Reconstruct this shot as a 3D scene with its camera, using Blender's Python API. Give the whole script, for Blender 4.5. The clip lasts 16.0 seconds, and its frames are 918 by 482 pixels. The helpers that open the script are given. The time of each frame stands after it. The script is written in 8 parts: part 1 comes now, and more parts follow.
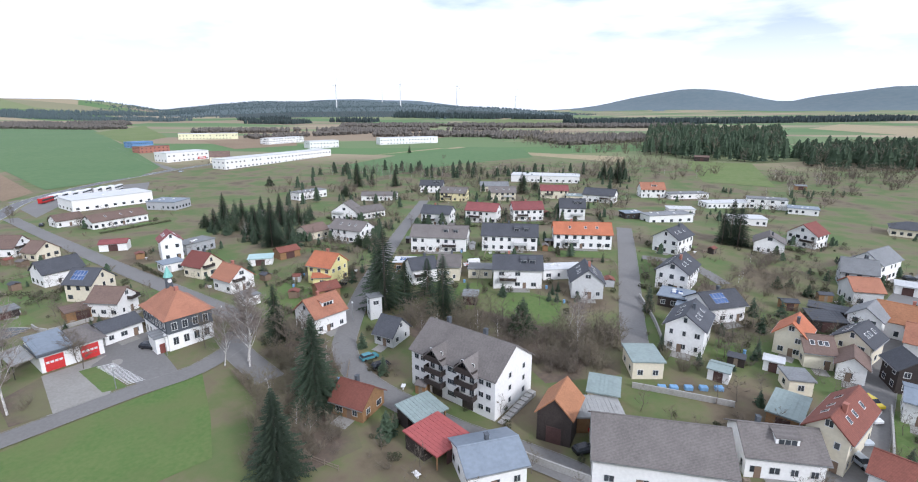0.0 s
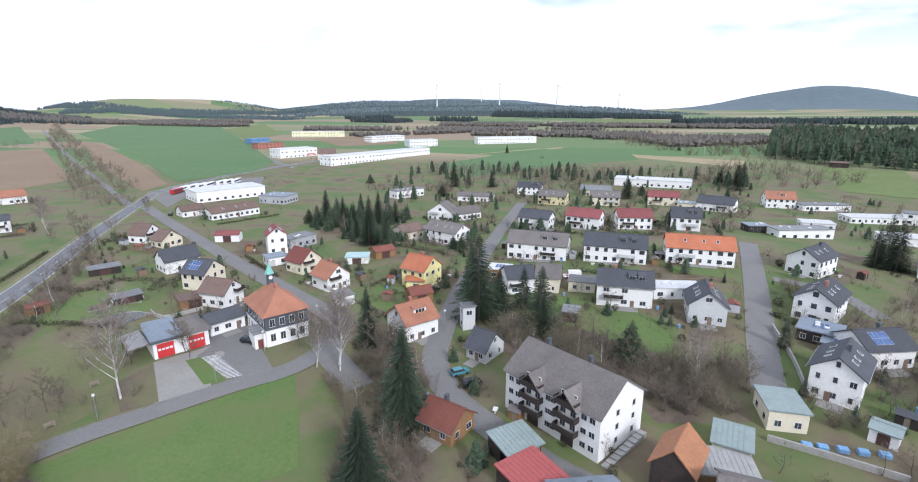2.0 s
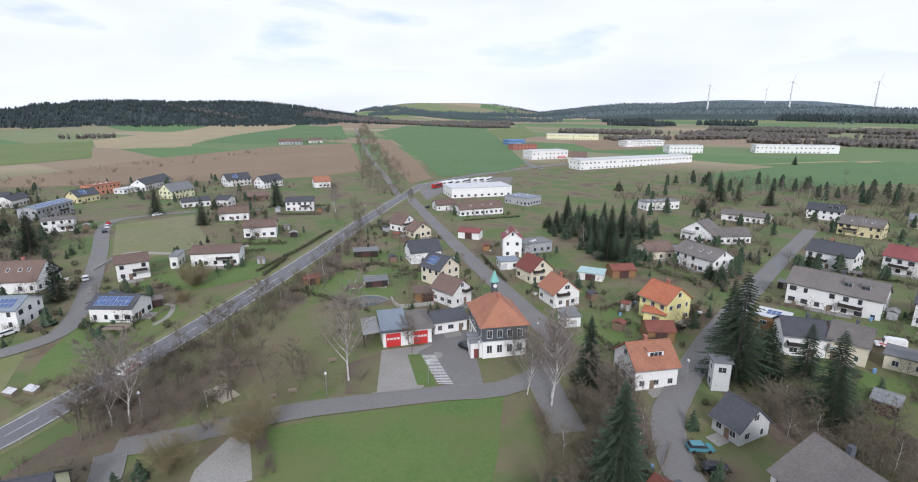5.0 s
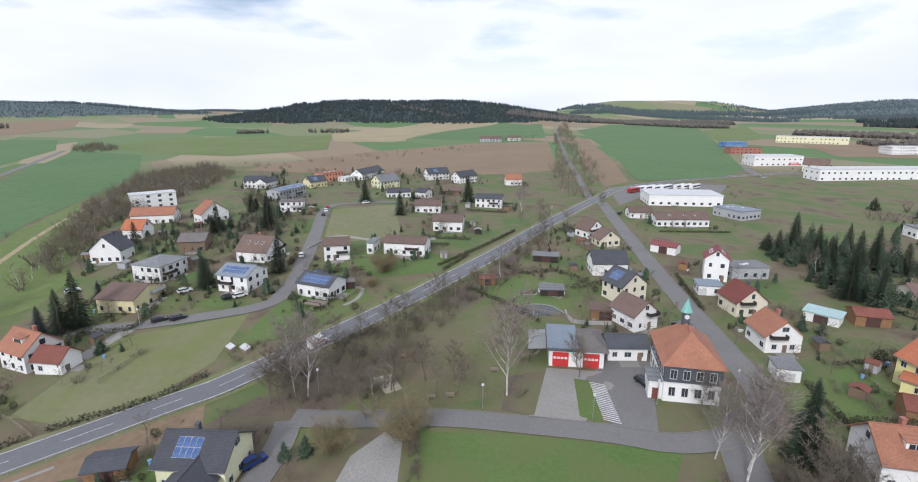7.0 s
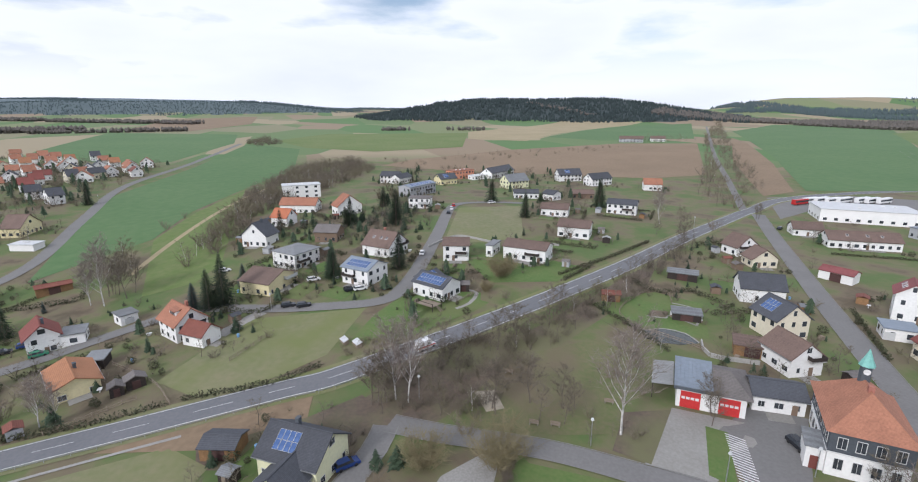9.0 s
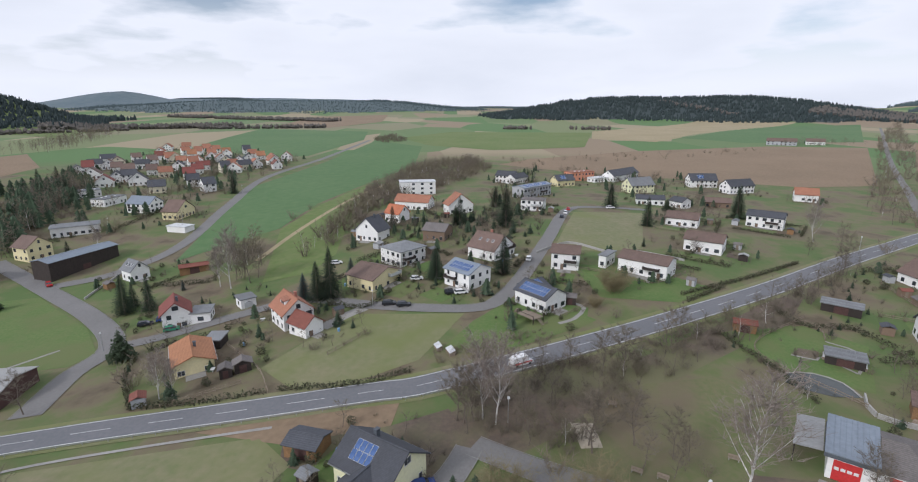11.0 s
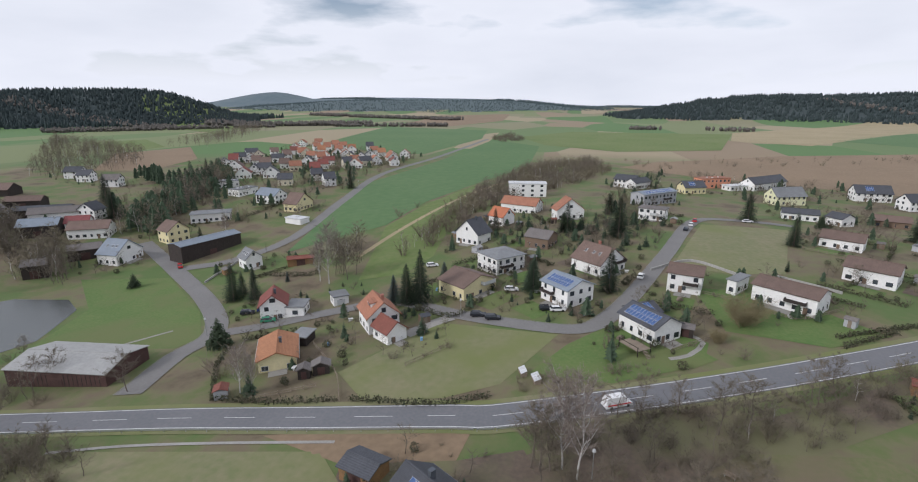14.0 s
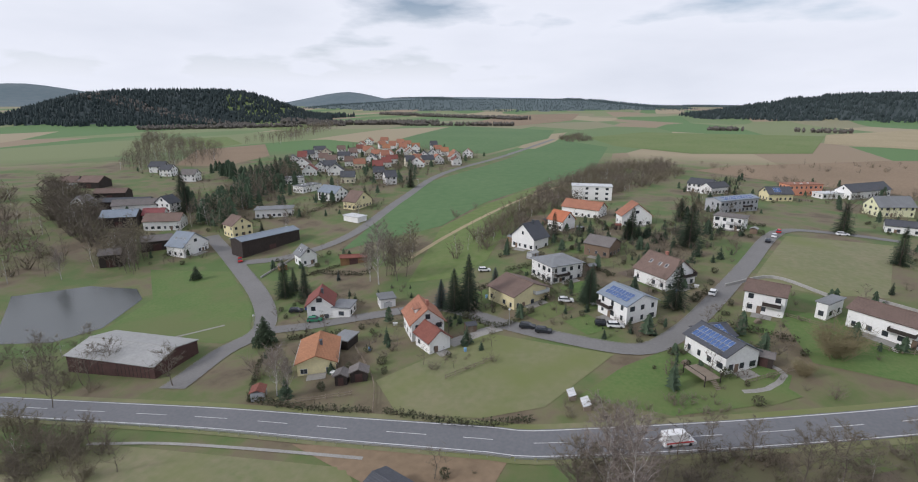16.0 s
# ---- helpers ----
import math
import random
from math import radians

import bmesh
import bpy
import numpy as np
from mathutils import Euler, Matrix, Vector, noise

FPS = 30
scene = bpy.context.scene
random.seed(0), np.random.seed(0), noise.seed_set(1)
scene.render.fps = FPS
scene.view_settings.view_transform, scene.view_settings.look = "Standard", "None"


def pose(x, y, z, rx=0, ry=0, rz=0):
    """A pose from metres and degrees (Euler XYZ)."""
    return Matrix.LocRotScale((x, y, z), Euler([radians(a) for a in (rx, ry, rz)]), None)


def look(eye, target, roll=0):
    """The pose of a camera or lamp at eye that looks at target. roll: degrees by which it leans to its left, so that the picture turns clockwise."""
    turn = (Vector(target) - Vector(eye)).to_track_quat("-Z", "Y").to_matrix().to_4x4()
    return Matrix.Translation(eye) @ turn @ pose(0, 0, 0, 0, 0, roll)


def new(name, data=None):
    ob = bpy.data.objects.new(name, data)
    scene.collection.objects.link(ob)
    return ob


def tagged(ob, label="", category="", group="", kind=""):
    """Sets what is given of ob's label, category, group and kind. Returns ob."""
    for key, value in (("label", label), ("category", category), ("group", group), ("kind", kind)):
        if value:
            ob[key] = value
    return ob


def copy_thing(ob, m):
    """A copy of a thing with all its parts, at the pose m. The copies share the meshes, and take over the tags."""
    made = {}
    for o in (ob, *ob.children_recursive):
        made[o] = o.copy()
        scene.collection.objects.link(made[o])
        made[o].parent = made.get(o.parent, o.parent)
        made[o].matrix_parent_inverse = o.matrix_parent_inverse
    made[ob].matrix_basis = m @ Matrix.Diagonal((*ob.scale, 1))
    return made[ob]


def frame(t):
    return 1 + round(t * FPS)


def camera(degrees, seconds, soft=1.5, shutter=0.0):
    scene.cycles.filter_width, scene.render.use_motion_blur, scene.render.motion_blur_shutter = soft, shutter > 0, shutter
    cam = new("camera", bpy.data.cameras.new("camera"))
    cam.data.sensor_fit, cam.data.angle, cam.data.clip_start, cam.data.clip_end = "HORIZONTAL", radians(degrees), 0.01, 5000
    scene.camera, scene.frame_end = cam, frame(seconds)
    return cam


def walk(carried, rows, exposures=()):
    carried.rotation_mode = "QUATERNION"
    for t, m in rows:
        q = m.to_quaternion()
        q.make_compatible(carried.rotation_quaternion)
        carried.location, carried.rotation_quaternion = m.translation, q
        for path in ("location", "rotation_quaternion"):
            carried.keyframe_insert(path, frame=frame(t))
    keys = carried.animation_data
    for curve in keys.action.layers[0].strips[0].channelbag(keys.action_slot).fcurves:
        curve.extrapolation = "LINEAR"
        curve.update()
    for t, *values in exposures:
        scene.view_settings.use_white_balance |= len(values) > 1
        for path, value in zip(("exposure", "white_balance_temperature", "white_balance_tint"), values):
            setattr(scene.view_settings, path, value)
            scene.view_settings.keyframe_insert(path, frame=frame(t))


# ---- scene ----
cam = camera(84.6, 16.0, soft=1.1)
PATH = [
    (0.0, pose(-0.00, 0.00, 55.66, 75.39, 0, -0.00)),
    (0.5, pose(-0.56, 2.04, 55.74, 75.36, 0, 2.48)),
    (1.0, pose(-1.14, 4.16, 55.77, 75.36, 0, 4.61)),
    (1.5, pose(-1.78, 6.42, 55.77, 75.35, 0, 7.16)),
    (2.0, pose(-2.46, 8.73, 55.73, 75.31, 0, 10.77)),
    (2.5, pose(-3.20, 11.18, 55.60, 75.33, 0, 14.92)),
    (3.0, pose(-3.96, 13.74, 55.40, 75.32, 0, 20.07)),
    (3.2, pose(-4.23, 14.70, 55.34, 75.32, 0, 22.75)),
    (5.3, pose(-6.92, 23.99, 55.41, 75.60, 0, 41.93)),
    (5.5, pose(-7.29, 24.83, 55.42, 75.57, 0, 44.53)),
    (6.0, pose(-8.45, 26.92, 55.45, 75.51, 0, 50.74)),
    (6.5, pose(-9.72, 28.89, 55.51, 75.47, 0, 55.99)),
    (7.0, pose(-11.01, 30.73, 55.59, 75.42, 0, 60.61)),
    (7.5, pose(-12.37, 32.41, 55.61, 75.38, 0, 64.35)),
    (8.0, pose(-13.93, 33.91, 55.64, 75.33, 0, 68.11)),
    (8.5, pose(-15.35, 35.33, 55.72, 75.29, 0, 72.24)),
    (9.0, pose(-16.93, 36.64, 55.77, 75.24, 0, 75.73)),
    (9.5, pose(-18.66, 37.86, 55.77, 75.20, 0, 78.82)),
    (10.0, pose(-20.56, 38.94, 55.69, 75.15, 0, 82.35)),
    (10.2, pose(-21.36, 39.36, 55.66, 75.14, 0, 84.16)),
    (12.5, pose(-30.95, 43.75, 55.30, 75.06, 0, 94.49)),
    (13.0, pose(-32.97, 44.47, 55.22, 75.06, 0, 96.94)),
    (13.5, pose(-34.99, 45.07, 55.13, 75.04, 0, 100.06)),
    (14.0, pose(-37.02, 45.59, 55.00, 75.02, 0, 102.86)),
    (14.5, pose(-39.04, 46.05, 54.87, 75.02, 0, 105.27)),
    (15.0, pose(-41.12, 46.45, 54.71, 75.00, 0, 107.64)),
    (15.5, pose(-43.24, 46.77, 54.59, 74.99, 0, 109.01)),
    (16.0, pose(-45.31, 47.08, 54.48, 74.97, 0, 110.35)),
]
walk(cam, PATH, [(0.0, 0.22, 5850, 14), (3.0, 0.27, 5850, 14), (5.5, -0.09, 6050, 14), (8.2, 0.0, 6050, 14), (10.0, -0.16, 6050, 14), (12.5, -0.27, 6200, 14), (16.0, -0.3, 6200, 14)])

# ---- light ----
world = bpy.data.worlds.new("overcast_sky")
scene.world = world
world.use_nodes = True
wn, wl = world.node_tree.nodes, world.node_tree.links
wn.clear()
SUN_EL, SUN_AZ = radians(30), radians(140)
sky = wn.new("ShaderNodeTexSky")
sky.sky_type = "NISHITA"
sky.sun_disc, sky.sun_elevation, sky.sun_rotation = False, SUN_EL, SUN_AZ
gain = wn.new("ShaderNodeVectorMath")
gain.operation = "SCALE"
gain.inputs["Scale"].default_value = 0.11
wl.new(sky.outputs[0], gain.inputs[0])
wco = wn.new("ShaderNodeTexCoord")
wmap = wn.new("ShaderNodeMapping")
wmap.inputs["Scale"].default_value = (1.6, 1.6, 6.5)
wl.new(wco.outputs["Generated"], wmap.inputs["Vector"])
wnoise = wn.new("ShaderNodeTexNoise")
wnoise.inputs["Scale"].default_value = 1.7
wnoise.inputs["Detail"].default_value = 7
wnoise.inputs["Roughness"].default_value = 0.5
wl.new(wmap.outputs[0], wnoise.inputs["Vector"])
wramp = wn.new("ShaderNodeValToRGB")
wramp.color_ramp.elements[0].position, wramp.color_ramp.elements[0].color = 0.3, (0.0, 0.0, 0.0, 1)
wramp.color_ramp.elements[1].position, wramp.color_ramp.elements[1].color = 0.47, (1, 1, 1, 1)
wl.new(wnoise.outputs["Fac"], wramp.inputs[0])
wcloud = wn.new("ShaderNodeValToRGB")
wcloud.color_ramp.elements[0].position, wcloud.color_ramp.elements[0].color = 0.42, (1.04, 1.07, 1.12, 1)
wcloud.color_ramp.elements[1].position, wcloud.color_ramp.elements[1].color = 0.74, (0.9, 0.94, 1.0, 1)
wl.new(wnoise.outputs["Fac"], wcloud.inputs[0])
wmix = wn.new("ShaderNodeMixRGB")
wl.new(gain.outputs[0], wmix.inputs[1])
wl.new(wcloud.outputs[0], wmix.inputs[2])
wsep = wn.new("ShaderNodeSeparateXYZ")
wl.new(wco.outputs["Generated"], wsep.inputs[0])
wlow = wn.new("ShaderNodeMapRange")
wlow.inputs[1].default_value, wlow.inputs[2].default_value, wlow.inputs[3].default_value, wlow.inputs[4].default_value = 0.04, 0.2, 1.0, 0.0
wl.new(wsep.outputs["Z"], wlow.inputs[0])
wmax = wn.new("ShaderNodeMath")
wmax.operation = "MAXIMUM"
wl.new(wramp.outputs[0], wmax.inputs[0])
wl.new(wlow.outputs[0], wmax.inputs[1])
wl.new(wmax.outputs[0], wmix.inputs[0])
wbg = wn.new("ShaderNodeBackground")
wbg.inputs["Strength"].default_value = 1.0
wl.new(wmix.outputs[0], wbg.inputs[0])
wl.new(wbg.outputs[0], wn.new("ShaderNodeOutputWorld").inputs[0])
sun = new("sun", bpy.data.lights.new("sun", "SUN"))
sun.data.energy, sun.data.angle, sun.data.color = 2.3, radians(10), (1.0, 0.96, 0.9)
sun.matrix_world = look((0, 0, 300), (-math.sin(SUN_AZ) * 300, -math.cos(SUN_AZ) * 300, 300 - math.tan(SUN_EL) * 300))


# ---- materials ----
def mat(name, col, col2=None, rough=0.85, big=0.15, small=2.5, bump=0.0, vary=0.0, metal=0.0, rows=0.0, third=None, far=0.012):
    """Two colours mixed by noise at two scales; rows: tile courses up the slope; vary: change from piece to piece."""
    m = bpy.data.materials.new(name)
    m.use_nodes = True
    n, l = m.node_tree.nodes, m.node_tree.links
    b = n["Principled BSDF"]
    b.inputs["Roughness"].default_value, b.inputs["Metallic"].default_value = rough, metal
    col2 = col2 or tuple(c * 0.75 for c in col)
    co = n.new("ShaderNodeTexCoord")
    n1, n2 = n.new("ShaderNodeTexNoise"), n.new("ShaderNodeTexNoise")
    for t, s, d in ((n1, big, 4), (n2, small, 6)):
        t.inputs["Scale"].default_value, t.inputs["Detail"].default_value = s, d
        l.new(co.outputs["Object"], t.inputs["Vector"])
    mx = n.new("ShaderNodeMixRGB")
    mx.inputs[1].default_value, mx.inputs[2].default_value = (*col, 1), (*col2, 1)
    av = n.new("ShaderNodeMath")
    av.operation = "MULTIPLY_ADD"
    l.new(n2.outputs["Fac"], av.inputs[0])
    av.inputs[1].default_value = 0.6
    hv = n.new("ShaderNodeMath")
    hv.operation = "MULTIPLY"
    hv.inputs[1].default_value = 0.4
    l.new(n1.outputs["Fac"], hv.inputs[0])
    l.new(hv.outputs[0], av.inputs[2])
    rp = n.new("ShaderNodeMapRange")
    rp.inputs[1].default_value, rp.inputs[2].default_value = 0.36, 0.64
    l.new(av.outputs[0], rp.inputs[0])
    l.new(rp.outputs[0], mx.inputs[0])
    out = mx.outputs[0]
    if third:
        n3 = n.new("ShaderNodeTexNoise")
        n3.inputs["Scale"].default_value, n3.inputs["Detail"].default_value = far, 5
        l.new(co.outputs["Object"], n3.inputs["Vector"])
        r3 = n.new("ShaderNodeMapRange")
        r3.inputs[1].default_value, r3.inputs[2].default_value = 0.45, 0.62
        l.new(n3.outputs["Fac"], r3.inputs[0])
        m3 = n.new("ShaderNodeMixRGB")
        l.new(r3.outputs[0], m3.inputs[0])
        l.new(out, m3.inputs[1])
        m3.inputs[2].default_value = (*third, 1)
        out = m3.outputs[0]
    if vary:
        oi = n.new("ShaderNodeObjectInfo")
        mr = n.new("ShaderNodeMapRange")
        mr.inputs[3].default_value, mr.inputs[4].default_value = 1 - vary, 1 + vary
        l.new(oi.outputs["Random"], mr.inputs[0])
        sc = n.new("ShaderNodeVectorMath")
        sc.operation = "SCALE"
        l.new(out, sc.inputs[0])
        l.new(mr.outputs[0], sc.inputs["Scale"])
        out = sc.outputs[0]
    if rows:
        wv = n.new("ShaderNodeTexWave")
        wv.bands_direction = "Z"
        wv.inputs["Scale"].default_value, wv.inputs["Distortion"].default_value = rows, 0.6
        l.new(co.outputs["Object"], wv.inputs["Vector"])
        ml = n.new("ShaderNodeMixRGB")
        ml.blend_type = "MULTIPLY"
        ml.inputs[0].default_value = 0.22
        l.new(out, ml.inputs[1])
        l.new(wv.outputs["Color"], ml.inputs[2])
        out = ml.outputs[0]
    l.new(out, b.inputs["Base Color"])
    if bump:
        bp = n.new("ShaderNodeBump")
        bp.inputs["Strength"].default_value, bp.inputs["Distance"].default_value = 0.5, bump
        l.new(n2.outputs["Fac"], bp.inputs["Height"])
        l.new(bp.outputs[0], b.inputs["Normal"])
    return m


M = {}
M["ground"] = mat("rough_grass", (0.115, 0.125, 0.04), (0.17, 0.135, 0.075), 0.95, 0.05, 0.5, 0.1, third=(0.095, 0.125, 0.03), far=0.02)


def add_fields(m):
    """Beyond the village the open land is a patchwork of fields."""
    n, l = m.node_tree.nodes, m.node_tree.links
    b = n["Principled BSDF"]
    near = b.inputs["Base Color"].links[0].from_socket
    co = n.new("ShaderNodeTexCoord")
    # gardens: brown earth, moss and dry leaves between the grass
    g1 = n.new("ShaderNodeTexNoise")
    g1.inputs["Scale"].default_value, g1.inputs["Detail"].default_value, g1.inputs["Roughness"].default_value = 0.045, 8, 0.62
    l.new(co.outputs["Object"], g1.inputs["Vector"])
    gr = n.new("ShaderNodeValToRGB")
    e = gr.color_ramp.elements
    e[0].position, e[0].color = 0.35, (0.1, 0.073, 0.05, 1)
    e[1].position, e[1].color = 0.62, (0.08, 0.135, 0.038, 1)
    for p, c in ((0.42, (0.15, 0.115, 0.08, 1)), (0.48, (0.15, 0.14, 0.075, 1)), (0.54, (0.115, 0.138, 0.052, 1))):
        e.new(p).color = c
    l.new(g1.outputs["Fac"], gr.inputs[0])
    mg = n.new("ShaderNodeMixRGB")
    mg.inputs[0].default_value = 0.85
    l.new(near, mg.inputs[1])
    l.new(gr.outputs[0], mg.inputs[2])
    mp = n.new("ShaderNodeMapping")
    mp.inputs["Rotation"].default_value, mp.inputs["Scale"].default_value = (0, 0, 0.5), (0.0028, 0.0085, 0.001)
    l.new(co.outputs["Object"], mp.inputs["Vector"])
    vo = n.new("ShaderNodeTexVoronoi")
    vo.inputs["Scale"].default_value = 1.0
    l.new(mp.outputs[0], vo.inputs["Vector"])
    sp = n.new("ShaderNodeSeparateColor")
    l.new(vo.outputs["Color"], sp.inputs[0])
    rp = n.new("ShaderNodeValToRGB")
    rp.color_ramp.interpolation = "CONSTANT"
    e = rp.color_ramp.elements
    e[0].position, e[0].color = 0, (0.17, 0.2, 0.09, 1)
    e[1].position, e[1].color = 0.2, (0.3, 0.25, 0.16, 1)
    for p, c in ((0.38, (0.09, 0.17, 0.055, 1)), (0.56, (0.21, 0.2, 0.115, 1)), (0.7, (0.25, 0.19, 0.125, 1)), (0.84, (0.12, 0.18, 0.07, 1))):
        e.new(p).color = c
    l.new(sp.outputs[0], rp.inputs[0])
    ln = n.new("ShaderNodeVectorMath")
    ln.operation = "LENGTH"
    l.new(co.outputs["Object"], ln.inputs[0])
    mr = n.new("ShaderNodeMapRange")
    mr.inputs[1].default_value, mr.inputs[2].default_value = 520, 620
    l.new(ln.outputs["Value"], mr.inputs[0])
    mx = n.new("ShaderNodeMixRGB")
    l.new(mr.outputs[0], mx.inputs[0])
    l.new(mg.outputs[0], mx.inputs[1])
    l.new(rp.outputs[0], mx.inputs[2])
    l.new(mx.outputs[0], b.inputs["Base Color"])


add_fields(M["ground"])
M["lawn"] = mat("lawn_grass", (0.075, 0.14, 0.032), (0.12, 0.165, 0.05), 0.95, 0.09, 1.3, 0.1, third=(0.12, 0.145, 0.05), far=0.06)
M["parkgrass"] = mat("thin_park_grass", (0.105, 0.13, 0.045), (0.15, 0.14, 0.07), 0.95, 0.08, 0.9, 0.1, third=(0.15, 0.12, 0.075), far=0.06)
M["drygrass"] = mat("dry_pasture", (0.15, 0.165, 0.075), (0.215, 0.195, 0.115), 0.95, 0.05, 0.6, 0.1, third=(0.15, 0.17, 0.06), far=0.03)
M["grass2"] = mat("pasture_grass", (0.1, 0.155, 0.035), (0.15, 0.18, 0.065), 0.95, 0.02, 0.3, 0.1)
M["crop"] = mat("winter_crop", (0.07, 0.145, 0.05), (0.1, 0.17, 0.065), 0.95, 0.012, 0.2, 0.05)
M["soil"] = mat("ploughed_soil", (0.25, 0.18, 0.115), (0.19, 0.135, 0.085), 0.98, 0.02, 0.6, 0.1)
M["straw"] = mat("stubble", (0.36, 0.29, 0.18), (0.27, 0.23, 0.13), 0.98, 0.02, 0.4, 0.05)
M["asphalt"] = mat("worn_asphalt", (0.16, 0.155, 0.15), (0.195, 0.19, 0.185), 0.9, 0.12, 1.8, 0.01)
M["mainasphalt"] = mat("road_asphalt", (0.13, 0.135, 0.145), (0.165, 0.165, 0.175), 0.85, 0.1, 1.5, 0.01)
M["paving"] = mat("pale_paving", (0.3, 0.29, 0.27), (0.24, 0.23, 0.21), 0.9, 0.2, 2.0, 0.01)
M["gravel"] = mat("gravel", (0.34, 0.33, 0.31), (0.25, 0.24, 0.22), 0.95, 0.15, 2.5, 0.03)
M["line"] = mat("road_paint", (0.75, 0.75, 0.74), (0.5, 0.5, 0.5), 0.7, 0.8, 6)
M["water"] = mat("pond_water", (0.035, 0.042, 0.042), (0.05, 0.058, 0.055), 0.2, 0.05, 0.7, 0.02)
for nm, c in (("slate", (0.085, 0.09, 0.105)), ("greybrown", (0.2, 0.18, 0.17)), ("grey", (0.24, 0.25, 0.26)), ("brown", (0.2, 0.135, 0.11)),
              ("red", (0.28, 0.085, 0.085)), ("darkred", (0.25, 0.075, 0.06)), ("orange", (0.5, 0.17, 0.085)), ("terracotta", (0.41, 0.18, 0.11)),
              ("rust", (0.25, 0.085, 0.06)), ("orangebrown", (0.44, 0.2, 0.1))):
    M[nm] = mat(nm + "_roof_tiles", c, tuple(x * 0.68 for x in c), 0.8, 0.35, 3.0, 0.03, 0.12, rows=2.6)
for nm, c in (("lightgrey", (0.6, 0.61, 0.62)), ("bluegrey", (0.22, 0.26, 0.31)), ("green", (0.26, 0.32, 0.31)), ("corr", (0.34, 0.34, 0.33)),
              ("redflat", (0.38, 0.09, 0.085)), ("teal", (0.4, 0.55, 0.55)), ("blue", (0.1, 0.22, 0.5))):
    M[nm] = mat(nm + "_sheet_roof", c, tuple(x * 0.8 for x in c), 0.6, 0.3, 1.5, 0.01, 0.05)
for nm, c in (("white", (0.83, 0.825, 0.81)), ("cream", (0.72, 0.66, 0.52)), ("yellow", (0.74, 0.66, 0.4)), ("brightyellow", (0.8, 0.73, 0.34)),
              ("paleyellow", (0.75, 0.74, 0.5)), ("lightgreywall", (0.55, 0.56, 0.56)), ("greywall", (0.42, 0.43, 0.45)), ("bluewall", (0.15, 0.28, 0.5)),
              ("orangewall", (0.72, 0.32, 0.2)), ("redwall", (0.55, 0.07, 0.1)), ("brownwall", (0.2, 0.14, 0.1)), ("brick", (0.38, 0.16, 0.12))):
    M[nm] = mat(nm + "_render", c, tuple(x * 0.88 for x in c), 0.9, 0.25, 2.0, 0.004, 0.04)
for nm, c in (("darkwood", (0.045, 0.034, 0.03)), ("wood", (0.3, 0.17, 0.08)), ("rustwood", (0.09, 0.045, 0.04))):
    M[nm] = mat(nm + "_boards", c, tuple(x * 0.6 for x in c), 0.85, 0.8, 5.0, 0.02, 0.1)
M["slatewall"] = mat("slate_cladding", (0.1, 0.115, 0.135), (0.075, 0.085, 0.1), 0.7, 0.8, 5, 0.02, rows=3)
M["frame"] = mat("white_window_frame", (0.75, 0.75, 0.74), None, 0.5)
M["glass"] = mat("window_glass", (0.03, 0.035, 0.045), (0.07, 0.08, 0.09), 0.08, 0.4, 1.0, vary=0.3)
M["pv"] = mat("solar_glass", (0.045, 0.09, 0.22), (0.08, 0.14, 0.3), 0.15, 0.5, 1.2)
M["pvframe"] = mat("aluminium", (0.6, 0.62, 0.65), None, 0.4, metal=0.6)
M["reddoor"] = mat("red_door_paint", (0.6, 0.04, 0.04), None, 0.5)
M["copper"] = mat("green_copper", (0.22, 0.5, 0.44), (0.16, 0.38, 0.34), 0.6)
M["kerb"] = mat("kerb_stone", (0.25, 0.245, 0.235), None, 0.9, 0.4, 2.5)
M["concrete"] = mat("concrete", (0.4, 0.39, 0.37), None, 0.9, 0.4, 2.5, 0.01)
M["steel"] = mat("galvanised_steel", (0.5, 0.51, 0.52), None, 0.45, metal=0.7)
M["bark"] = mat("bark", (0.17, 0.14, 0.115), (0.11, 0.09, 0.075), 0.95, 0.8, 6, 0.03)
M["birchbark"] = mat("birch_bark", (0.72, 0.7, 0.67), (0.2, 0.18, 0.17), 0.9, 0.9, 4)
M["twigs"] = mat("bare_twigs", (0.175, 0.145, 0.11), (0.125, 0.105, 0.085), 0.95, 0.05, 1.0, vary=0.2, third=(0.165, 0.145, 0.095), far=0.04)
M["birchtwigs"] = mat("birch_twigs", (0.27, 0.225, 0.195), (0.19, 0.16, 0.14), 0.95, 0.3, 2.0)
M["litter"] = mat("leaf_litter", (0.145, 0.108, 0.08), (0.1, 0.078, 0.06), 0.98, 0.1, 1.2, 0.06, third=(0.14, 0.135, 0.07), far=0.07)
M["sand"] = mat("sand", (0.42, 0.37, 0.29), None, 0.98, 0.2, 2)
M["bluetarp"] = mat("blue_tarpaulin", (0.2, 0.38, 0.62), None, 0.6)
M["willow"] = mat("budding_twigs", (0.24, 0.2, 0.11), (0.17, 0.145, 0.08), 0.95, 0.3, 2.0)
M["needles"] = mat("spruce_needles", (0.055, 0.085, 0.047), (0.032, 0.053, 0.031), 0.95, 0.4, 3.0, vary=0.25)
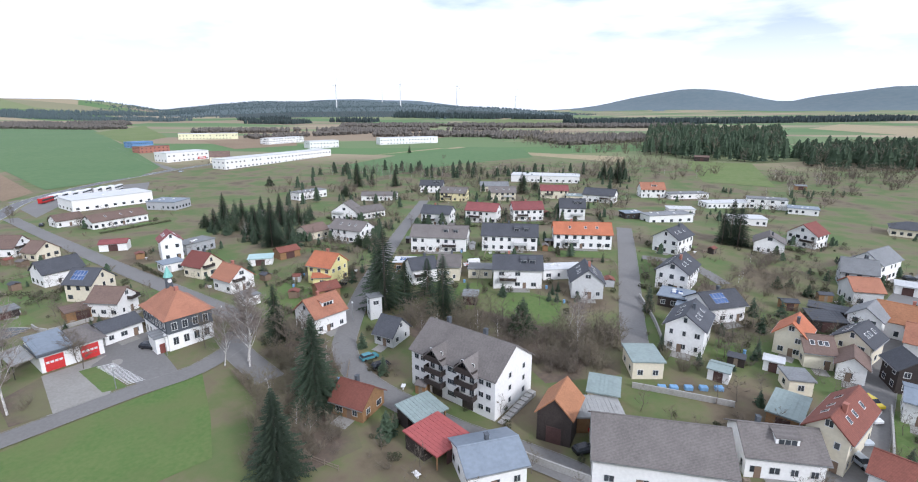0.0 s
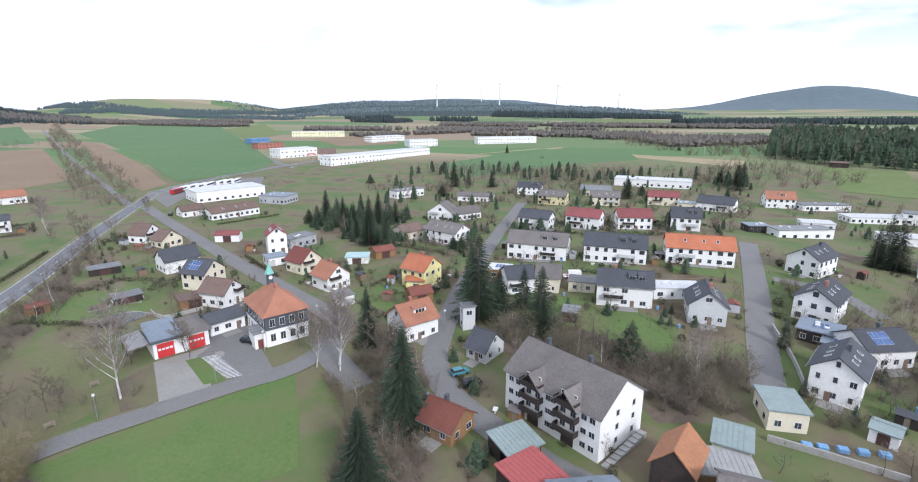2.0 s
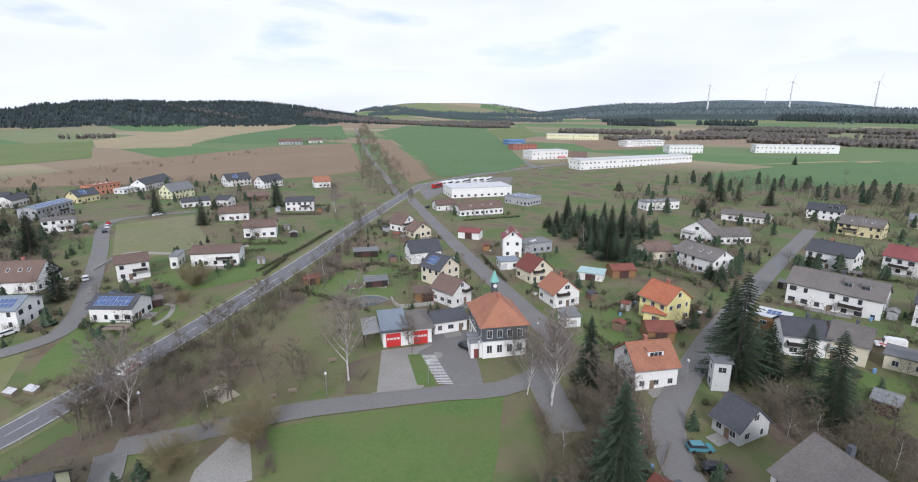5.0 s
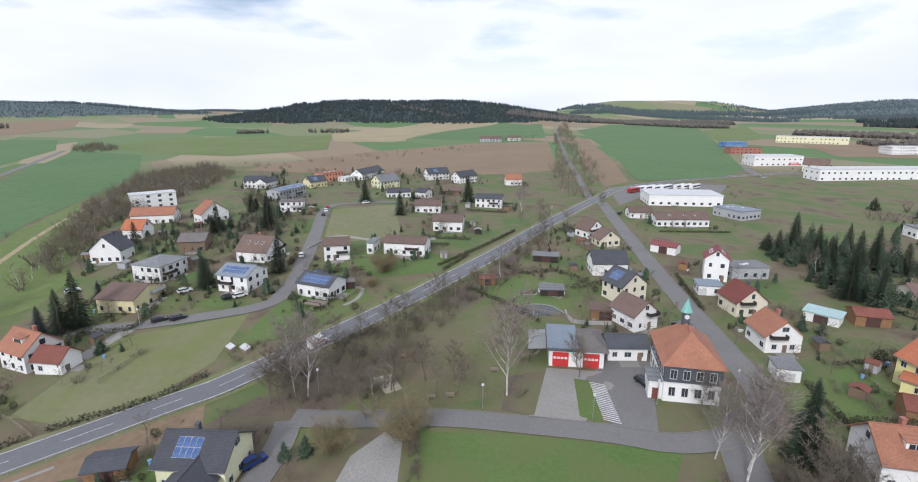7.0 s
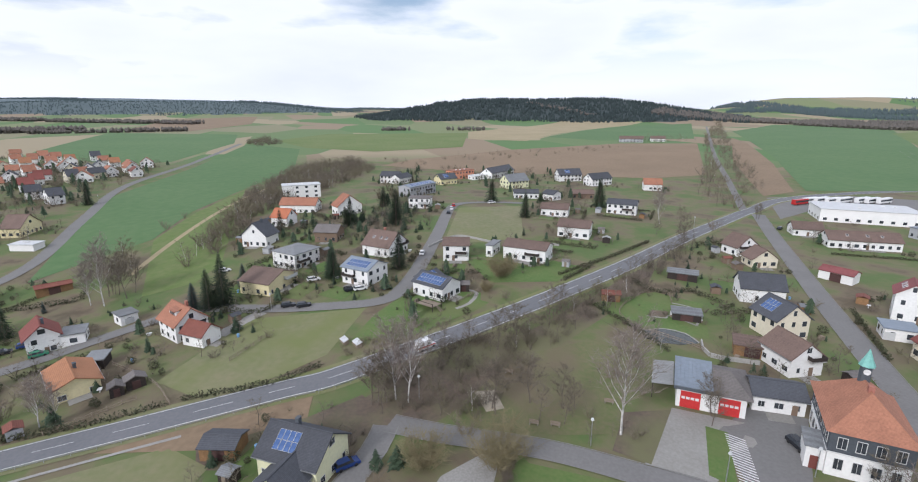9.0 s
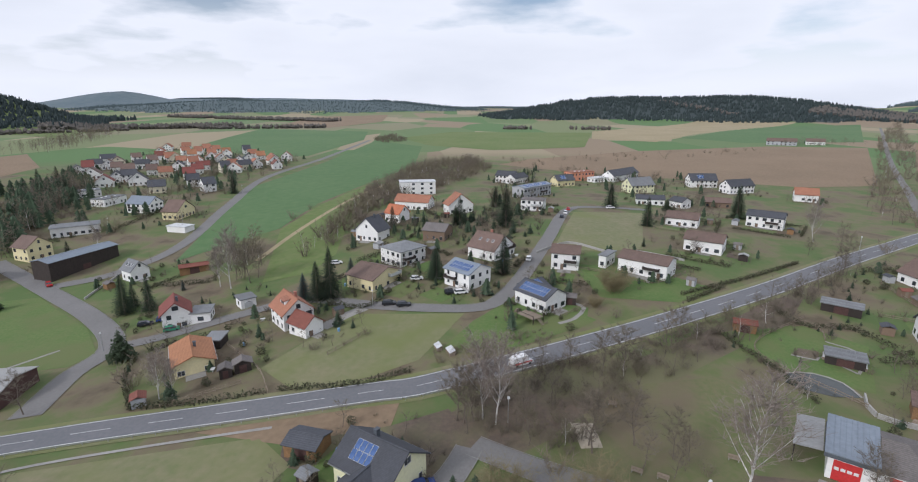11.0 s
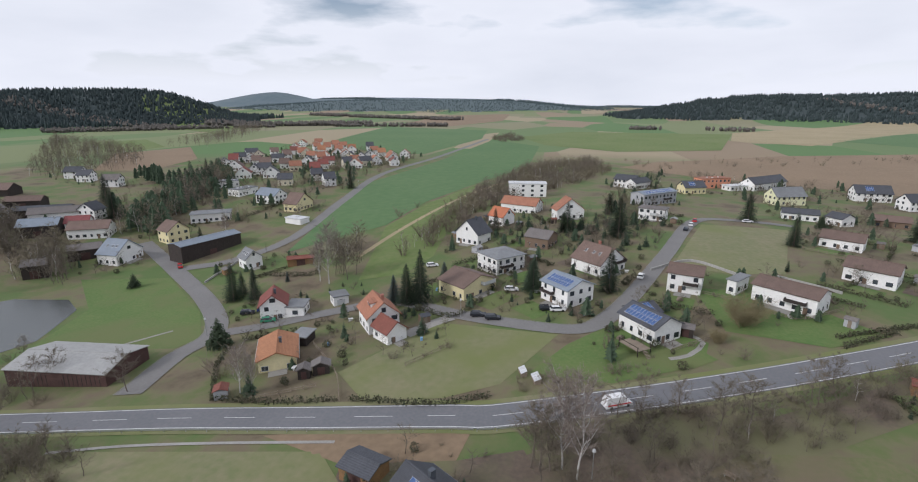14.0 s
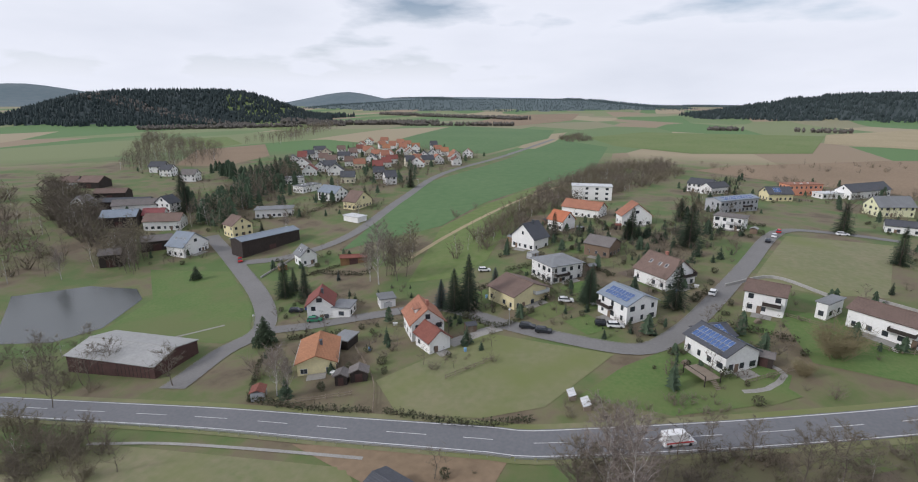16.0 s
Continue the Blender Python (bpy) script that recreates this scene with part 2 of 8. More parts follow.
M["blueneedles"] = mat("blue_spruce_needles", (0.075, 0.105, 0.1), (0.05, 0.075, 0.07), 0.95, 0.4, 3.0)
M["pine"] = mat("pine_needles", (0.058, 0.085, 0.042), (0.036, 0.056, 0.028), 0.95, 0.4, 3.0, vary=0.25)
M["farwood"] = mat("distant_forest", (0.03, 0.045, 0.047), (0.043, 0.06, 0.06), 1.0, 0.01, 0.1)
# Ridges past 3400 m: forest colour paled and blued to paint in haze.
M["hazeridge"] = mat("hazed_wooded_ridge", (0.095, 0.135, 0.155), (0.125, 0.16, 0.175), 1.0, 0.004, 0.03)
# Woods from 2300 m out: distance haze put into the colour as blue-grey.
M["hazewood"] = mat("hazed_far_wood", (0.07, 0.1, 0.108), (0.09, 0.12, 0.125), 1.0, 0.01, 0.1)
M["farbare"] = mat("distant_bare_wood", (0.135, 0.12, 0.105), (0.1, 0.092, 0.084), 1.0, 0.01, 0.1)
M["hedge"] = mat("hedge_leaves", (0.045, 0.065, 0.028), (0.085, 0.07, 0.045), 0.95, 0.6, 3.0)
M["fence"] = mat("weathered_wood", (0.26, 0.21, 0.16), None, 0.9)
M["tyre"] = mat("tyre_rubber", (0.02, 0.02, 0.02), None, 0.8)
for nm, c in (("dark", (0.02, 0.022, 0.028)), ("blue", (0.02, 0.05, 0.2)), ("red", (0.45, 0.03, 0.03)), ("white", (0.78, 0.78, 0.78)), ("silver", (0.5, 0.55, 0.6)),
              ("yellow", (0.8, 0.6, 0.05)), ("teal", (0.08, 0.25, 0.3)), ("green", (0.05, 0.25, 0.15))):
    M["car_" + nm] = mat(nm + "_car_paint", c, tuple(x * 0.9 for x in c), 0.25, 0.3, 1.0)


# ---- terrain ----
HILL_LIST = []


def hill(x, y, height, wide, deep, turn):
    HILL_LIST.append((x, y, height, wide, deep, math.cos(turn), math.sin(turn)))


def hill_z(x, y):
    best = 0.0
    for hx, hy, hh, hw, hd, c, s in HILL_LIST:
        u, v = (x - hx) * c + (y - hy) * s, -(x - hx) * s + (y - hy) * c
        e = abs(u / hw) ** (2 if hh > 110 else 4) + (v / hd) ** 2
        if e < 8:
            best = max(best, hh * math.exp(-e) * (1 + 0.16 * noise.noise(Vector((x, y, 0)) / 330)))
    return best


def ground_z(x, y):
    def g(cx, cy, rx, ry):
        return math.exp(-((x - cx) / rx) ** 2 - ((y - cy) / ry) ** 2)
    z = -10 * g(-150, -120, 110, 120) + 6 * g(-250, 90, 110, 110) + 6 * g(40, 190, 90, 100) - 2.2 * g(0, 85, 60, 50)
    r = math.hypot(x, y - 40)
    z += 12 * (1 - math.exp(-(max(r - 250, 0) / 500) ** 2))
    z += 34 * (1 - math.exp(-(max(r - 1300, 0) / 1600) ** 2))
    if r > 500:
        z += max(hill_z(x, y), 0.0)
    return z


hill(-1765, 785, 67.0, 530, 247, 1.123)
hill(-1026, -1084, 70.8, 303, 195, 2.406)
hill(-1867, 2250, 67.2, 468, 377, 0.698)
hill(-849, 3216, 64.7, 750, 429, 0.281)
hill(-394, 2469, 42.0, 834, 325, 0.142)
hill(-2887, -836, 51.0, 851, 390, 1.828)
hill(-3994, -1367, 71.8, 1210, 546, 1.908)
hill(1765, 3921, 158, 620, 420, -0.423)
hill(2761, 3297, 150, 640, 420, -0.697)
hill(-2181, -3685, 140, 640, 420, 2.622)
hill(-3666, -2272, 112, 420, 380, 2.14)
hill(-700, 4245, 84, 760, 380, 0.165)


def link_mesh(name, verts, faces, mats, parent=None, kind=None, smooth=False):
    me = bpy.data.meshes.new(name)
    me.from_pydata([tuple(v) for v in verts], [], faces)
    for m in (mats if isinstance(mats, (list, tuple)) else [mats]):
        me.materials.append(m)
    if smooth:
        me.polygons.foreach_set("use_smooth", [True] * len(me.polygons))
    me.update()
    ob = new(name, me)
    if parent:
        ob.parent = parent
    if kind:
        tagged(ob, kind=kind)
    return ob


def build_ground():
    verts, faces = [(-60, 60, ground_z(-60, 60))], []
    rings, r, n = [], 3.0, 300
    while r < 4900:
        rings.append(r)
        r += max(3.0, min(r * 0.03, 90))
    for r in rings:
        for k in range(n):
            a = 2 * math.pi * k / n
            x, y = -60 + r * math.cos(a), 60 + r * math.sin(a)
            verts.append((x, y, ground_z(x, y)))
    for k in range(n):
        faces.append((0, 1 + k, 1 + (k + 1) % n))
    for i in range(len(rings) - 1):
        for k in range(n):
            a, b = 1 + i * n + k, 1 + i * n + (k + 1) % n
            faces.append((a, a + n, b + n, b))
    ob = link_mesh("ground", verts, faces, [M["ground"], M["farwood"], M["hazewood"], M["hazeridge"]], kind="structure", smooth=True)
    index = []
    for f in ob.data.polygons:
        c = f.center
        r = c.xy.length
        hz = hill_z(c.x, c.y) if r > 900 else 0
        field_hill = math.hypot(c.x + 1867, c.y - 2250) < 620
        # wooded faces switch to haze-tinted colours at 2300 m and again at 3400 m
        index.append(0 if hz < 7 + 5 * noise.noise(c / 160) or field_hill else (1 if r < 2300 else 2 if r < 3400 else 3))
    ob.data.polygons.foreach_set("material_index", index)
    tagged(ob, "rough winter grass over gently rolling open land", "ground")


build_ground()


def patch(name, material, lift, label, *pts):
    """An outlined piece of ground laid over the terrain."""
    bm = bmesh.new()
    bm.faces.new([bm.verts.new((x, y, 0)) for x, y in pts])
    xs, ys = [p[0] for p in pts], [p[1] for p in pts]
    size = max(max(xs) - min(xs), max(ys) - min(ys))
    step = max(4.0, size / 28)
    for axis, lo, hi in ((0, min(xs), max(xs)), (1, min(ys), max(ys))):
        v = lo + step
        while v < hi:
            co, no = [0, 0, 0], [0, 0, 0]
            co[axis], no[axis] = v, 1
            bmesh.ops.bisect_plane(bm, geom=bm.verts[:] + bm.edges[:] + bm.faces[:], plane_co=co, plane_no=no)
            v += step
    bmesh.ops.triangulate(bm, faces=bm.faces[:])
    for v in bm.verts:
        v.co.z = ground_z(v.co.x, v.co.y) + lift
    bm.normal_update()
    for f in bm.faces:
        if f.normal.z < 0:
            f.normal_flip()
        f.smooth = True
    me = bpy.data.meshes.new(name)
    bm.to_mesh(me)
    bm.free()
    me.materials.append(M[material])
    return tagged(new(name, me), label, name.replace("_", " "), kind="structure")


def smooth_line(pts, step=4.0):
    """A Catmull-Rom line through the points, in even steps."""
    p = [Vector(q).to_2d() for q in pts]
    p = [p[0] * 2 - p[1]] + p + [p[-1] * 2 - p[-2]]
    out = []
    for i in range(1, len(p) - 2):
        n = max(2, int((p[i + 1] - p[i]).length / step))
        for k in range(n):
            t = k / n
            out.append(0.5 * ((2 * p[i]) + (p[i + 1] - p[i - 1]) * t + (2 * p[i - 1] - 5 * p[i] + 4 * p[i + 1] - p[i + 2]) * t * t
                              + (3 * p[i] - p[i - 1] - 3 * p[i + 1] + p[i + 2]) * t ** 3))
    out.append(p[-2])
    return out


def ribbon(name, line, off, width, lift, material, parent=None, dash=0, kind=None):
    verts, faces, run = [], [], 0.0
    for i, p in enumerate(line):
        d = (line[min(i + 1, len(line) - 1)] - line[max(i - 1, 0)]).normalized()
        nrm = Vector((-d.y, d.x))
        for s in (-0.5, 0.5):
            q = p + nrm * (off + s * width)
            verts.append((q.x, q.y, ground_z(q.x, q.y) + lift))
        if i and not (dash and (i // dash) % 2):
            k = 2 * i
            faces.append((k - 2, k - 1, k + 1, k))
    ob = link_mesh(name, verts, faces, material, parent, kind)
    for f in ob.data.polygons:
        if f.normal.z < 0:
            f.flip()
    return ob


def road(name, label, width, *pts):
    line = smooth_line(pts, 3.0)
    main = width > 7.2
    ob = ribbon(name, line, 0, width, 0.12, M["mainasphalt"] if main else M["asphalt"], kind="structure")
    tagged(ob, label, "road")
    if main:
        for off in (-width / 2 + 0.35, width / 2 - 0.35):
            ribbon("edge_line", line, off, 0.18, 0.14, M["line"], ob)
        ribbon("centre_line", line, 0, 0.12, 0.14, M["line"], ob, dash=2)
        for off in (-width / 2 - 0.8, width / 2 + 0.8):
            tagged(ribbon("verge", line, off, 1.5, 0.09, M["drygrass"], kind="structure"), "narrow dry grass verge beside the main road", "verge")
    else:
        for off in (-width / 2 - 0.1, width / 2 + 0.1):
            ribbon("kerb", line, off, 0.16, 0.19, M["kerb"], ob)
    return ob


# ---- small mesh helpers ----
def part(name, bm, material, parent, label=""):
    me = bpy.data.meshes.new(name)
    bm.to_mesh(me)
    bm.free()
    for m in (material if isinstance(material, (list, tuple)) else [material]):
        me.materials.append(m)
    ob = new(name, me)
    ob.parent = parent
    return tagged(ob, label)


def box(bm, x0, x1, y0, y1, z0, z1, bevel=0.0, idx=0):
    v = [bm.verts.new((x, y, z)) for z in (z0, z1) for x, y in ((x0, y0), (x1, y0), (x1, y1), (x0, y1))]
    fs = [bm.faces.new([v[i] for i in q]) for q in ((3, 2, 1, 0), (4, 5, 6, 7), (0, 1, 5, 4), (1, 2, 6, 5), (2, 3, 7, 6), (3, 0, 4, 7))]
    for f in fs:
        f.material_index = idx
    if bevel:
        bmesh.ops.bevel(bm, geom=list({e for f in fs for e in f.edges}), offset=bevel, segments=1, affect="EDGES")
    return fs


def slab(bm, a, b, c, d, t):
    """A sheet of thickness t over four corners."""
    a, b, c, d = map(Vector, (a, b, c, d))
    n = (b - a).cross(d - a).normalized() * t
    v = [bm.verts.new(p) for p in (a, b, c, d, a + n, b + n, c + n, d + n)]
    for q in ((3, 2, 1, 0), (4, 5, 6, 7), (0, 1, 5, 4), (1, 2, 6, 5), (2, 3, 7, 6), (3, 0, 4, 7)):
        bm.faces.new([v[i] for i in q])


SHARED = {}


def shared_mesh(key, fill, mats):
    if key not in SHARED:
        bm = bmesh.new()
        fill(bm)
        me = bpy.data.meshes.new(key)
        bm.to_mesh(me)
        bm.free()
        for m in mats:
            me.materials.append(m)
        SHARED[key] = me
    return SHARED[key]


def framed(bm, w, h, inner):
    """A frame as one piece: its front is set back inside a border."""
    fs = box(bm, -w / 2, w / 2, -0.06, 0.08, 0, h)
    front = fs[2]
    bmesh.ops.inset_region(bm, faces=[front], thickness=0.1)
    for v in front.verts:
        v.co.y += 0.035
    front.material_index = inner


def window(parent, x, y, z, turn, w=1.2, h=1.3, near=True):
    key = "window_%.1f_%.1f" % (w, h)
    if near:
        ob = new("window", shared_mesh(key, lambda bm: framed(bm, w, h, 0), [M["frame"]]))
        for s in ((-1, 1) if w > 1.0 else (0,)):
            pw = (w - 0.24) / (4 if s else 2)
            pane = new("pane", shared_mesh("pane%d%s" % (s, key), lambda bm: box(bm, -pw + s * (pw + 0.03), pw + s * (pw + 0.03), -0.034, 0.0, 0.11, h - 0.11), [M["glass"]]))
            pane.parent = ob
    else:
        ob = new("window", shared_mesh("far" + key, lambda bm: framed(bm, w, h, 1), [M["frame"], M["glass"]]))
    ob.parent = parent
    ob.matrix_basis = pose(x, y, z, 0, 0, turn)
    return ob


def wall_windows(thing, w, d, h, near, rng, gable=None, rise=0.0, big=False, skip=()):
    """Rows of windows on the four sides: 0 front, 1 right, 2 back, 3 left."""
    storeys = max(1, int((h + 0.4) / (2.7 if not big or w < 40 else 4.2)))
    sh = h / storeys
    for side in range(4):
        if side in skip or (side == 2 and not near):
            continue
        length = w if side % 2 == 0 else d
        turn = (0, 90, 180, 270)[side]
        n = max(1, int(length / (2.7 if not big else 4.6)))
        rows = storeys + (1 if gable is not None and side % 2 == gable and rise > 2.6 else 0)
        for s in range(rows):
            attic = s == storeys
            cnt = max(1, n // 3) if attic else n
            for k in range(cnt):
                if not attic and rng.random() < 0.12:
                    continue
                u = (k + 0.5) / cnt * length - length / 2
                if attic:
                    u *= 0.5
                ww = rng.choice((0.9, 1.2, 1.2, 1.6)) if not big else 1.6
                z = s * sh + min(0.95, sh * 0.35)
                hh = 1.3 if sh > 2.3 else 0.9
                p = Matrix.Rotation(radians(turn), 3, "Z") @ Vector((u, -(d if side % 2 == 0 else w) / 2, 0))
                window(thing, p.x, p.y, z, turn, ww, hh, near)


ROOF_WORDS = {"slate": "dark slate-grey tiled", "greybrown": "weathered grey-brown tiled", "grey": "grey tiled", "brown": "brown tiled", "red": "red tiled",
              "darkred": "dark red tiled", "orange": "bright orange tiled", "terracotta": "terracotta tiled", "rust": "rust-red tiled", "orangebrown": "orange and brown tiled",
              "lightgrey": "pale grey", "bluegrey": "blue-grey", "green": "grey-green sheet", "corr": "corrugated metal", "redflat": "red sheet", "teal": "pale teal", "blue": "blue sheet"}
WALL_WORDS = {"white": "white rendered", "cream": "cream rendered", "yellow": "pale yellow", "brightyellow": "bright yellow", "paleyellow": "light yellow",
              "lightgreywall": "light grey", "greywall": "grey rendered", "bluewall": "blue clad", "orangewall": "orange rendered", "redwall": "red and white", "brownwall": "brown clad",
              "brick": "red brick", "darkwood": "dark boarded", "wood": "brown wooden", "rustwood": "dark red boarded"}


def solar_panel(parent, m, nx, ny):
    """A field of panels lying on the roof plane m (x along, y up the slope)."""
    for i in range(nx):
        for j in range(ny):
            def fill(bm):
                box(bm, -0.48, 0.48, -0.8, 0.8, 0.06, 0.1)
                box(bm, -0.44, 0.44, -0.76, 0.76, 0.1, 0.112, idx=1)
            ob = new("solar_panel", shared_mesh("solar_panel", fill, [M["pvframe"], M["pv"]]))
            ob.parent = parent
            ob.matrix_basis = m @ pose((i - (nx - 1) / 2) * 1.02, (j - (ny - 1) / 2) * 1.66, 0)


def house(kind, x, y, turn, w, d, h, ridge, pitch, roof, wall, *flags):
    """A building with its front centre at x, y; w along the front, d behind it; ridge along x or y."""
    rng = random.Random(int(x * 7 + y * 13))
    near = math.hypot(x + 20, y - 35) < 130
    category = {"house": "house", "hip": "house", "flat": "building", "shed": "shed", "barn": "barn"}[kind]
    thing = new(category if kind != "hip" else "house")
    extra = " with solar panels" if ("pv" in flags or "pvfull" in flags) else (" with a balcony" if "balc" in flags else "")
    noun = {"house": "house", "hip": "house", "flat": "flat-roofed building", "shed": "shed", "barn": "barn"}[kind]
    label = "%s %s under a %s roof" % (WALL_WORDS[wall], noun, ROOF_WORDS[roof])
    tagged(thing, label + (extra if len((label + extra).split()) < 13 else ""), category)
    a = radians(turn)
    cx, cy = x - math.sin(a) * d / 2, y + math.cos(a) * d / 2
    zs = [ground_z(cx + math.cos(a) * i * w / 2 - math.sin(a) * j * d / 2, cy + math.sin(a) * i * w / 2 + math.cos(a) * j * d / 2) for i in (-1, 1) for j in (-1, 1)]
    thing.matrix_basis = pose(cx, cy, min(zs), 0, 0, turn)
    h += (max(zs) - min(zs)) * 0.5
    over = 0.55 if kind in ("house", "hip") else 0.35
    t = math.tan(radians(pitch))
    wmat, rmat = M[wall], M[roof]
    span = d if ridge == "x" else w
    rise = t * span / 2
    bm = bmesh.new()
    if kind in ("house", "barn") or (kind == "shed" and pitch > 10):
        hl, hs = (w / 2, d / 2) if ridge == "x" else (d / 2, w / 2)
        prof = [(-hs, -0.4), (hs, -0.4), (hs, h), (0, h + rise), (-hs, h)]
        put = (lambda u, s, z: (u, s, z)) if ridge == "x" else (lambda u, s, z: (s, -u, z))
        ends = [[bm.verts.new(put(u, s, z)) for s, z in prof] for u in (-hl, hl)]
        bm.faces.new(ends[0][::-1])
        bm.faces.new(ends[1])
        for k in range(5):
            bm.faces.new((ends[0][k], ends[0][(k + 1) % 5], ends[1][(k + 1) % 5], ends[1][k]))
        bmesh.ops.recalc_face_normals(bm, faces=bm.faces[:])
        part("wall", bm, wmat, thing)
        bm = bmesh.new()
        e = over * t
        L = hl + over * 0.8
        for s in (-1, 1):
            q = [put(-L, s * (hs + over), h - e + 0.03), put(L, s * (hs + over), h - e + 0.03), put(L, 0, h + rise + 0.03), put(-L, 0, h + rise + 0.03)]
            slab(bm, *(q if s < 0 else [q[1], q[0], q[3], q[2]]), 0.2)
        bmesh.ops.recalc_face_normals(bm, faces=bm.faces[:])
        rf = part("roof", bm, [rmat], thing)
        bm = bmesh.new()
        wd = 0.16
        if ridge == "x":
            box(bm, -L, L, -wd, wd, h + rise + 0.16, h + rise + 0.32, 0.05)
        else:
            box(bm, -wd, wd, -L, L, h + rise + 0.16, h + rise + 0.32, 0.05)
        part("ridge_cap", bm, rmat, rf)
        if near and kind == "house":
            for s in (-1, 1):
                bm = bmesh.new()
                a0, a1 = put(-L, s * (hs + over + 0.08), h - e), put(L, s * (hs + over + 0.2), h - e + 0.1)
                box(bm, min(a0[0], a1[0]), max(a0[0], a1[0]), min(a0[1], a1[1]), max(a0[1], a1[1]), h - e - 0.02, h - e + 0.12)
                part("gutter", bm, M["steel"], rf)

        def on_roof(u, frac, s):
            """Local frame on the slope s at u along the ridge and frac of the way up."""
            run = (hs + over) * (1 - frac)
            px, py, _ = put(u, s * run, 0)
            z = h + rise + 0.24 - run * t
            face = (0 if s < 0 else 180) if ridge == "x" else (-90 if s < 0 else 90)
            return pose(px, py, z, 0, 0, face) @ pose(0, 0, 0, pitch, 0, 0)
        sides = (-1, 1) if ridge == "y" else (-1,)
        if "pvfull" in flags:
            slope = (hs + over) / math.cos(radians(pitch))
            for s in sides:
                solar_panel(rf, on_roof(0, 0.5, s), max(2, int(hl * 1.6)), max(1, int(slope / 2.1)))
        if "pv" in flags:
            solar_panel(rf, on_roof(-hl * 0.2, 0.55, sides[0]), 4, 2)
        if "sky" in flags:
            for s in sides:
                for u in (-0.45, 0.1, 0.5):
                    def fill(b):
                        box(b, -0.45, 0.45, -0.65, 0.65, 0.0, 0.12)
                        box(b, -0.36, 0.36, -0.56, 0.56, 0.12, 0.135, idx=1)
                    ob = new("skylight", shared_mesh("skylight", fill, [M["frame"], M["glass"]]))
                    ob.parent, ob.matrix_basis = rf, on_roof(u * hl, 0.55, s)
        for k in range(2 if "dorm2" in flags else (1 if "dorm1" in flags else 0)):
            u = hl * ((0.25, 0.6)[k] if "dorm2" in flags else 0.1)
            s = sides[0]
            px, py, _ = put(u, s * hs * 0.62, 0)
            face = 0 if ridge == "x" else (-90 if s < 0 else 90)
            dw = 0.9 if "dorm2" in flags else 1.7
            zt = h + rise * 0.38 + 1.35
            back = min(hs * 0.62 + 0.1, 1.35 / max(t, 0.3) + 0.3)
            bm = bmesh.new()
            box(bm, -dw, dw, 0, back, zt - 1.5, zt, 0.0)
            dm = part("dormer", bm, wmat if "dorm1" in flags else M["lightgrey"], rf)
            dm.matrix_basis = pose(px, py, 0, 0, 0, face)
            bm = bmesh.new()
            slab(bm, (-dw - 0.2, -0.3, zt), (dw + 0.2, -0.3, zt), (dw + 0.2, back + 0.2, zt + 0.35), (-dw - 0.2, back + 0.2, zt + 0.35), 0.12)
            part("dormer_roof", bm, rmat, dm)
            for q in ((-0.42, 0.42) if dw < 1 else (-0.9, 0, 0.9)):
                window(dm, q, 0, zt - 1.25, 0, 0.8, 1.0, False)
        if "chim" in flags:
            bm = bmesh.new()
            qx, qy, _ = put(hl * rng.uniform(-0.5, 0.5), 0.7, 0)
            box(bm, qx - 0.3, qx + 0.3, qy - 0.4, qy + 0.4, h + rise - 1.2, h + rise + 1.0)
            box(bm, qx - 0.37, qx + 0.37, qy - 0.47, qy + 0.47, h + rise + 1.0, h + rise + 1.12)
            part("chimney", bm, M["brick"] if rng.random() < 0.4 else M["slatewall"], rf)
    elif kind == "hip":
        box(bm, -w / 2, w / 2, -d / 2, d / 2, -0.4, h)
        part("wall", bm, wmat, thing)
        bm = bmesh.new()
        W, D, k = w / 2 + over, d / 2 + over, min(w, d) / 2
        lo = [bm.verts.new((sx * W, sy * D, h)) for sx, sy in ((-1, -1), (1, -1), (1, 1), (-1, 1))]
        lo2 = [bm.verts.new((sx * W, sy * D, h + 0.18)) for sx, sy in ((-1, -1), (1, -1), (1, 1), (-1, 1))]
        rx, ry = max(W - k, 0.05), max(D - k, 0.05)
        top = [bm.verts.new((-rx if w >= d else 0, 0 if w >= d else -ry, h + t * k)), bm.verts.new((rx if w >= d else 0, 0 if w >= d else ry, h + t * k))]
        for i in range(4):
            bm.faces.new((lo[i], lo[(i + 1) % 4], lo2[(i + 1) % 4], lo2[i]))
        bm.faces.new(lo[::-1])
        if w >= d:
            for q in ((lo2[0], lo2[1], top[1], top[0]), (lo2[1], lo2[2], top[1]), (lo2[2], lo2[3], top[0], top[1]), (lo2[3], lo2[0], top[0])):
                bm.faces.new(q)
        else:
            for q in ((lo2[0], lo2[1], top[0]), (lo2[1], lo2[2], top[1], top[0]), (lo2[2], lo2[3], top[1]), (lo2[3], lo2[0], top[0], top[1])):
                bm.faces.new(q)
        part("roof", bm, rmat, thing)
    else:
        open_front = kind == "shed" and wall == "darkwood" and roof in ("green", "redflat", "corr")
        box(bm, -w / 2, w / 2, -d / 2 + (d * 0.4 if open_front else 0), d / 2, -0.4, h)
        part("wall", bm, wmat, thing)
        if open_front:
            for sx in (-1, 0, 1):
                bm = bmesh.new()
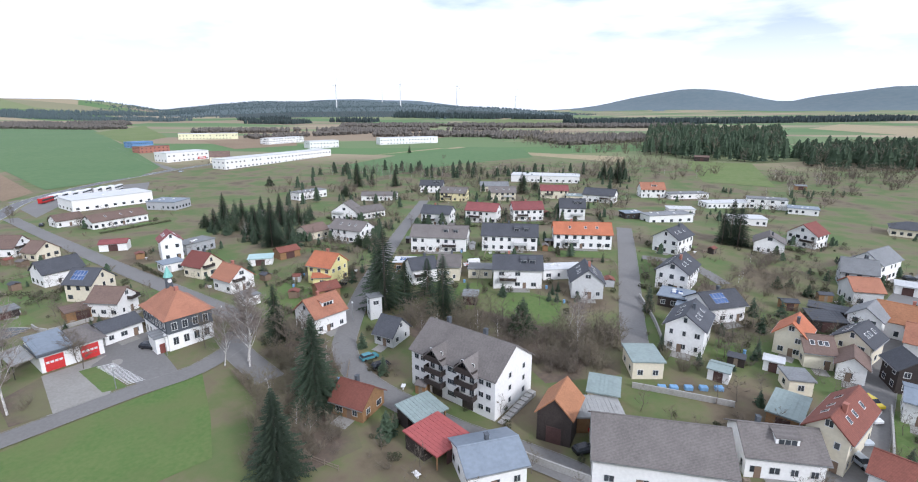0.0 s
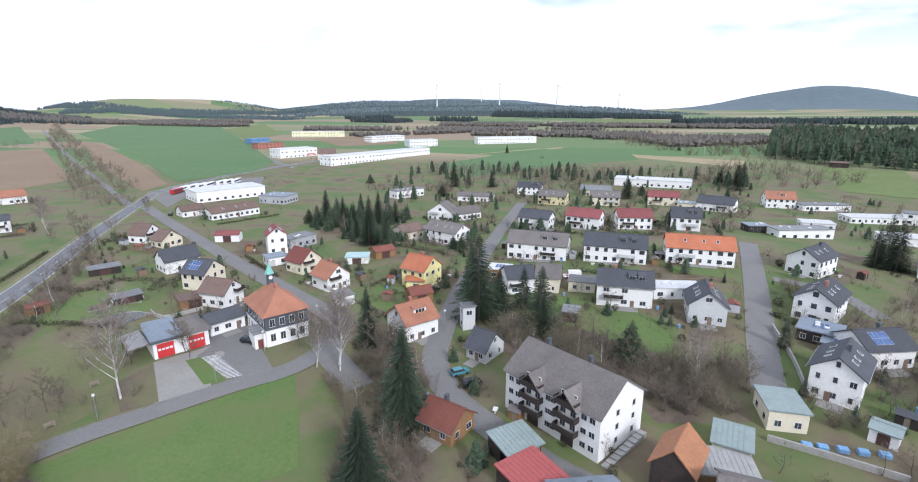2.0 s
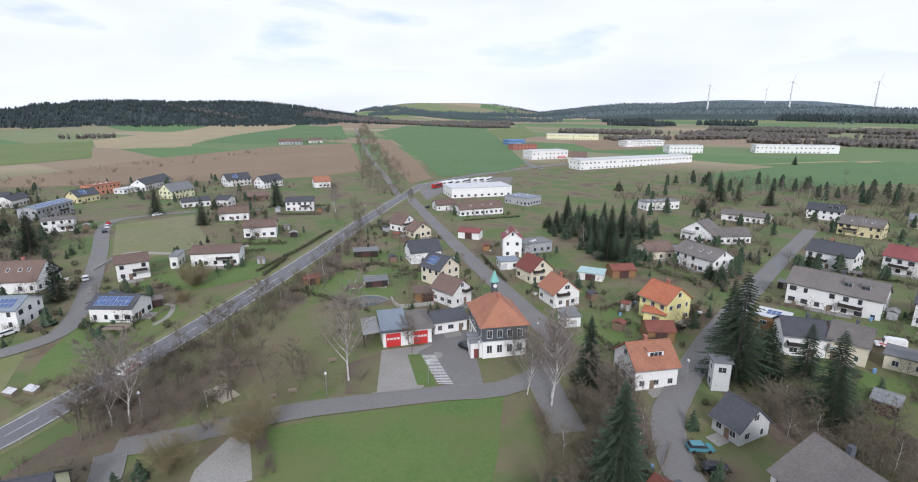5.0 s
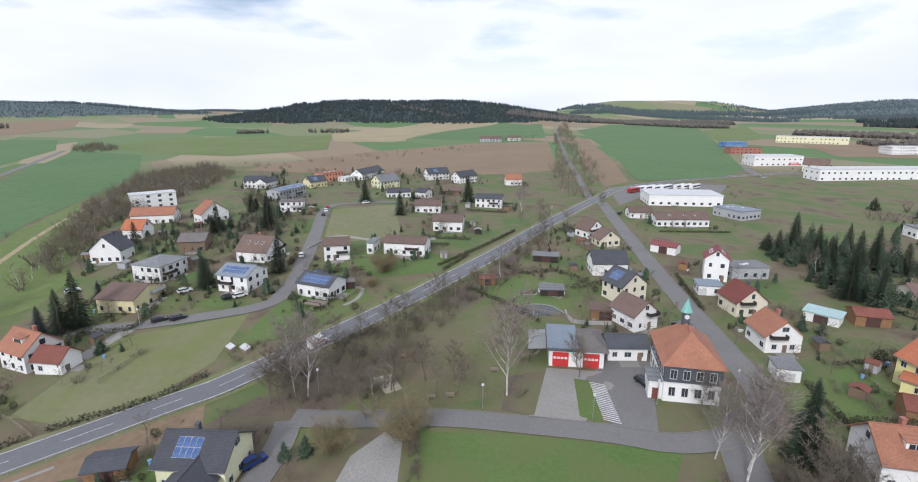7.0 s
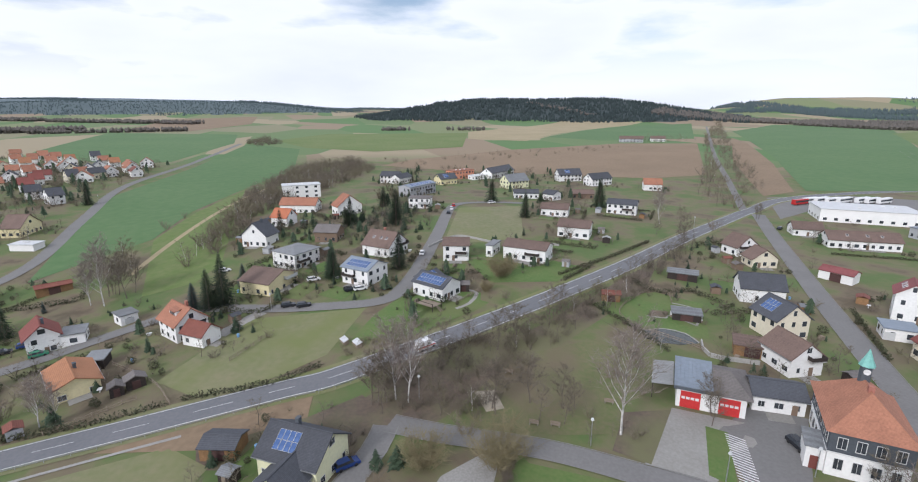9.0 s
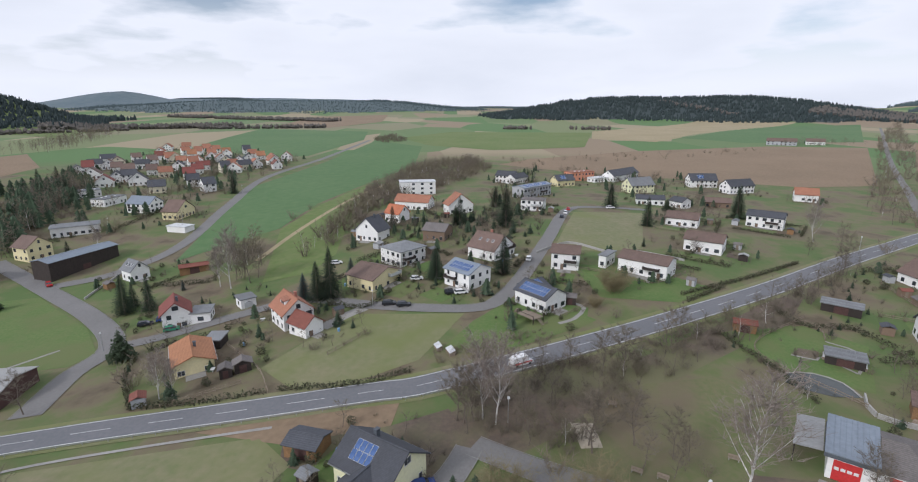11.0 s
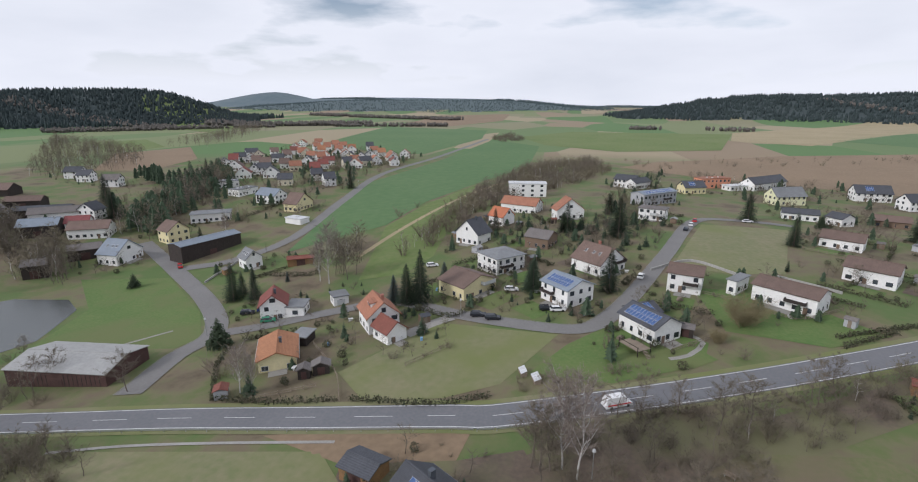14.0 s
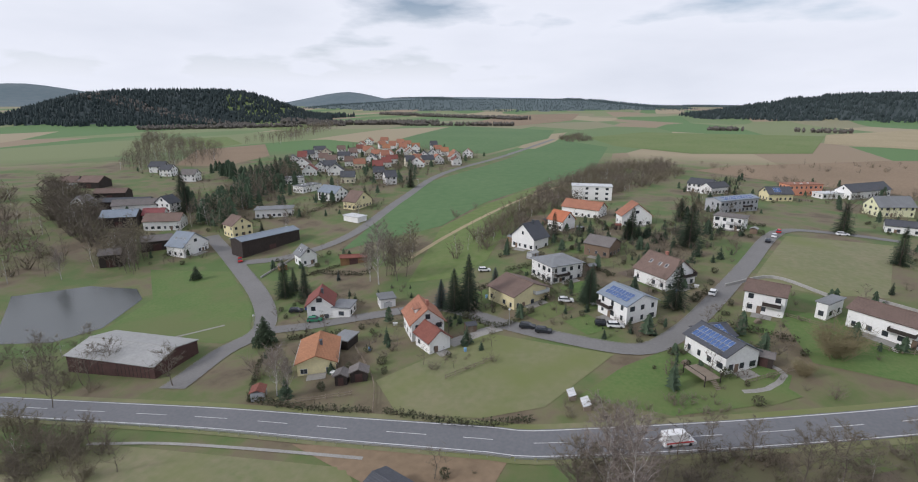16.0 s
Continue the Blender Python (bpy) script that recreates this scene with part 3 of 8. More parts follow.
                box(bm, sx * (w / 2 - 0.15) - 0.1, sx * (w / 2 - 0.15) + 0.1, -d / 2 + 0.05, -d / 2 + 0.25, -0.4, h)
                part("post", bm, M["wood"], thing)
        bm = bmesh.new()
        dz = t * d / 2 if pitch else 0.0
        slab(bm, (-w / 2 - over, -d / 2 - over, h - dz * 0.2), (w / 2 + over, -d / 2 - over, h - dz * 0.2), (w / 2 + over, d / 2 + over, h + dz + 0.02), (-w / 2 - over, d / 2 + over, h + dz + 0.02), 0.28)
        rf = part("roof", bm, rmat, thing)
        if pitch and w > 3:
            for k in range(int(w / 0.8)):
                bm = bmesh.new()
                u = -w / 2 + 0.4 + k * 0.8
                slab(bm, (u, -d / 2 - over, h + 0.28 - dz * 0.2), (u + 0.1, -d / 2 - over, h + 0.28 - dz * 0.2), (u + 0.1, d / 2 + over, h + 0.3 + dz), (u, d / 2 + over, h + 0.3 + dz), 0.05)
                part("seam", bm, rmat, rf)
        if "pv" in flags:
            solar_panel(rf, pose(0, 0, h + 0.3), 3, 2)
        if kind == "flat" and w * d > 60:
            for k in range(3):
                bm = bmesh.new()
                ux, uy = rng.uniform(-w / 3, w / 3), rng.uniform(-d / 4, d / 4)
                box(bm, ux - 0.5, ux + 0.5, uy - 0.5, uy + 0.5, h + 0.27, h + 0.7, 0.08)
                part("roof_light", bm, M["frame"], rf)
    if "sign" in flags:
        bm = bmesh.new()
        box(bm, w * 0.22, w * 0.42, -d / 2 - 0.2, -d / 2 - 0.02, 1.2, 3.4, 0.03)
        part("sign_board", bm, M["reddoor"], thing, "red sign board with white bar")
        bm = bmesh.new()
        box(bm, w * 0.25, w * 0.39, -d / 2 - 0.25, -d / 2 - 0.2, 1.9, 2.7)
        part("sign_bar", bm, M["frame"], thing)
    if kind in ("house", "hip", "flat") and h > 2.9:
        wall_windows(thing, w, d, h, near, rng, (1 if ridge == "x" else 0) if kind == "house" else None, rise, "long" in flags, (2,) if not near else ())
    if kind in ("house", "hip") or "garage" in flags:
        bm = bmesh.new()
        ux = rng.uniform(-0.35, 0.35) * w
        dw = 1.2 if "garage" in flags else 0.5
        box(bm, ux - dw, ux + dw, -d / 2 - 0.06, -d / 2 + 0.05, -0.1, 2.1, 0.02)
        part("door", bm, M["brownwall"] if "garage" not in flags else M["lightgreywall"], thing, "brown front door" if "garage" not in flags else "grey garage door")
    if kind in ("barn", "shed") and not (kind == "shed" and w < 2.5):
        bm = bmesh.new()
        dw = min(1.6, w * 0.22)
        box(bm, -dw, dw, -d / 2 - 0.07, -d / 2 + 0.05, -0.2, min(h - 0.3, 3.2), 0.03)
        part("door", bm, M["rustwood"], thing, "dark wooden gate door")
        if kind == "barn":
            for k in range(int(w / 1.1)):
                bm = bmesh.new()
                u = -w / 2 + 0.3 + k * 1.1
                if abs(u) > dw + 0.2:
                    box(bm, u, u + 0.12, -d / 2 - 0.04, -d / 2 + 0.02, -0.3, h - 0.2)
                    part("batten", bm, M["darkwood"], thing)
                else:
                    bm.free()
    if "balc" in flags:
        bl = min(w * 0.45, 5.0)
        bz = 2.75 if h > 4.5 else (h - 0.5 if h > 3.8 else 0.6)
        bx = rng.choice((-0.2, 0.2)) * w
        bm = bmesh.new()
        box(bm, bx - bl / 2, bx + bl / 2, -d / 2 - 1.35, -d / 2 - 0.01, bz - 0.16, bz)
        bal = part("balcony", bm, M["concrete"], thing)
        rail = M["darkwood"] if rng.random() < 0.6 else M["lightgreywall"]
        bm = bmesh.new()
        box(bm, bx - bl / 2, bx + bl / 2, -d / 2 - 1.4, -d / 2 - 1.33, bz + 0.1, bz + 1.0)
        part("railing", bm, rail, bal)
        for sx in (-1, 1):
            bm = bmesh.new()
            q = bx + sx * (bl / 2 - 0.04)
            box(bm, q - 0.03, q + 0.03, -d / 2 - 1.33, -d / 2 - 0.02, bz + 0.1, bz + 1.0)
            part("railing", bm, rail, bal)
    return thing


# ---- plants ----
def tube(V, F, a, b, ra, rb, n=4):
    a, b = Vector(a), Vector(b)
    d = (b - a).normalized()
    u = d.orthogonal().normalized()
    v = d.cross(u)
    k = len(V)
    for p, r in ((a, ra), (b, rb)):
        for i in range(n):
            w = 2 * math.pi * i / n
            V.append(p + u * math.cos(w) * r + v * math.sin(w) * r)
    for i in range(n):
        j = (i + 1) % n
        F.append((k + i, k + j, k + n + j, k + n + i))


def conifer_shape(rng, h, width, droop, bottom, dense=1.0):
    """Trunk and needle boughs of a conifer, as two lists each."""
    tv, tf, cv, cf = [], [], [], []
    tube(tv, tf, (0, 0, -0.3), (0, 0, h * 0.97), h * 0.018, 0.02, 7)
    levels = int(26 * dense)
    for i in range(levels):
        f = i / (levels - 1)
        z = h * (bottom + (0.985 - bottom) * f)
        r = width * (1 - f) ** 0.85 * rng.uniform(0.82, 1.12) + 0.12
        n = max(4, int((13 - 7 * f) * dense))
        a0 = rng.uniform(0, 6.3)
        for k in range(n):
            if rng.random() < 0.06:
                continue
            a = a0 + 2 * math.pi * k / n + rng.uniform(-0.25, 0.25)
            rr = r * rng.uniform(0.68, 1.15)
            d, s = Vector((math.cos(a), math.sin(a), 0)), Vector((-math.sin(a), math.cos(a), 0))
            dz = -droop * rr * rng.uniform(0.7, 1.2)
            p0, p1, p2 = Vector((0, 0, z)), d * rr * 0.55 + Vector((0, 0, z + dz * 0.35)), d * rr + Vector((0, 0, z + dz))
            wd = rr * (0.2 if dense > 0.8 else 0.32) + 0.1
            for q0, q1, w0, w1 in ((p0, p1, wd * 0.4, wd), (p1, p2, wd, 0.03)):
                b = len(cv)
                cv.extend((q0 - s * w0, q0 + s * w0, q1 + s * w1 + Vector((0, 0, -0.08 * rr)), q1 - s * w1 + Vector((0, 0, -0.08 * rr))))
                cf.append((b, b + 1, b + 2, b + 3))
            for j in range(4):
                t = rng.uniform(0.25, 1.0)
                c = p1.lerp(p2, t) if t > 0.5 else p0.lerp(p1, t * 2)
                sd = s * rng.choice((-1, 1)) + d * 0.5
                tip = c + sd * rr * rng.uniform(0.18, 0.36) + Vector((0, 0, -rr * rng.uniform(0.05, 0.3)))
                b = len(cv)
                cv.extend((c + d * 0.13 * rr, c - d * 0.13 * rr, tip))
                cf.append((b, b + 1, b + 2))
    return tv, tf, cv, cf


def sliver(V, F, a, b, w, rng):
    """A thin twig that tapers to its tip."""
    side = (b - a).cross(Vector((rng.uniform(-1, 1), rng.uniform(-1, 1), rng.uniform(-1, 1)))).normalized() * w
    k = len(V)
    V.extend((a - side, a + side, b))
    F.append((k, k + 1, k + 2))


def bare_shape(rng, h, spread, limbs=11, subs=5, twigs=7, thick=0.013, width=0.035, low=0.25, tubes=True):
    """Trunk with limbs, and fine twigs, of a leafless tree."""
    tv, tf, cv, cf = [], [], [], []
    spine = [Vector((0, 0, -0.3))]
    for k in range(5):
        spine.append(spine[-1] + Vector((rng.uniform(-0.035, 0.035) * h, rng.uniform(-0.035, 0.035) * h, h * 0.19)))
    for k in range(5):
        tube(tv, tf, spine[k], spine[k + 1], h * thick * (1 - k * 0.19), h * thick * (1 - (k + 1) * 0.19) + 0.005, 5 if tubes else 3)

    def along(f):
        f = min(f, 0.999) * 5
        return spine[int(f)].lerp(spine[int(f) + 1], f - int(f))
    a = rng.uniform(0, 6.3)
    for i in range(limbs):
        f = low + (0.97 - low) * (i + rng.random() * 0.6) / limbs
        a += 2.4 + rng.uniform(-0.4, 0.4)
        p = along(f)
        reach = h * 0.36 * (1.12 - 0.75 * f) * rng.uniform(0.75, 1.2)
        out = Vector((math.cos(a) * spread, math.sin(a) * spread, rng.uniform(0.45, 0.95))).normalized()
        m = p + out * reach * 0.55
        q = m + (out + Vector((rng.uniform(-0.3, 0.3), rng.uniform(-0.3, 0.3), 0.35))).normalized() * reach * 0.6
        r = h * thick * (1 - f) * 0.42 + 0.012
        if tubes:
            tube(tv, tf, p, m, r, r * 0.6, 3)
            tube(tv, tf, m, q, r * 0.6, 0.01, 3)
        else:
            sliver(tv, tf, p, q, r * 1.3, rng)
        for k in range(subs):
            g = rng.uniform(0.25, 1)
            c = p.lerp(m, g * 2) if g < 0.5 else m.lerp(q, g * 2 - 1)
            e = c + (out * 0.5 + Vector((rng.uniform(-1, 1), rng.uniform(-1, 1), rng.uniform(-0.1, 0.9)))) * reach * 0.42
            sliver(cv, cf, c, e, width * 1.2, rng)
            for n in range(twigs):
                c2 = c.lerp(e, rng.uniform(0.2, 1))
                tip = c2 + (out * 0.3 + Vector((rng.uniform(-1, 1), rng.uniform(-1, 1), rng.uniform(-0.35, 0.8)))) * reach * 0.3
                sliver(cv, cf, c2, tip, width * 0.75, rng)
    return tv, tf, cv, cf


def bush_shape(rng, h, stems=16, fine=9, width=0.03):
    cv, cf = [], []
    for i in range(stems):
        a, lean = rng.uniform(0, 6.3), rng.uniform(0.1, 0.85)
        p = Vector((math.cos(a), math.sin(a), 0)) * rng.uniform(0, 0.2) * h
        q = p + Vector((math.cos(a) * lean, math.sin(a) * lean, 1)).normalized() * h * rng.uniform(0.5, 0.95)
        sliver(cv, cf, p, q, width * 1.3, rng)
        for k in range(fine):
            c = p.lerp(q, rng.uniform(0.2, 1))
            tip = c + Vector((rng.uniform(-1, 1), rng.uniform(-1, 1), rng.uniform(-0.1, 1.1))) * h * 0.25
            sliver(cv, cf, c, tip, width, rng)
    return [], [], cv, cf


def fine_conifer(rng, h, width, droop):
    """A full spruce seen close: whorls of boughs, each fringed with many hanging sprays."""
    tv, tf, cv, cf = [], [], [], []
    tube(tv, tf, (0, 0, -0.3), (0, 0, h * 0.97), h * 0.016, 0.02, 7)
    levels = 40
    for i in range(levels):
        f = i / (levels - 1)
        z = h * (0.03 + 0.955 * f)
        r = width * (1 - f) ** 0.8 * rng.uniform(0.88, 1.1) + 0.1
        n = max(5, int(14 - 8 * f))
        a0 = rng.uniform(0, 6.3)
        for k in range(n):
            a = a0 + 2 * math.pi * k / n + rng.uniform(-0.2, 0.2)
            rr = r * rng.uniform(0.6, 1.15)
            d, sd = Vector((math.cos(a), math.sin(a), 0)), Vector((-math.sin(a), math.cos(a), 0))
            dz = -droop * rr * rng.uniform(0.7, 1.2)

            def at(u):
                return d * rr * u + Vector((0, 0, z + dz * u * (1.25 - 0.35 * u)))
            for m in range(13):
                u = 0.15 + 0.85 * (m + rng.random()) / 13
                c = at(u)
                for s in (-1, 1):
                    tip = c + (sd * s * rng.uniform(0.5, 1.1) + d * rng.uniform(0.3, 0.9)) * (0.16 * rr * (1.25 - u) + 0.16) + Vector((0, 0, -rng.uniform(0.05, 0.4) * (0.1 * rr + 0.15)))
                    b = len(cv)
                    cv.extend((c + d * 0.1, c - d * 0.1 + Vector((0, 0, -0.05)), tip))
                    cf.append((b, b + 1, b + 2))
    return tv, tf, cv, cf


def far_conifer(rng, h, width):
    """A conifer of the woods: ragged tiers round a trunk."""
    tv, tf, cv, cf = [], [], [], []
    tube(tv, tf, (0, 0, -0.3), (0, 0, h * 0.5), h * 0.015, h * 0.01, 3)
    low = rng.uniform(0.08, 0.3)
    for i in range(6):
        f = i / 6
        z0, z1 = h * (low + (1 - low) * f), h * (low + (1 - low) * min(1, f + 0.3))
        k = len(cv)
        cv.append(Vector((0, 0, z1)))
        for j in range(10):
            w = j * 0.6283 + rng.uniform(-0.2, 0.2)
            r = width * (1 - f) ** 0.55 * ((1.0 if j % 2 else 0.5) + rng.uniform(-0.2, 0.2)) + 0.1
            cv.append(Vector((math.cos(w) * r, math.sin(w) * r, z0 + rng.uniform(-0.03, 0.03) * h)))
        for j in range(10):
            cf.append((k, k + 1 + j, k + 1 + (j + 1) % 10))
    return tv, tf, cv, cf


def unit_shapes(make, n, seed):
    return [make(random.Random(seed + i)) for i in range(n)]


SHAPES = {
    "s": unit_shapes(lambda r: fine_conifer(r, 12, 3.7, 0.42), 4, 10),
    "b": unit_shapes(lambda r: fine_conifer(r, 12, 3.3, 0.12), 2, 20),
    "c": unit_shapes(lambda r: conifer_shape(r, 12, 2.0, -0.25, 0.02, 1.1), 2, 30),
    "l": unit_shapes(lambda r: conifer_shape(r, 12, 3.2, 0.35, 0.05, 0.62), 4, 35),
    "f": unit_shapes(lambda r: far_conifer(r, 12, r.uniform(2.6, 3.6)), 8, 45),
    "T": unit_shapes(lambda r: bare_shape(r, 12, 0.8, 11, 4, 7, 0.012, 0.045), 5, 55),
    "F": unit_shapes(lambda r: bare_shape(r, 12, 0.75, 10, 3, 5, 0.012, 0.075, 0.2, False), 6, 155),
    "p": unit_shapes(lambda r: conifer_shape(r, 12, 4.2, 0.1, 0.12, 0.95), 3, 40),
    "t": unit_shapes(lambda r: bare_shape(r, 12, 0.8, 17, 8, 11), 4, 50),
    "i": unit_shapes(lambda r: bare_shape(r, 12, 0.45, 24, 8, 11, 0.0105, 0.03, 0.22), 3, 60),
    "u": unit_shapes(lambda r: bush_shape(r, 12 * 0.33), 5, 70),
    "v": unit_shapes(lambda r: bush_shape(r, 12 * 0.33, 9, 6, 0.07), 5, 75),
    "w": unit_shapes(lambda r: bush_shape(r, 12 * 0.33, 90, 34, 0.012), 2, 80),
}
UNIT = dict.fromkeys("lTFfsbcpti", 12) | dict.fromkeys("uvw", 4)
LEAF = {"l": "needles", "f": "needles", "T": "twigs", "F": "twigs", "s": "needles", "b": "blueneedles", "c": "needles", "p": "pine", "t": "twigs", "i": "birchtwigs", "u": "twigs", "v": "twigs", "w": "willow"}
TREE_NAME = {"s": ("spruce_tree", "dark green spruce with drooping boughs standing in grass", "tree"), "b": ("blue_spruce_tree", "blue-grey spruce in a garden", "tree"),
             "c": ("cypress_tree", "slim dark green cypress in a garden", "tree"), "p": ("pine_tree", "broad dark green pine with open crown", "tree"),
             "t": ("bare_tree", "leafless brown deciduous tree in early spring", "tree"), "i": ("birch_tree", "leafless birch with a pale white trunk", "tree"),
             "u": ("bare_shrub", "leafless brown shrub with fine twigs", "shrub"), "w": ("budding_shrub", "round ochre shrub just coming into bud", "shrub")}
TREES = {}


def tree(x, y, h, kind, k=0):
    """One tree: a trunk that carries its crown, copied from the first of its shape."""
    shapes = SHAPES[kind]
    k %= len(shapes)
    s = h / UNIT[kind]
    rng = random.Random(int(x * 31 + y * 17))
    m = pose(x, y, ground_z(x, y), 0, 0, rng.uniform(0, 360)) @ Matrix.Diagonal((s * rng.uniform(0.85, 1.15), s * rng.uniform(0.85, 1.15), s, 1))
    if (kind, k) in TREES:
        return copy_thing(TREES[kind, k], m)
    tv, tf, cv, cf = shapes[k]
    name, label, cat = TREE_NAME[kind]
    if tv:
        ob = link_mesh(name, tv, tf, M["birchbark" if kind == "i" else "bark"])
        link_mesh("crown", cv, cf, M[LEAF[kind]], ob)
    else:
        ob = link_mesh(name, cv, cf, M[LEAF[kind]])
    tagged(ob, label, cat)
    ob.matrix_basis = m
    TREES[kind, k] = ob
    return ob


def inside(x, y, poly):
    c, j = False, len(poly) - 1
    for i in range(len(poly)):
        if (poly[i][1] > y) != (poly[j][1] > y) and x < (poly[j][0] - poly[i][0]) * (y - poly[i][1]) / (poly[j][1] - poly[i][1]) + poly[i][0]:
            c = not c
        j = i
    return c


def clear_of_roads(x, y, gap):
    return all((x - px) ** 2 + (y - py) ** 2 > (gap + w) ** 2 for px, py, w in OBSTACLES)


OBSTACLES = []


def woods(count, kinds, lo, hi, *poly):
    """A thicket as one mesh of many plants."""
    rng = random.Random(int(poly[0][0] * 11 + count))
    far = math.hypot(sum(p[0] for p in poly) / len(poly) + 20, sum(p[1] for p in poly) / len(poly) - 35) > 230
    V, F, MI, mats = [], [], [], []
    xs, ys = [p[0] for p in poly], [p[1] for p in poly]
    done = tries = 0
    while done < count and tries < count * 40:
        tries += 1
        x, y = rng.uniform(min(xs), max(xs)), rng.uniform(min(ys), max(ys))
        if not inside(x, y, poly) or not clear_of_roads(x, y, 0.5):
            continue
        done += 1
        kind = rng.choice(kinds)
        kind = ({"c": "f", "t": "F", "u": "v"} if far else {"c": "l", "t": "T"}).get(kind, kind)
        tv, tf, cv, cf = rng.choice(SHAPES[kind])
        h = rng.uniform(lo, hi) * (0.6 if kind == "u" and hi > 6 else 1)
        s, a = h / UNIT[kind], rng.uniform(0, 6.3)
        m = Matrix.Translation((x, y, ground_z(x, y))) @ Matrix.Rotation(a, 4, "Z") @ Matrix.Diagonal((s * rng.uniform(0.8, 1.3), s * rng.uniform(0.8, 1.3), s, 1))
        for vs, fs, mt in ((tv, tf, "birchbark" if (kind in "TF" and rng.random() < 0.12) else "bark"), (cv, cf, LEAF[kind])):
            if not vs:
                continue
            if mt not in mats:
                mats.append(mt)
            b = len(V)
            V.extend((m @ v)[:] for v in map(Vector, vs))
            F.extend(tuple(b + i for i in f) for f in fs)
            MI.extend([mats.index(mt)] * len(fs))
    ob = link_mesh("thicket", V, F, [M[k] for k in mats], kind="stuff")
    ob.data.polygons.foreach_set("material_index", MI)
    return tagged(ob, "thicket of leafless shrubs and trees" if "c" not in kinds else "mixed wood of bare trees and dark conifers", "woodland")


def keep_clear(*spots):
    OBSTACLES.extend(spots)


def garden_plants(reach, count):
    """Shrubs, young conifers and hedge bushes round the houses, as one mesh for each kind."""
    rng = random.Random(77)
    homes = [o.matrix_basis.translation for o in scene.objects if o.type == "EMPTY" and o.get("category") == "house"]
    sets = {}
    for p in homes:
        far = math.hypot(p.x + 20, p.y - 35)
        for k in range(count if far < 260 else count // 2):
            a, r = rng.uniform(0, 6.3), rng.uniform(7, reach)
            x, y = p.x + math.cos(a) * r, p.y + math.sin(a) * r
            if not clear_of_roads(x, y, 0.3):
                continue
            kind = rng.choice("uuuuTTlgg")
            fine = kind
            if far > 140:
                kind = {"u": "v", "T": "F", "l": "f"}.get(kind, kind)
            if kind == "g":
                h, leaf = rng.uniform(0.8, 2.2), "hedge"
                shape = GREEN[rng.randrange(len(GREEN))]
                s = h / 2
            else:
                h = {"u": rng.uniform(0.9, 3.0), "T": rng.uniform(3.5, 6.5), "l": rng.uniform(1.5, 5.5)}[fine]
                shape, leaf = rng.choice(SHAPES[kind]), LEAF[kind]
                s = h / UNIT[kind]
            m = Matrix.Translation((x, y, ground_z(x, y))) @ Matrix.Rotation(rng.uniform(0, 6.3), 4, "Z") @ Matrix.Diagonal((s * rng.uniform(0.9, 1.5), s * rng.uniform(0.9, 1.5), s, 1))
            for vs, fs, mt in ((shape[0], shape[1], "bark"), (shape[2], shape[3], leaf)):
                V, F = sets.setdefault(mt, ([], []))
                b = len(V)
                V.extend((m @ Vector(v))[:] for v in vs)
                F.extend(tuple(b + i for i in f) for f in fs)
    words = {"bark": "stems of garden trees", "hedge": "evergreen garden shrubs between the houses", "twigs": "leafless garden shrubs between the houses", "needles": "young conifers in the gardens"}
    for mt, (V, F) in sets.items():
        tagged(link_mesh("garden_plants", V, F, M[mt], kind="stuff"), words[mt], "shrub")


def green_bush(rng):
    cv, cf = [], []
    for k in range(260):
        d = Vector((rng.gauss(0, 1), rng.gauss(0, 1), rng.gauss(0, 1))).normalized() * rng.uniform(0.6, 1.05)
        c = Vector((d.x * 0.9, d.y * 0.9, 0.95 + d.z))
        b = len(cv)
        for j in range(3):
            cv.append(c + Vector((rng.uniform(-1, 1), rng.uniform(-1, 1), rng.uniform(-1, 1))) * 0.2)
        cf.append((b, b + 1, b + 2))
    return [], [], cv, cf


GREEN = unit_shapes(green_bush, 3, 90)


def crowns(points, height, material, label, rng):
    """Many small pointed or rounded crowns as one mesh."""
    V, F = [], []
    for x, y in points:
        h, r = height * rng.uniform(0.6, 1.15), height * rng.uniform(0.2, 0.34)
        z = ground_z(x, y) - 1
        k, w0 = len(V), rng.uniform(0, 6)
        for zz, rr in ((0.02, 0.85), (0.5, 0.7)) if material != "farbare" else ((0.02, 0.5), (0.6, 1.3)):
            for j in range(4):
                w = w0 + j * 1.5708 + zz
                V.append((x + math.cos(w) * r * rr * rng.uniform(0.7, 1.3), y + math.sin(w) * r * rr * rng.uniform(0.7, 1.3), z + h * zz))
        V.append((x, y, z + h))
        for j in range(4):
            q = (j + 1) % 4
            F.append((k + j, k + q, k + 4 + q, k + 4 + j))
            F.append((k + 4 + j, k + 4 + q, k + 8))
    tagged(link_mesh("forest", V, F, M[material], kind="stuff"), label, "forest")


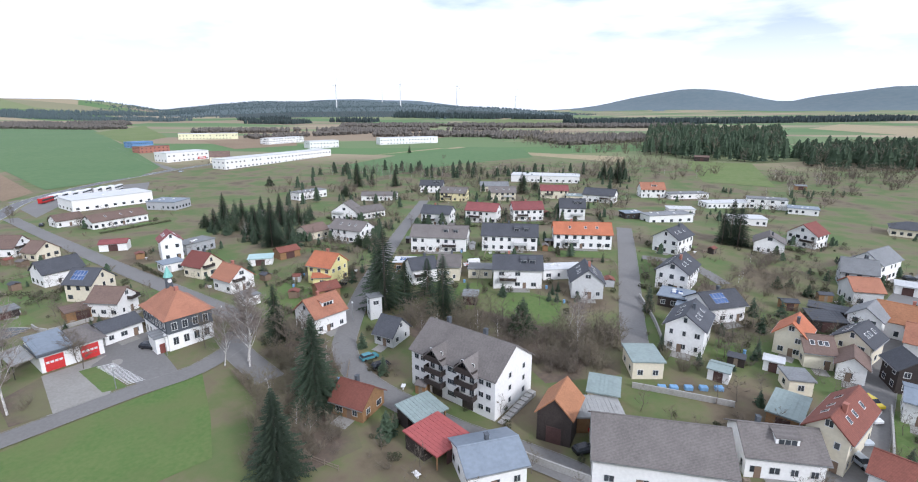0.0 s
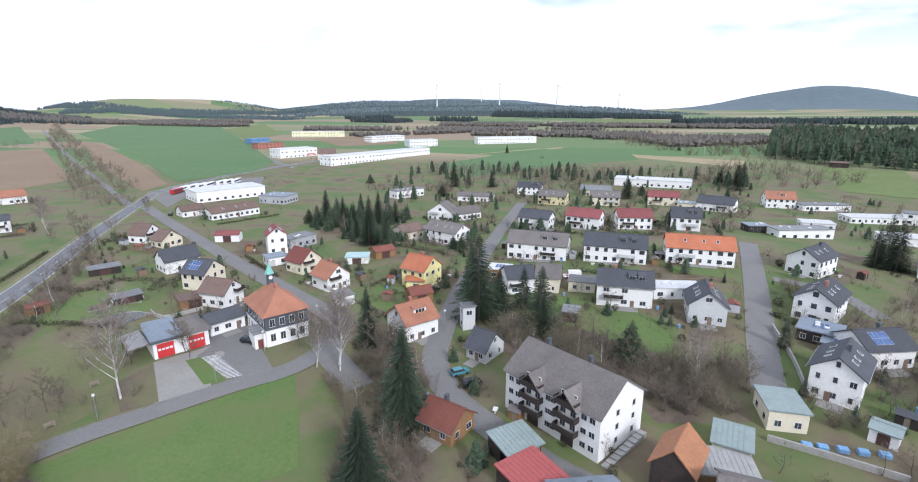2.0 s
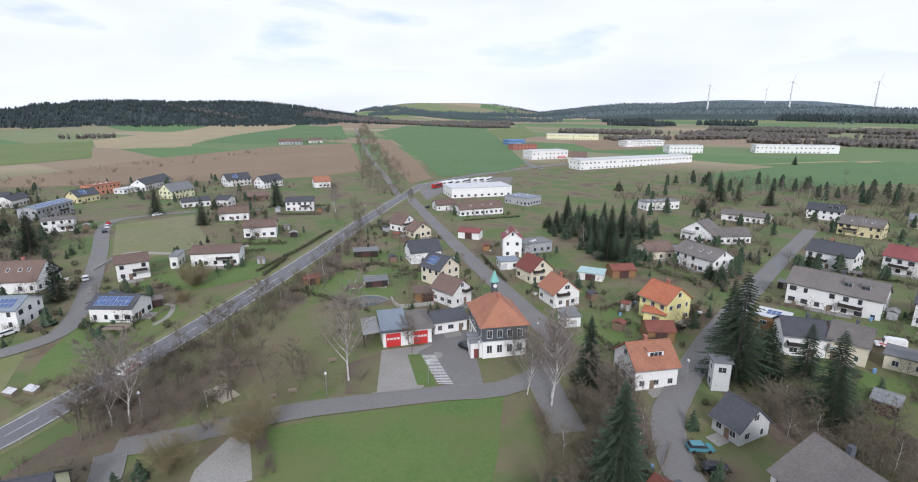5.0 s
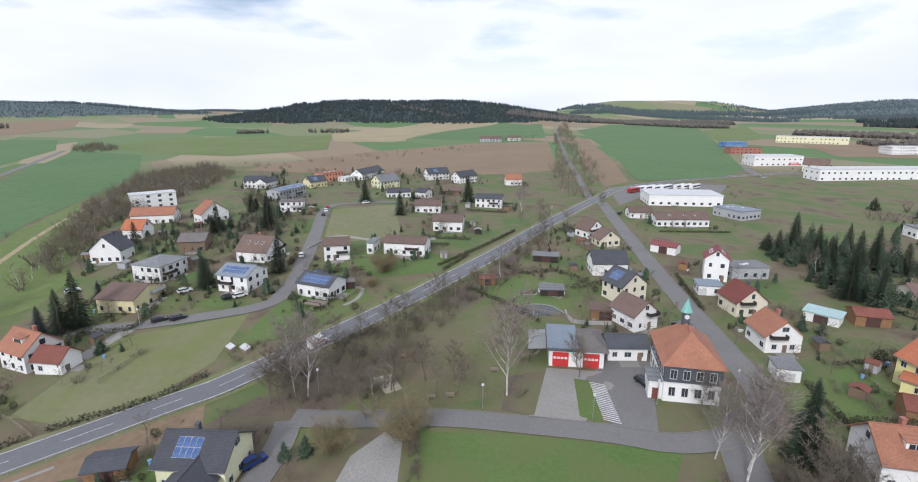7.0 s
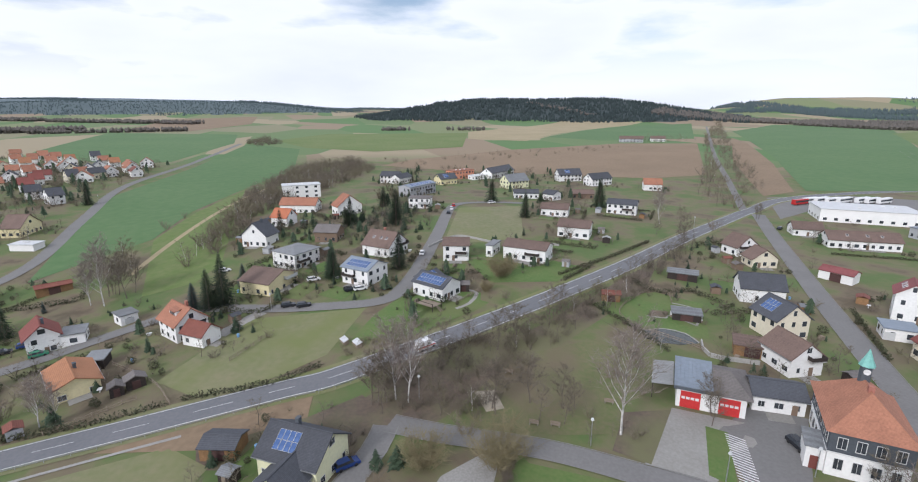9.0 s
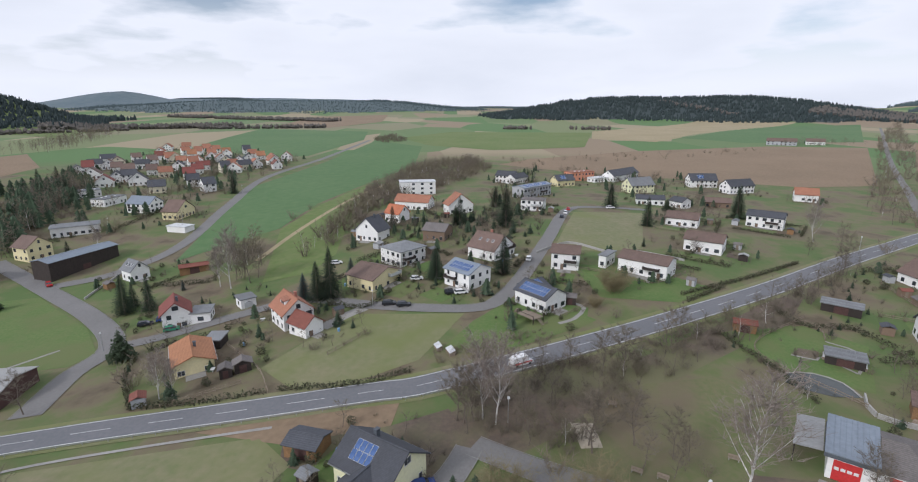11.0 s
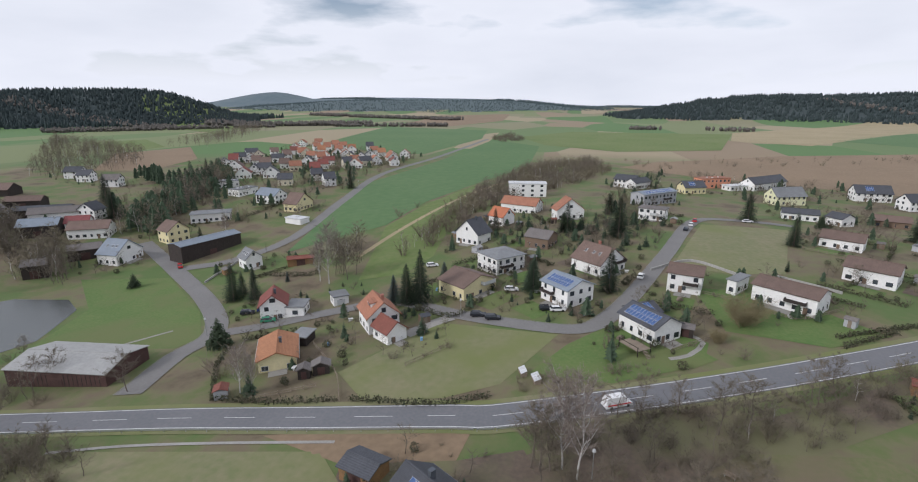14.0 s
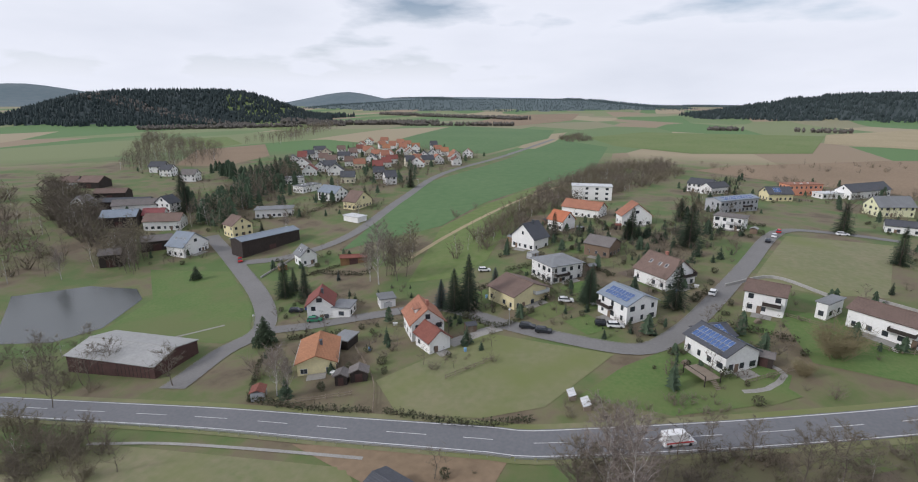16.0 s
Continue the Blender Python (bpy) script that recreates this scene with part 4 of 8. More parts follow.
def far_forest(x0, y0, x1, y1, depth, height, material="farwood"):
    """A distant wood along a line."""
    rng = random.Random(int(x0 + y1))
    a, b = Vector((x0, y0)), Vector((x1, y1))
    d = (b - a).normalized()
    nrm = Vector((-d.y, d.x))
    if nrm.dot(a - Vector((-20, 35))) < 0:
        nrm = -nrm
    # far woods take the paler forest colour that has haze mixed in
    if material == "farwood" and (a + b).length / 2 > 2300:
        material = "hazewood"
    n = int(min(3600, (b - a).length * depth / (70 if material != "farbare" else 45)))
    pts = []
    for i in range(n):
        p = a.lerp(b, rng.random()) + nrm * depth * rng.random() ** 1.3
        if noise.noise(Vector((p.x, p.y, 0)) / 90) > -0.28:
            pts.append((p.x, p.y))
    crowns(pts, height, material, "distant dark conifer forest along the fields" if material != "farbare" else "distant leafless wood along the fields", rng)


def hill_forest(n, count, height, material):
    """Forest over the whole of a hill."""
    hx, hy, hh, hw, hd, c, s = HILL_LIST[n]
    rng = random.Random(n + 400)
    pts = []
    while len(pts) < count:
        u, v = rng.uniform(-1.35, 1.35) * hw, rng.uniform(-1.7, 1.7) * hd
        x, y = hx + u * c - v * s, hy + u * s + v * c
        if hill_z(x, y) > 5 + 5 * noise.noise(Vector((x, y, 0)) / 160):
            pts.append((x, y))
    crowns(pts, height, material, "dark conifer forest covering a low hill", rng)


# ---- vehicles ----
def car(x, y, turn, paint, van=False):
    thing = new("van" if van else "car")
    tagged(thing, "%s %s parked beside the road" % ({"dark": "black", "teal": "dark teal"}.get(paint, paint), "van" if van else "small car"), "car")
    L, W, H = (5.6, 2.0, 2.3) if van else (4.2, 1.75, 1.45)
    thing.matrix_basis = pose(x, y, ground_z(x, y) + 0.13, 0, 0, turn)

    def body(bm):
        prof = ((-L / 2, 0.3), (L / 2, 0.3), (L / 2, 0.72), (L / 2 - 0.15, 0.82), (L * 0.2, 0.92), (-L / 2 + 0.05, 0.95), (-L / 2, 0.7))
        rows = [[bm.verts.new((px, s * W / 2 * (0.96 if pz > 0.8 else 1), pz)) for px, pz in prof] for s in (-1, 1)]
        n = len(prof)
        bm.faces.new(rows[0])
        bm.faces.new(rows[1][::-1])
        for i in range(n):
            bm.faces.new((rows[0][(i + 1) % n], rows[0][i], rows[1][i], rows[1][(i + 1) % n]))
        bmesh.ops.recalc_face_normals(bm, faces=bm.faces[:])

    def cabin(bm, lo, hi, z0, z1, mi=0):
        b = [bm.verts.new(p) for p in ((lo, -W / 2 * 0.94, z0), (hi, -W / 2 * 0.94, z0), (hi, W / 2 * 0.94, z0), (lo, W / 2 * 0.94, z0))]
        ins = 0.12 if van else 0.42
        t = [bm.verts.new(p) for p in ((lo + ins * 0.6, -W / 2 * 0.8, z1), (hi - ins * 1.5, -W / 2 * 0.8, z1), (hi - ins * 1.5, W / 2 * 0.8, z1), (lo + ins * 0.6, W / 2 * 0.8, z1))]
        bm.faces.new(t)
        for i in range(4):
            bm.faces.new((b[i], b[(i + 1) % 4], t[(i + 1) % 4], t[i]))
        bmesh.ops.recalc_face_normals(bm, faces=bm.faces[:])
    key = "van" if van else "car"
    for nm, fill, mt in (("body", body, "car_" + paint), ("cabin_glass", lambda bm: cabin(bm, -L / 2 + 0.1, L * 0.26, 0.9, H - 0.08), "glass" if not van else "car_" + paint),
                         ("roof_panel", lambda bm: box(bm, -L / 2 + 0.42, L * 0.26 - 0.68, -W * 0.4, W * 0.4, H - 0.08, H, 0.03), "car_" + paint)):
        ob = new(nm, shared_mesh(key + nm + paint, fill, [M[mt]]))
        ob.parent = thing
    if van:
        ob = new("windscreen", shared_mesh("van_screen", lambda bm: box(bm, L * 0.2, L * 0.27, -W * 0.4, W * 0.4, 1.1, 1.9), [M["glass"]]))
        ob.parent = thing
        for s in (-1, 1):
            ob = new("side_stripe", shared_mesh("van_stripe", lambda bm: box(bm, -L * 0.45, L * 0.4, -0.02, 0.02, 0.75, 1.0), [M["reddoor"]]))
            ob.parent, ob.matrix_basis = thing, pose(0, s * W / 2, 0)
    for sx in (-1, 1):
        for sy in (-1, 1):
            def wheel(bm):
                bmesh.ops.create_cone(bm, cap_ends=True, segments=12, radius1=0.31, radius2=0.31, depth=0.22, matrix=Matrix.Rotation(math.pi / 2, 4, "X"))
            ob = new("wheel", shared_mesh("wheel", wheel, [M["tyre"]]))
            ob.parent, ob.matrix_basis = thing, pose(sx * L * 0.31, sy * (W / 2 - 0.1), 0.31)
    return thing


def coach(x, y, turn, paint):
    thing = tagged(new("coach"), "%s coach parked in a row in a yard" % paint, "coach")
    thing.matrix_basis = pose(x, y, ground_z(x, y) + 0.1, 0, 0, turn)
    for nm, args, mt in (("body", (-6, 6, -1.25, 1.25, 0.4, 3.3, 0.15), "car_" + paint), ("window_band", (-5.7, 6.03, -1.27, 1.27, 1.6, 2.6, 0.02), "glass")):
        bm = bmesh.new()
        box(bm, *args)
        part(nm, bm, M[mt], thing)
    for sx in (-3.6, 3.6):
        for sy in (-1.1, 1.1):
            bm = bmesh.new()
            bmesh.ops.create_cone(bm, cap_ends=True, segments=12, radius1=0.5, radius2=0.5, depth=0.3, matrix=Matrix.Translation((sx, sy, 0.5)) @ Matrix.Rotation(math.pi / 2, 4, "X"))
            part("wheel", bm, M["tyre"], thing)


# ---- particular buildings ----
def placed(name, label, category, x, y, turn, d):
    thing = tagged(new(name), label, category)
    a = radians(turn)
    cx, cy = x - math.sin(a) * d / 2, y + math.cos(a) * d / 2
    thing.matrix_basis = pose(cx, cy, ground_z(cx, cy), 0, 0, turn)
    return thing


def school(x, y, turn, w, d):
    s = placed("school", "old school, white below, slate-clad above, with orange hipped roof", "school", x, y, turn, d)
    h = 7.6
    for nm, z0, z1, mt, g in (("ground_floor_wall", -1.0, 3.9, "white", 0), ("upper_floor_wall", 3.9, h, "slatewall", 0.08), ("string_course", 3.82, 4.0, "frame", 0.16)):
        bm = bmesh.new()
        box(bm, -w / 2 - g, w / 2 + g, -d / 2 - g, d / 2 + g, z0, z1)
        part(nm, bm, M[mt], s)
    bm = bmesh.new()
    W, D, k = w / 2 + 0.8, d / 2 + 0.8, 5.0
    lo = [bm.verts.new((a * W, b * D, h)) for a, b in ((-1, -1), (1, -1), (1, 1), (-1, 1))]
    mid = [bm.verts.new((a * (W - 1.2), b * (D - 1.2), h + 0.75)) for a, b in ((-1, -1), (1, -1), (1, 1), (-1, 1))]
    t0, t1 = bm.verts.new((0, -(D - W * 0.95), h + k)), bm.verts.new((0, D - W * 0.95, h + k))
    bm.faces.new(lo[::-1])
    for i in range(4):
        bm.faces.new((lo[i], lo[(i + 1) % 4], mid[(i + 1) % 4], mid[i]))
    bm.faces.new((mid[0], mid[1], t0))
    bm.faces.new((mid[1], mid[2], t1, t0))
    bm.faces.new((mid[2], mid[3], t1))
    bm.faces.new((mid[3], mid[0], t0, t1))
    rf = part("roof", bm, M["terracotta"], s)
    for nm, z0, z1, r0, r1, mt, n in (("turret", h + k - 1.2, h + k + 2.2, 0.85, 0.85, "slatewall", 8), ("turret_roof", h + k + 2.2, h + k + 3.2, 1.2, 0.75, "copper", 8),
                                      ("spire", h + k + 3.2, h + k + 5.0, 0.75, 0.06, "copper", 8)):
        bm = bmesh.new()
        bmesh.ops.create_cone(bm, cap_ends=True, segments=n, radius1=r0, radius2=r1, depth=z1 - z0, matrix=Matrix.Translation((0, D - W * 0.95, (z0 + z1) / 2)))
        part(nm, bm, M[mt], s)
    bm = bmesh.new()
    bmesh.ops.create_cone(bm, cap_ends=True, segments=14, radius1=0.5, radius2=0.5, depth=0.06, matrix=Matrix.Translation((0, D - W * 0.95 - 0.86, h + k + 1.3)) @ Matrix.Rotation(math.pi / 2, 4, "X"))
    part("clock_face", bm, M["frame"], s)
    bm = bmesh.new()
    box(bm, -0.4, 0.4, -D * 0.25, -D * 0.25 + 0.8, h + 2.5, h + k + 0.7)
    part("chimney", bm, M["brick"], rf)
    for side, length, depth in ((0, w, d), (1, d, w), (3, d, w)):
        turn_ = (0, 90, 180, 270)[side]
        n = max(4, int(length / 2.4))
        for z in (1.0, 4.7):
            for i in range(n):
                u = (i + 0.5) / n * (length - 0.8) - (length - 0.8) / 2
                p = Matrix.Rotation(radians(turn_), 3, "Z") @ Vector((u, -depth / 2 - (0.1 if z > 4 else 0.02), 0))
                window(s, p.x, p.y, z, turn_, 1.3, 2.0)
    bm = bmesh.new()
    box(bm, -w / 2 - 2.6, -w / 2 - 0.01, -d / 2 + 0.6, -d / 2 + 5.0, -0.6, 3.6)
    pr = part("porch", bm, M["white"], s)
    bm = bmesh.new()
    slab(bm, (-w / 2 - 2.9, -d / 2 + 0.3, 3.6), (-w / 2 - 0.02, -d / 2 + 0.3, 3.6), (-w / 2 - 0.02, -d / 2 + 5.3, 4.0), (-w / 2 - 2.9, -d / 2 + 5.3, 4.0), 0.15)
    part("porch_roof", bm, M["grey"], pr)
    bm = bmesh.new()
    box(bm, -w / 2 - 1.9, -w / 2 - 0.7, -d / 2 + 0.52, -d / 2 + 0.65, -0.5, 2.1)
    part("door", bm, M["darkred"], pr, "dark red double door")


def fire_station(x, y, turn, w, d):
    s = placed("fire_station", "white fire station with two red gates, half blue-grey sheet roof", "fire station", x, y, turn, d)
    h = 4.0
    bm = bmesh.new()
    box(bm, -w / 2, w / 2, -d / 2, d / 2, -0.5, h)
    part("wall", bm, M["white"], s)
    bm = bmesh.new()
    x0, x1, e = -w / 2 - 0.6, 0.2, 0.9
    slab(bm, (x0, -d / 2 - e, h + 0.55), (x1, -d / 2 - e, h + 0.55), (x1, d * 0.3, h + 1.9), (x0, d * 0.3, h + 1.9), 0.18)
    rf = part("sheet_roof", bm, M["bluegrey"], s, "blue-grey standing seam sheet roof")
    for k in range(9):
        bm = bmesh.new()
        u = x0 + 0.3 + k * 0.72
        slab(bm, (u, -d / 2 - e, h + 0.74), (u + 0.06, -d / 2 - e, h + 0.74), (u + 0.06, d * 0.3, h + 2.09), (u, d * 0.3, h + 2.09), 0.05)
        part("seam", bm, M["bluegrey"], rf)
    bm = bmesh.new()
    box(bm, x0, x1, -d / 2 - e, -d / 2 - e + 0.15, h - 0.1, h + 0.55)
    box(bm, x0, x0 + 0.15, -d / 2 - e + 0.15, d * 0.3, h - 0.1, h + 0.5)
    part("fascia", bm, M["slatewall"], rf)
    bm = bmesh.new()
    q = [bm.verts.new(p) for p in ((x1 + 0.01, -d / 2 - e, h), (w / 2 + e, -d / 2 - e, h), (w / 2 + e, d / 2 + e, h), (x1 + 0.01, d / 2 + e, h), (x1 + 0.01, 0, h + 2.3), (w / 2 - 2.6, 0, h + 2.3))]
    for f in ((0, 1, 5, 4), (1, 2, 5), (2, 3, 4, 5), (3, 0, 4), (3, 2, 1, 0)):
        bm.faces.new([q[k] for k in f])
    bmesh.ops.recalc_face_normals(bm, faces=bm.faces[:])
    part("hip_roof", bm, M["greybrown"], s, "dark grey tiled hip roof")
    bm = bmesh.new()
    slab(bm, (-w / 2 - 4.6, -d / 2 + 1.0, h - 0.9), (-w / 2 - 0.65, -d / 2 + 1.0, h - 0.5), (-w / 2 - 0.65, d / 2, h - 0.5), (-w / 2 - 4.6, d / 2, h - 0.9), 0.14)
    cp = part("carport_roof", bm, M["corr"], s, "weathered grey carport roof")
    for y_ in (-d / 2 + 1.2, 0, d / 2 - 0.2):
        bm = bmesh.new()
        box(bm, -w / 2 - 4.4, -w / 2 - 4.25, y_ - 0.07, y_ + 0.07, -0.4, h - 0.88)
        part("post", bm, M["darkwood"], cp)
    for u in (-w * 0.29, w * 0.27):
        bm = bmesh.new()
        box(bm, u - 1.75, u + 1.75, -d / 2 - 0.07, -d / 2 + 0.05, -0.1, 3.3, 0.03)
        g = part("gate", bm, M["reddoor"], s, "red folding fire engine gate")
        for k in range(4):
            bm = bmesh.new()
            box(bm, u - 1.55 + k * 0.8, u - 0.95 + k * 0.8, -d / 2 - 0.1, -d / 2 - 0.06, 1.7, 2.2)
            part("gate_window", bm, M["frame"], g)


def apartment_block(x, y, turn, w, d):
    s = placed("apartment_block", "white three-storey apartment block with dark brown balconies", "apartment building", x, y, turn, d)
    h, rise = 8.0, 4.5
    bm = bmesh.new()
    prof = [(-d / 2, -1.0), (d / 2, -1.0), (d / 2, h), (0, h + rise), (-d / 2, h)]
    ends = [[bm.verts.new((u, q, z)) for q, z in prof] for u in (-w / 2, w / 2)]
    bm.faces.new(ends[0][::-1])
    bm.faces.new(ends[1])
    for k in range(5):
        bm.faces.new((ends[0][k], ends[0][(k + 1) % 5], ends[1][(k + 1) % 5], ends[1][k]))
    bmesh.ops.recalc_face_normals(bm, faces=bm.faces[:])
    part("wall", bm, M["white"], s)
    t = rise / (d / 2)
    o = 0.5
    bm = bmesh.new()
    for q in (-1, 1):
        c = [(-w / 2 - 0.4, q * (d / 2 + o), h - o * t + 0.03), (w / 2 + 0.4, q * (d / 2 + o), h - o * t + 0.03), (w / 2 + 0.4, 0, h + rise + 0.03), (-w / 2 - 0.4, 0, h + rise + 0.03)]
        slab(bm, *(c if q < 0 else [c[1], c[0], c[3], c[2]]), 0.22)
    bmesh.ops.recalc_face_normals(bm, faces=bm.faces[:])
    rf = part("roof", bm, M["greybrown"], s)
    for u in (-w * 0.17, w * 0.2):
        bw = w * 0.105
        bm = bmesh.new()
        pk = h + 2.6
        pts = [(u - bw - 0.7, -d / 2 - 1.7, h - 0.2), (u, -d / 2 - 1.7, pk), (u + bw + 0.7, -d / 2 - 1.7, h - 0.2)]
        yb = -d / 2 + (pk - h) / t + 0.4
        slab(bm, pts[0], (u, -d / 2 - 1.7, pk), (u, yb, pk), (u - bw - 0.7, yb, h - 0.2), -0.18)
        slab(bm, (u, -d / 2 - 1.7, pk), pts[2], (u + bw + 0.7, yb, h - 0.2), (u, yb, pk), -0.18)
        bmesh.ops.recalc_face_normals(bm, faces=bm.faces[:])
        part("gable_roof", bm, M["greybrown"], rf)
        bm = bmesh.new()
        fv = [bm.verts.new(p) for p in ((u - bw, -d / 2 - 0.05, h - 0.1), (u + bw, -d / 2 - 0.05, h - 0.1), (u, -d / 2 - 0.05, pk - 0.35))]
        bk = [bm.verts.new((v.co.x, -d / 2 + 0.3, v.co.z)) for v in fv]
        bm.faces.new(fv)
        bm.faces.new(bk[::-1])
        for i in range(3):
            bm.faces.new((fv[(i + 1) % 3], fv[i], bk[i], bk[(i + 1) % 3]))
        part("gable_wall", bm, M["white"], s)
        for z in (2.7, 5.3, 7.9):
            bm = bmesh.new()
            box(bm, u - bw, u + bw, -d / 2 - 1.5, -d / 2 - 0.01, z - 0.18, z)
            b = part("balcony", bm, M["concrete"], s)
            bm = bmesh.new()
            box(bm, u - bw, u + bw, -d / 2 - 1.57, -d / 2 - 1.48, z - 0.2, z + 0.95)
            part("railing", bm, M["darkwood"], b, "dark brown board railing")
            for sx in (-1, 1):
                bm = bmesh.new()
                box(bm, u + sx * bw - 0.05, u + sx * bw + 0.05, -d / 2 - 1.48, -d / 2 - 0.02, z - 0.2, z + 0.95)
                part("railing", bm, M["darkwood"], b)
            for q in (-0.5, 0.45):
                window(s, u + q * bw, -d / 2 - 0.02 - (0.04 if z > 8 else 0), z + 0.15, 0, 1.2, 1.7)
        bm = bmesh.new()
        box(bm, u - 1.3, u + 1.3, -d / 2 - 0.07, -d / 2 + 0.03, -0.3, 2.2, 0.02)
        part("garage_door", bm, M["darkwood"], s, "dark brown garage door")
    for z in (0.9, 3.5, 6.1):
        for u in (-w * 0.43, -w * 0.35, -w * 0.01, w * 0.04, w * 0.35, w * 0.43):
            window(s, u, -d / 2 - 0.02, z, 0, 1.2, 1.2)
        for q in (-d * 0.12, d * 0.26):
            window(s, w / 2 + 0.02, q, z + 0.3, 90, 1.0, 1.2)
    for q in (-0.3, 0.15):
        bm = bmesh.new()
        box(bm, q * w - 0.35, q * w + 0.35, 0.3, 1.1, h + rise - 1.2, h + rise + 1.2)
        part("chimney", bm, M["slatewall"], rf)
    for i in range(9):
        bm = bmesh.new()
        box(bm, w / 2 + 0.6, w / 2 + 2.0, -d / 2 + i * 1.3, -d / 2 + i * 1.3 + 1.2, -1.0, -0.3 + i * 0.18)
        part("step", bm, M["concrete"], s)


def wind_turbine(x, y, turn):
    z = ground_z(x, y)
    s = tagged(new("wind_turbine"), "white three-bladed wind turbine far off on the fields", "wind turbine", "wind turbines on the horizon")
    s.matrix_basis = pose(x, y, z, 0, 0, turn)
    bm = bmesh.new()
    bmesh.ops.create_cone(bm, cap_ends=True, segments=10, radius1=3.4, radius2=1.8, depth=100, matrix=Matrix.Translation((0, 0, 50)))
    part("tower", bm, M["frame"], s)
    bm = bmesh.new()
    box(bm, -2, 2, -5, 5, 99, 103, 0.6)
    part("nacelle", bm, M["frame"], s)
    for k in range(3):
        bm = bmesh.new()
        v = [bm.verts.new(p) for p in ((-1.3, -5.6, 0), (1.3, -5.6, 0), (0.25, -5.6, 42), (-0.25, -5.6, 42), (-1.3, -5.0, 0), (1.3, -5.0, 0), (0.25, -5.2, 42), (-0.25, -5.2, 42))]
        for q in ((0, 1, 2, 3), (7, 6, 5, 4), (0, 4, 5, 1), (1, 5, 6, 2), (2, 6, 7, 3), (3, 7, 4, 0)):
            bm.faces.new([v[i] for i in q])
        ob = part("blade", bm, M["frame"], s)
        ob.matrix_basis = pose(0, 0, 101, 0, 120 * k + 15, 0)


def hedge(height, wide, *pts):
    """A clipped hedge along a line, of many small leaf clumps."""
    rng = random.Random(int(pts[0][0] * 3 + pts[-1][1]))
    V, F = [], []
    for p in smooth_line(pts, 0.8):
        for k in range(26):
            c = Vector((p.x + rng.uniform(-wide, wide) / 2, p.y + rng.uniform(-wide, wide) / 2, ground_z(p.x, p.y) + rng.uniform(0, height)))
            b = len(V)
            for j in range(3):
                V.append(c + Vector((rng.uniform(-1, 1), rng.uniform(-1, 1), rng.uniform(-1, 1))) * 0.33)
            F.append((b, b + 1, b + 2))
    tagged(link_mesh("hedge", V, F, M["hedge"]), "dense brownish green garden hedge", "hedge")


def fence(label, *pts):
    f = tagged(new("fence"), label, "fence")
    line = smooth_line(pts, 2.4)
    for i, p in enumerate(line):
        z = ground_z(p.x, p.y)
        ob = new("post", shared_mesh("fence_post", lambda bm: box(bm, -0.06, 0.06, -0.06, 0.06, -0.2, 1.15), [M["fence"]]))
        ob.parent, ob.matrix_basis = f, pose(p.x, p.y, z)
        if i + 1 < len(line):
            q = line[i + 1]
            a = math.atan2(q.y - p.y, q.x - p.x)
            L = (q - p).length
            bm = bmesh.new()
            dz = ground_z(q.x, q.y) - z
            for k in (0.35, 0.85):
                slab(bm, (0, -0.03, k), (L, -0.03, k + dz), (L, 0.03, k + dz), (0, 0.03, k), 0.12)
            ob = part("rail", bm, M["fence"], f)
            ob.matrix_basis = pose(p.x, p.y, z, 0, 0, math.degrees(a))


def guard_rail(off, pts):
    g = tagged(new("guard_rail"), "galvanised steel guard rail on posts along the main road", "guard rail")
    line = smooth_line(pts, 4.0)
    for i in range(len(line) - 1):
        p, q = line[i], line[i + 1]
        d = (q - p).normalized()
        n = Vector((-d.y, d.x)) * off
        z = ground_z(p.x + n.x, p.y + n.y)
        ob = new("post", shared_mesh("rail_post", lambda bm: box(bm, -0.06, 0.06, -0.04, 0.04, -0.2, 0.75), [M["steel"]]))
        ob.parent, ob.matrix_basis = g, pose(p.x + n.x, p.y + n.y, z)
        bm = bmesh.new()
        L, dz = (q - p).length, ground_z(q.x + n.x, q.y + n.y) - z
        slab(bm, (0, 0.05, 0.45), (L, 0.05, 0.45 + dz), (L, 0.05, 0.78 + dz), (0, 0.05, 0.78), 0.05)
        ob = part("beam", bm, M["steel"], g)
        ob.matrix_basis = pose(p.x + n.x, p.y + n.y, z, 0, 0, math.degrees(math.atan2(d.y, d.x)))


def street_lamp(x, y, h=5.0):
    s = tagged(new("street_lamp"), "grey post-top street lamp beside the road", "street lamp", "street lamps")
    s.matrix_basis = pose(x, y, ground_z(x, y))
    for nm, z0, z1, r0, r1, mt in (("post", 0, h, 0.09, 0.06, "steel"), ("lamp_head", h, h + 0.35, 0.32, 0.2, "lightgrey")):
        ob = new(nm, shared_mesh("lamp_" + nm, lambda bm: bmesh.ops.create_cone(bm, cap_ends=True, segments=8, radius1=r0, radius2=r1, depth=z1 - z0, matrix=Matrix.Translation((0, 0, (z0 + z1) / 2))), [M[mt]]))
        ob.parent = s


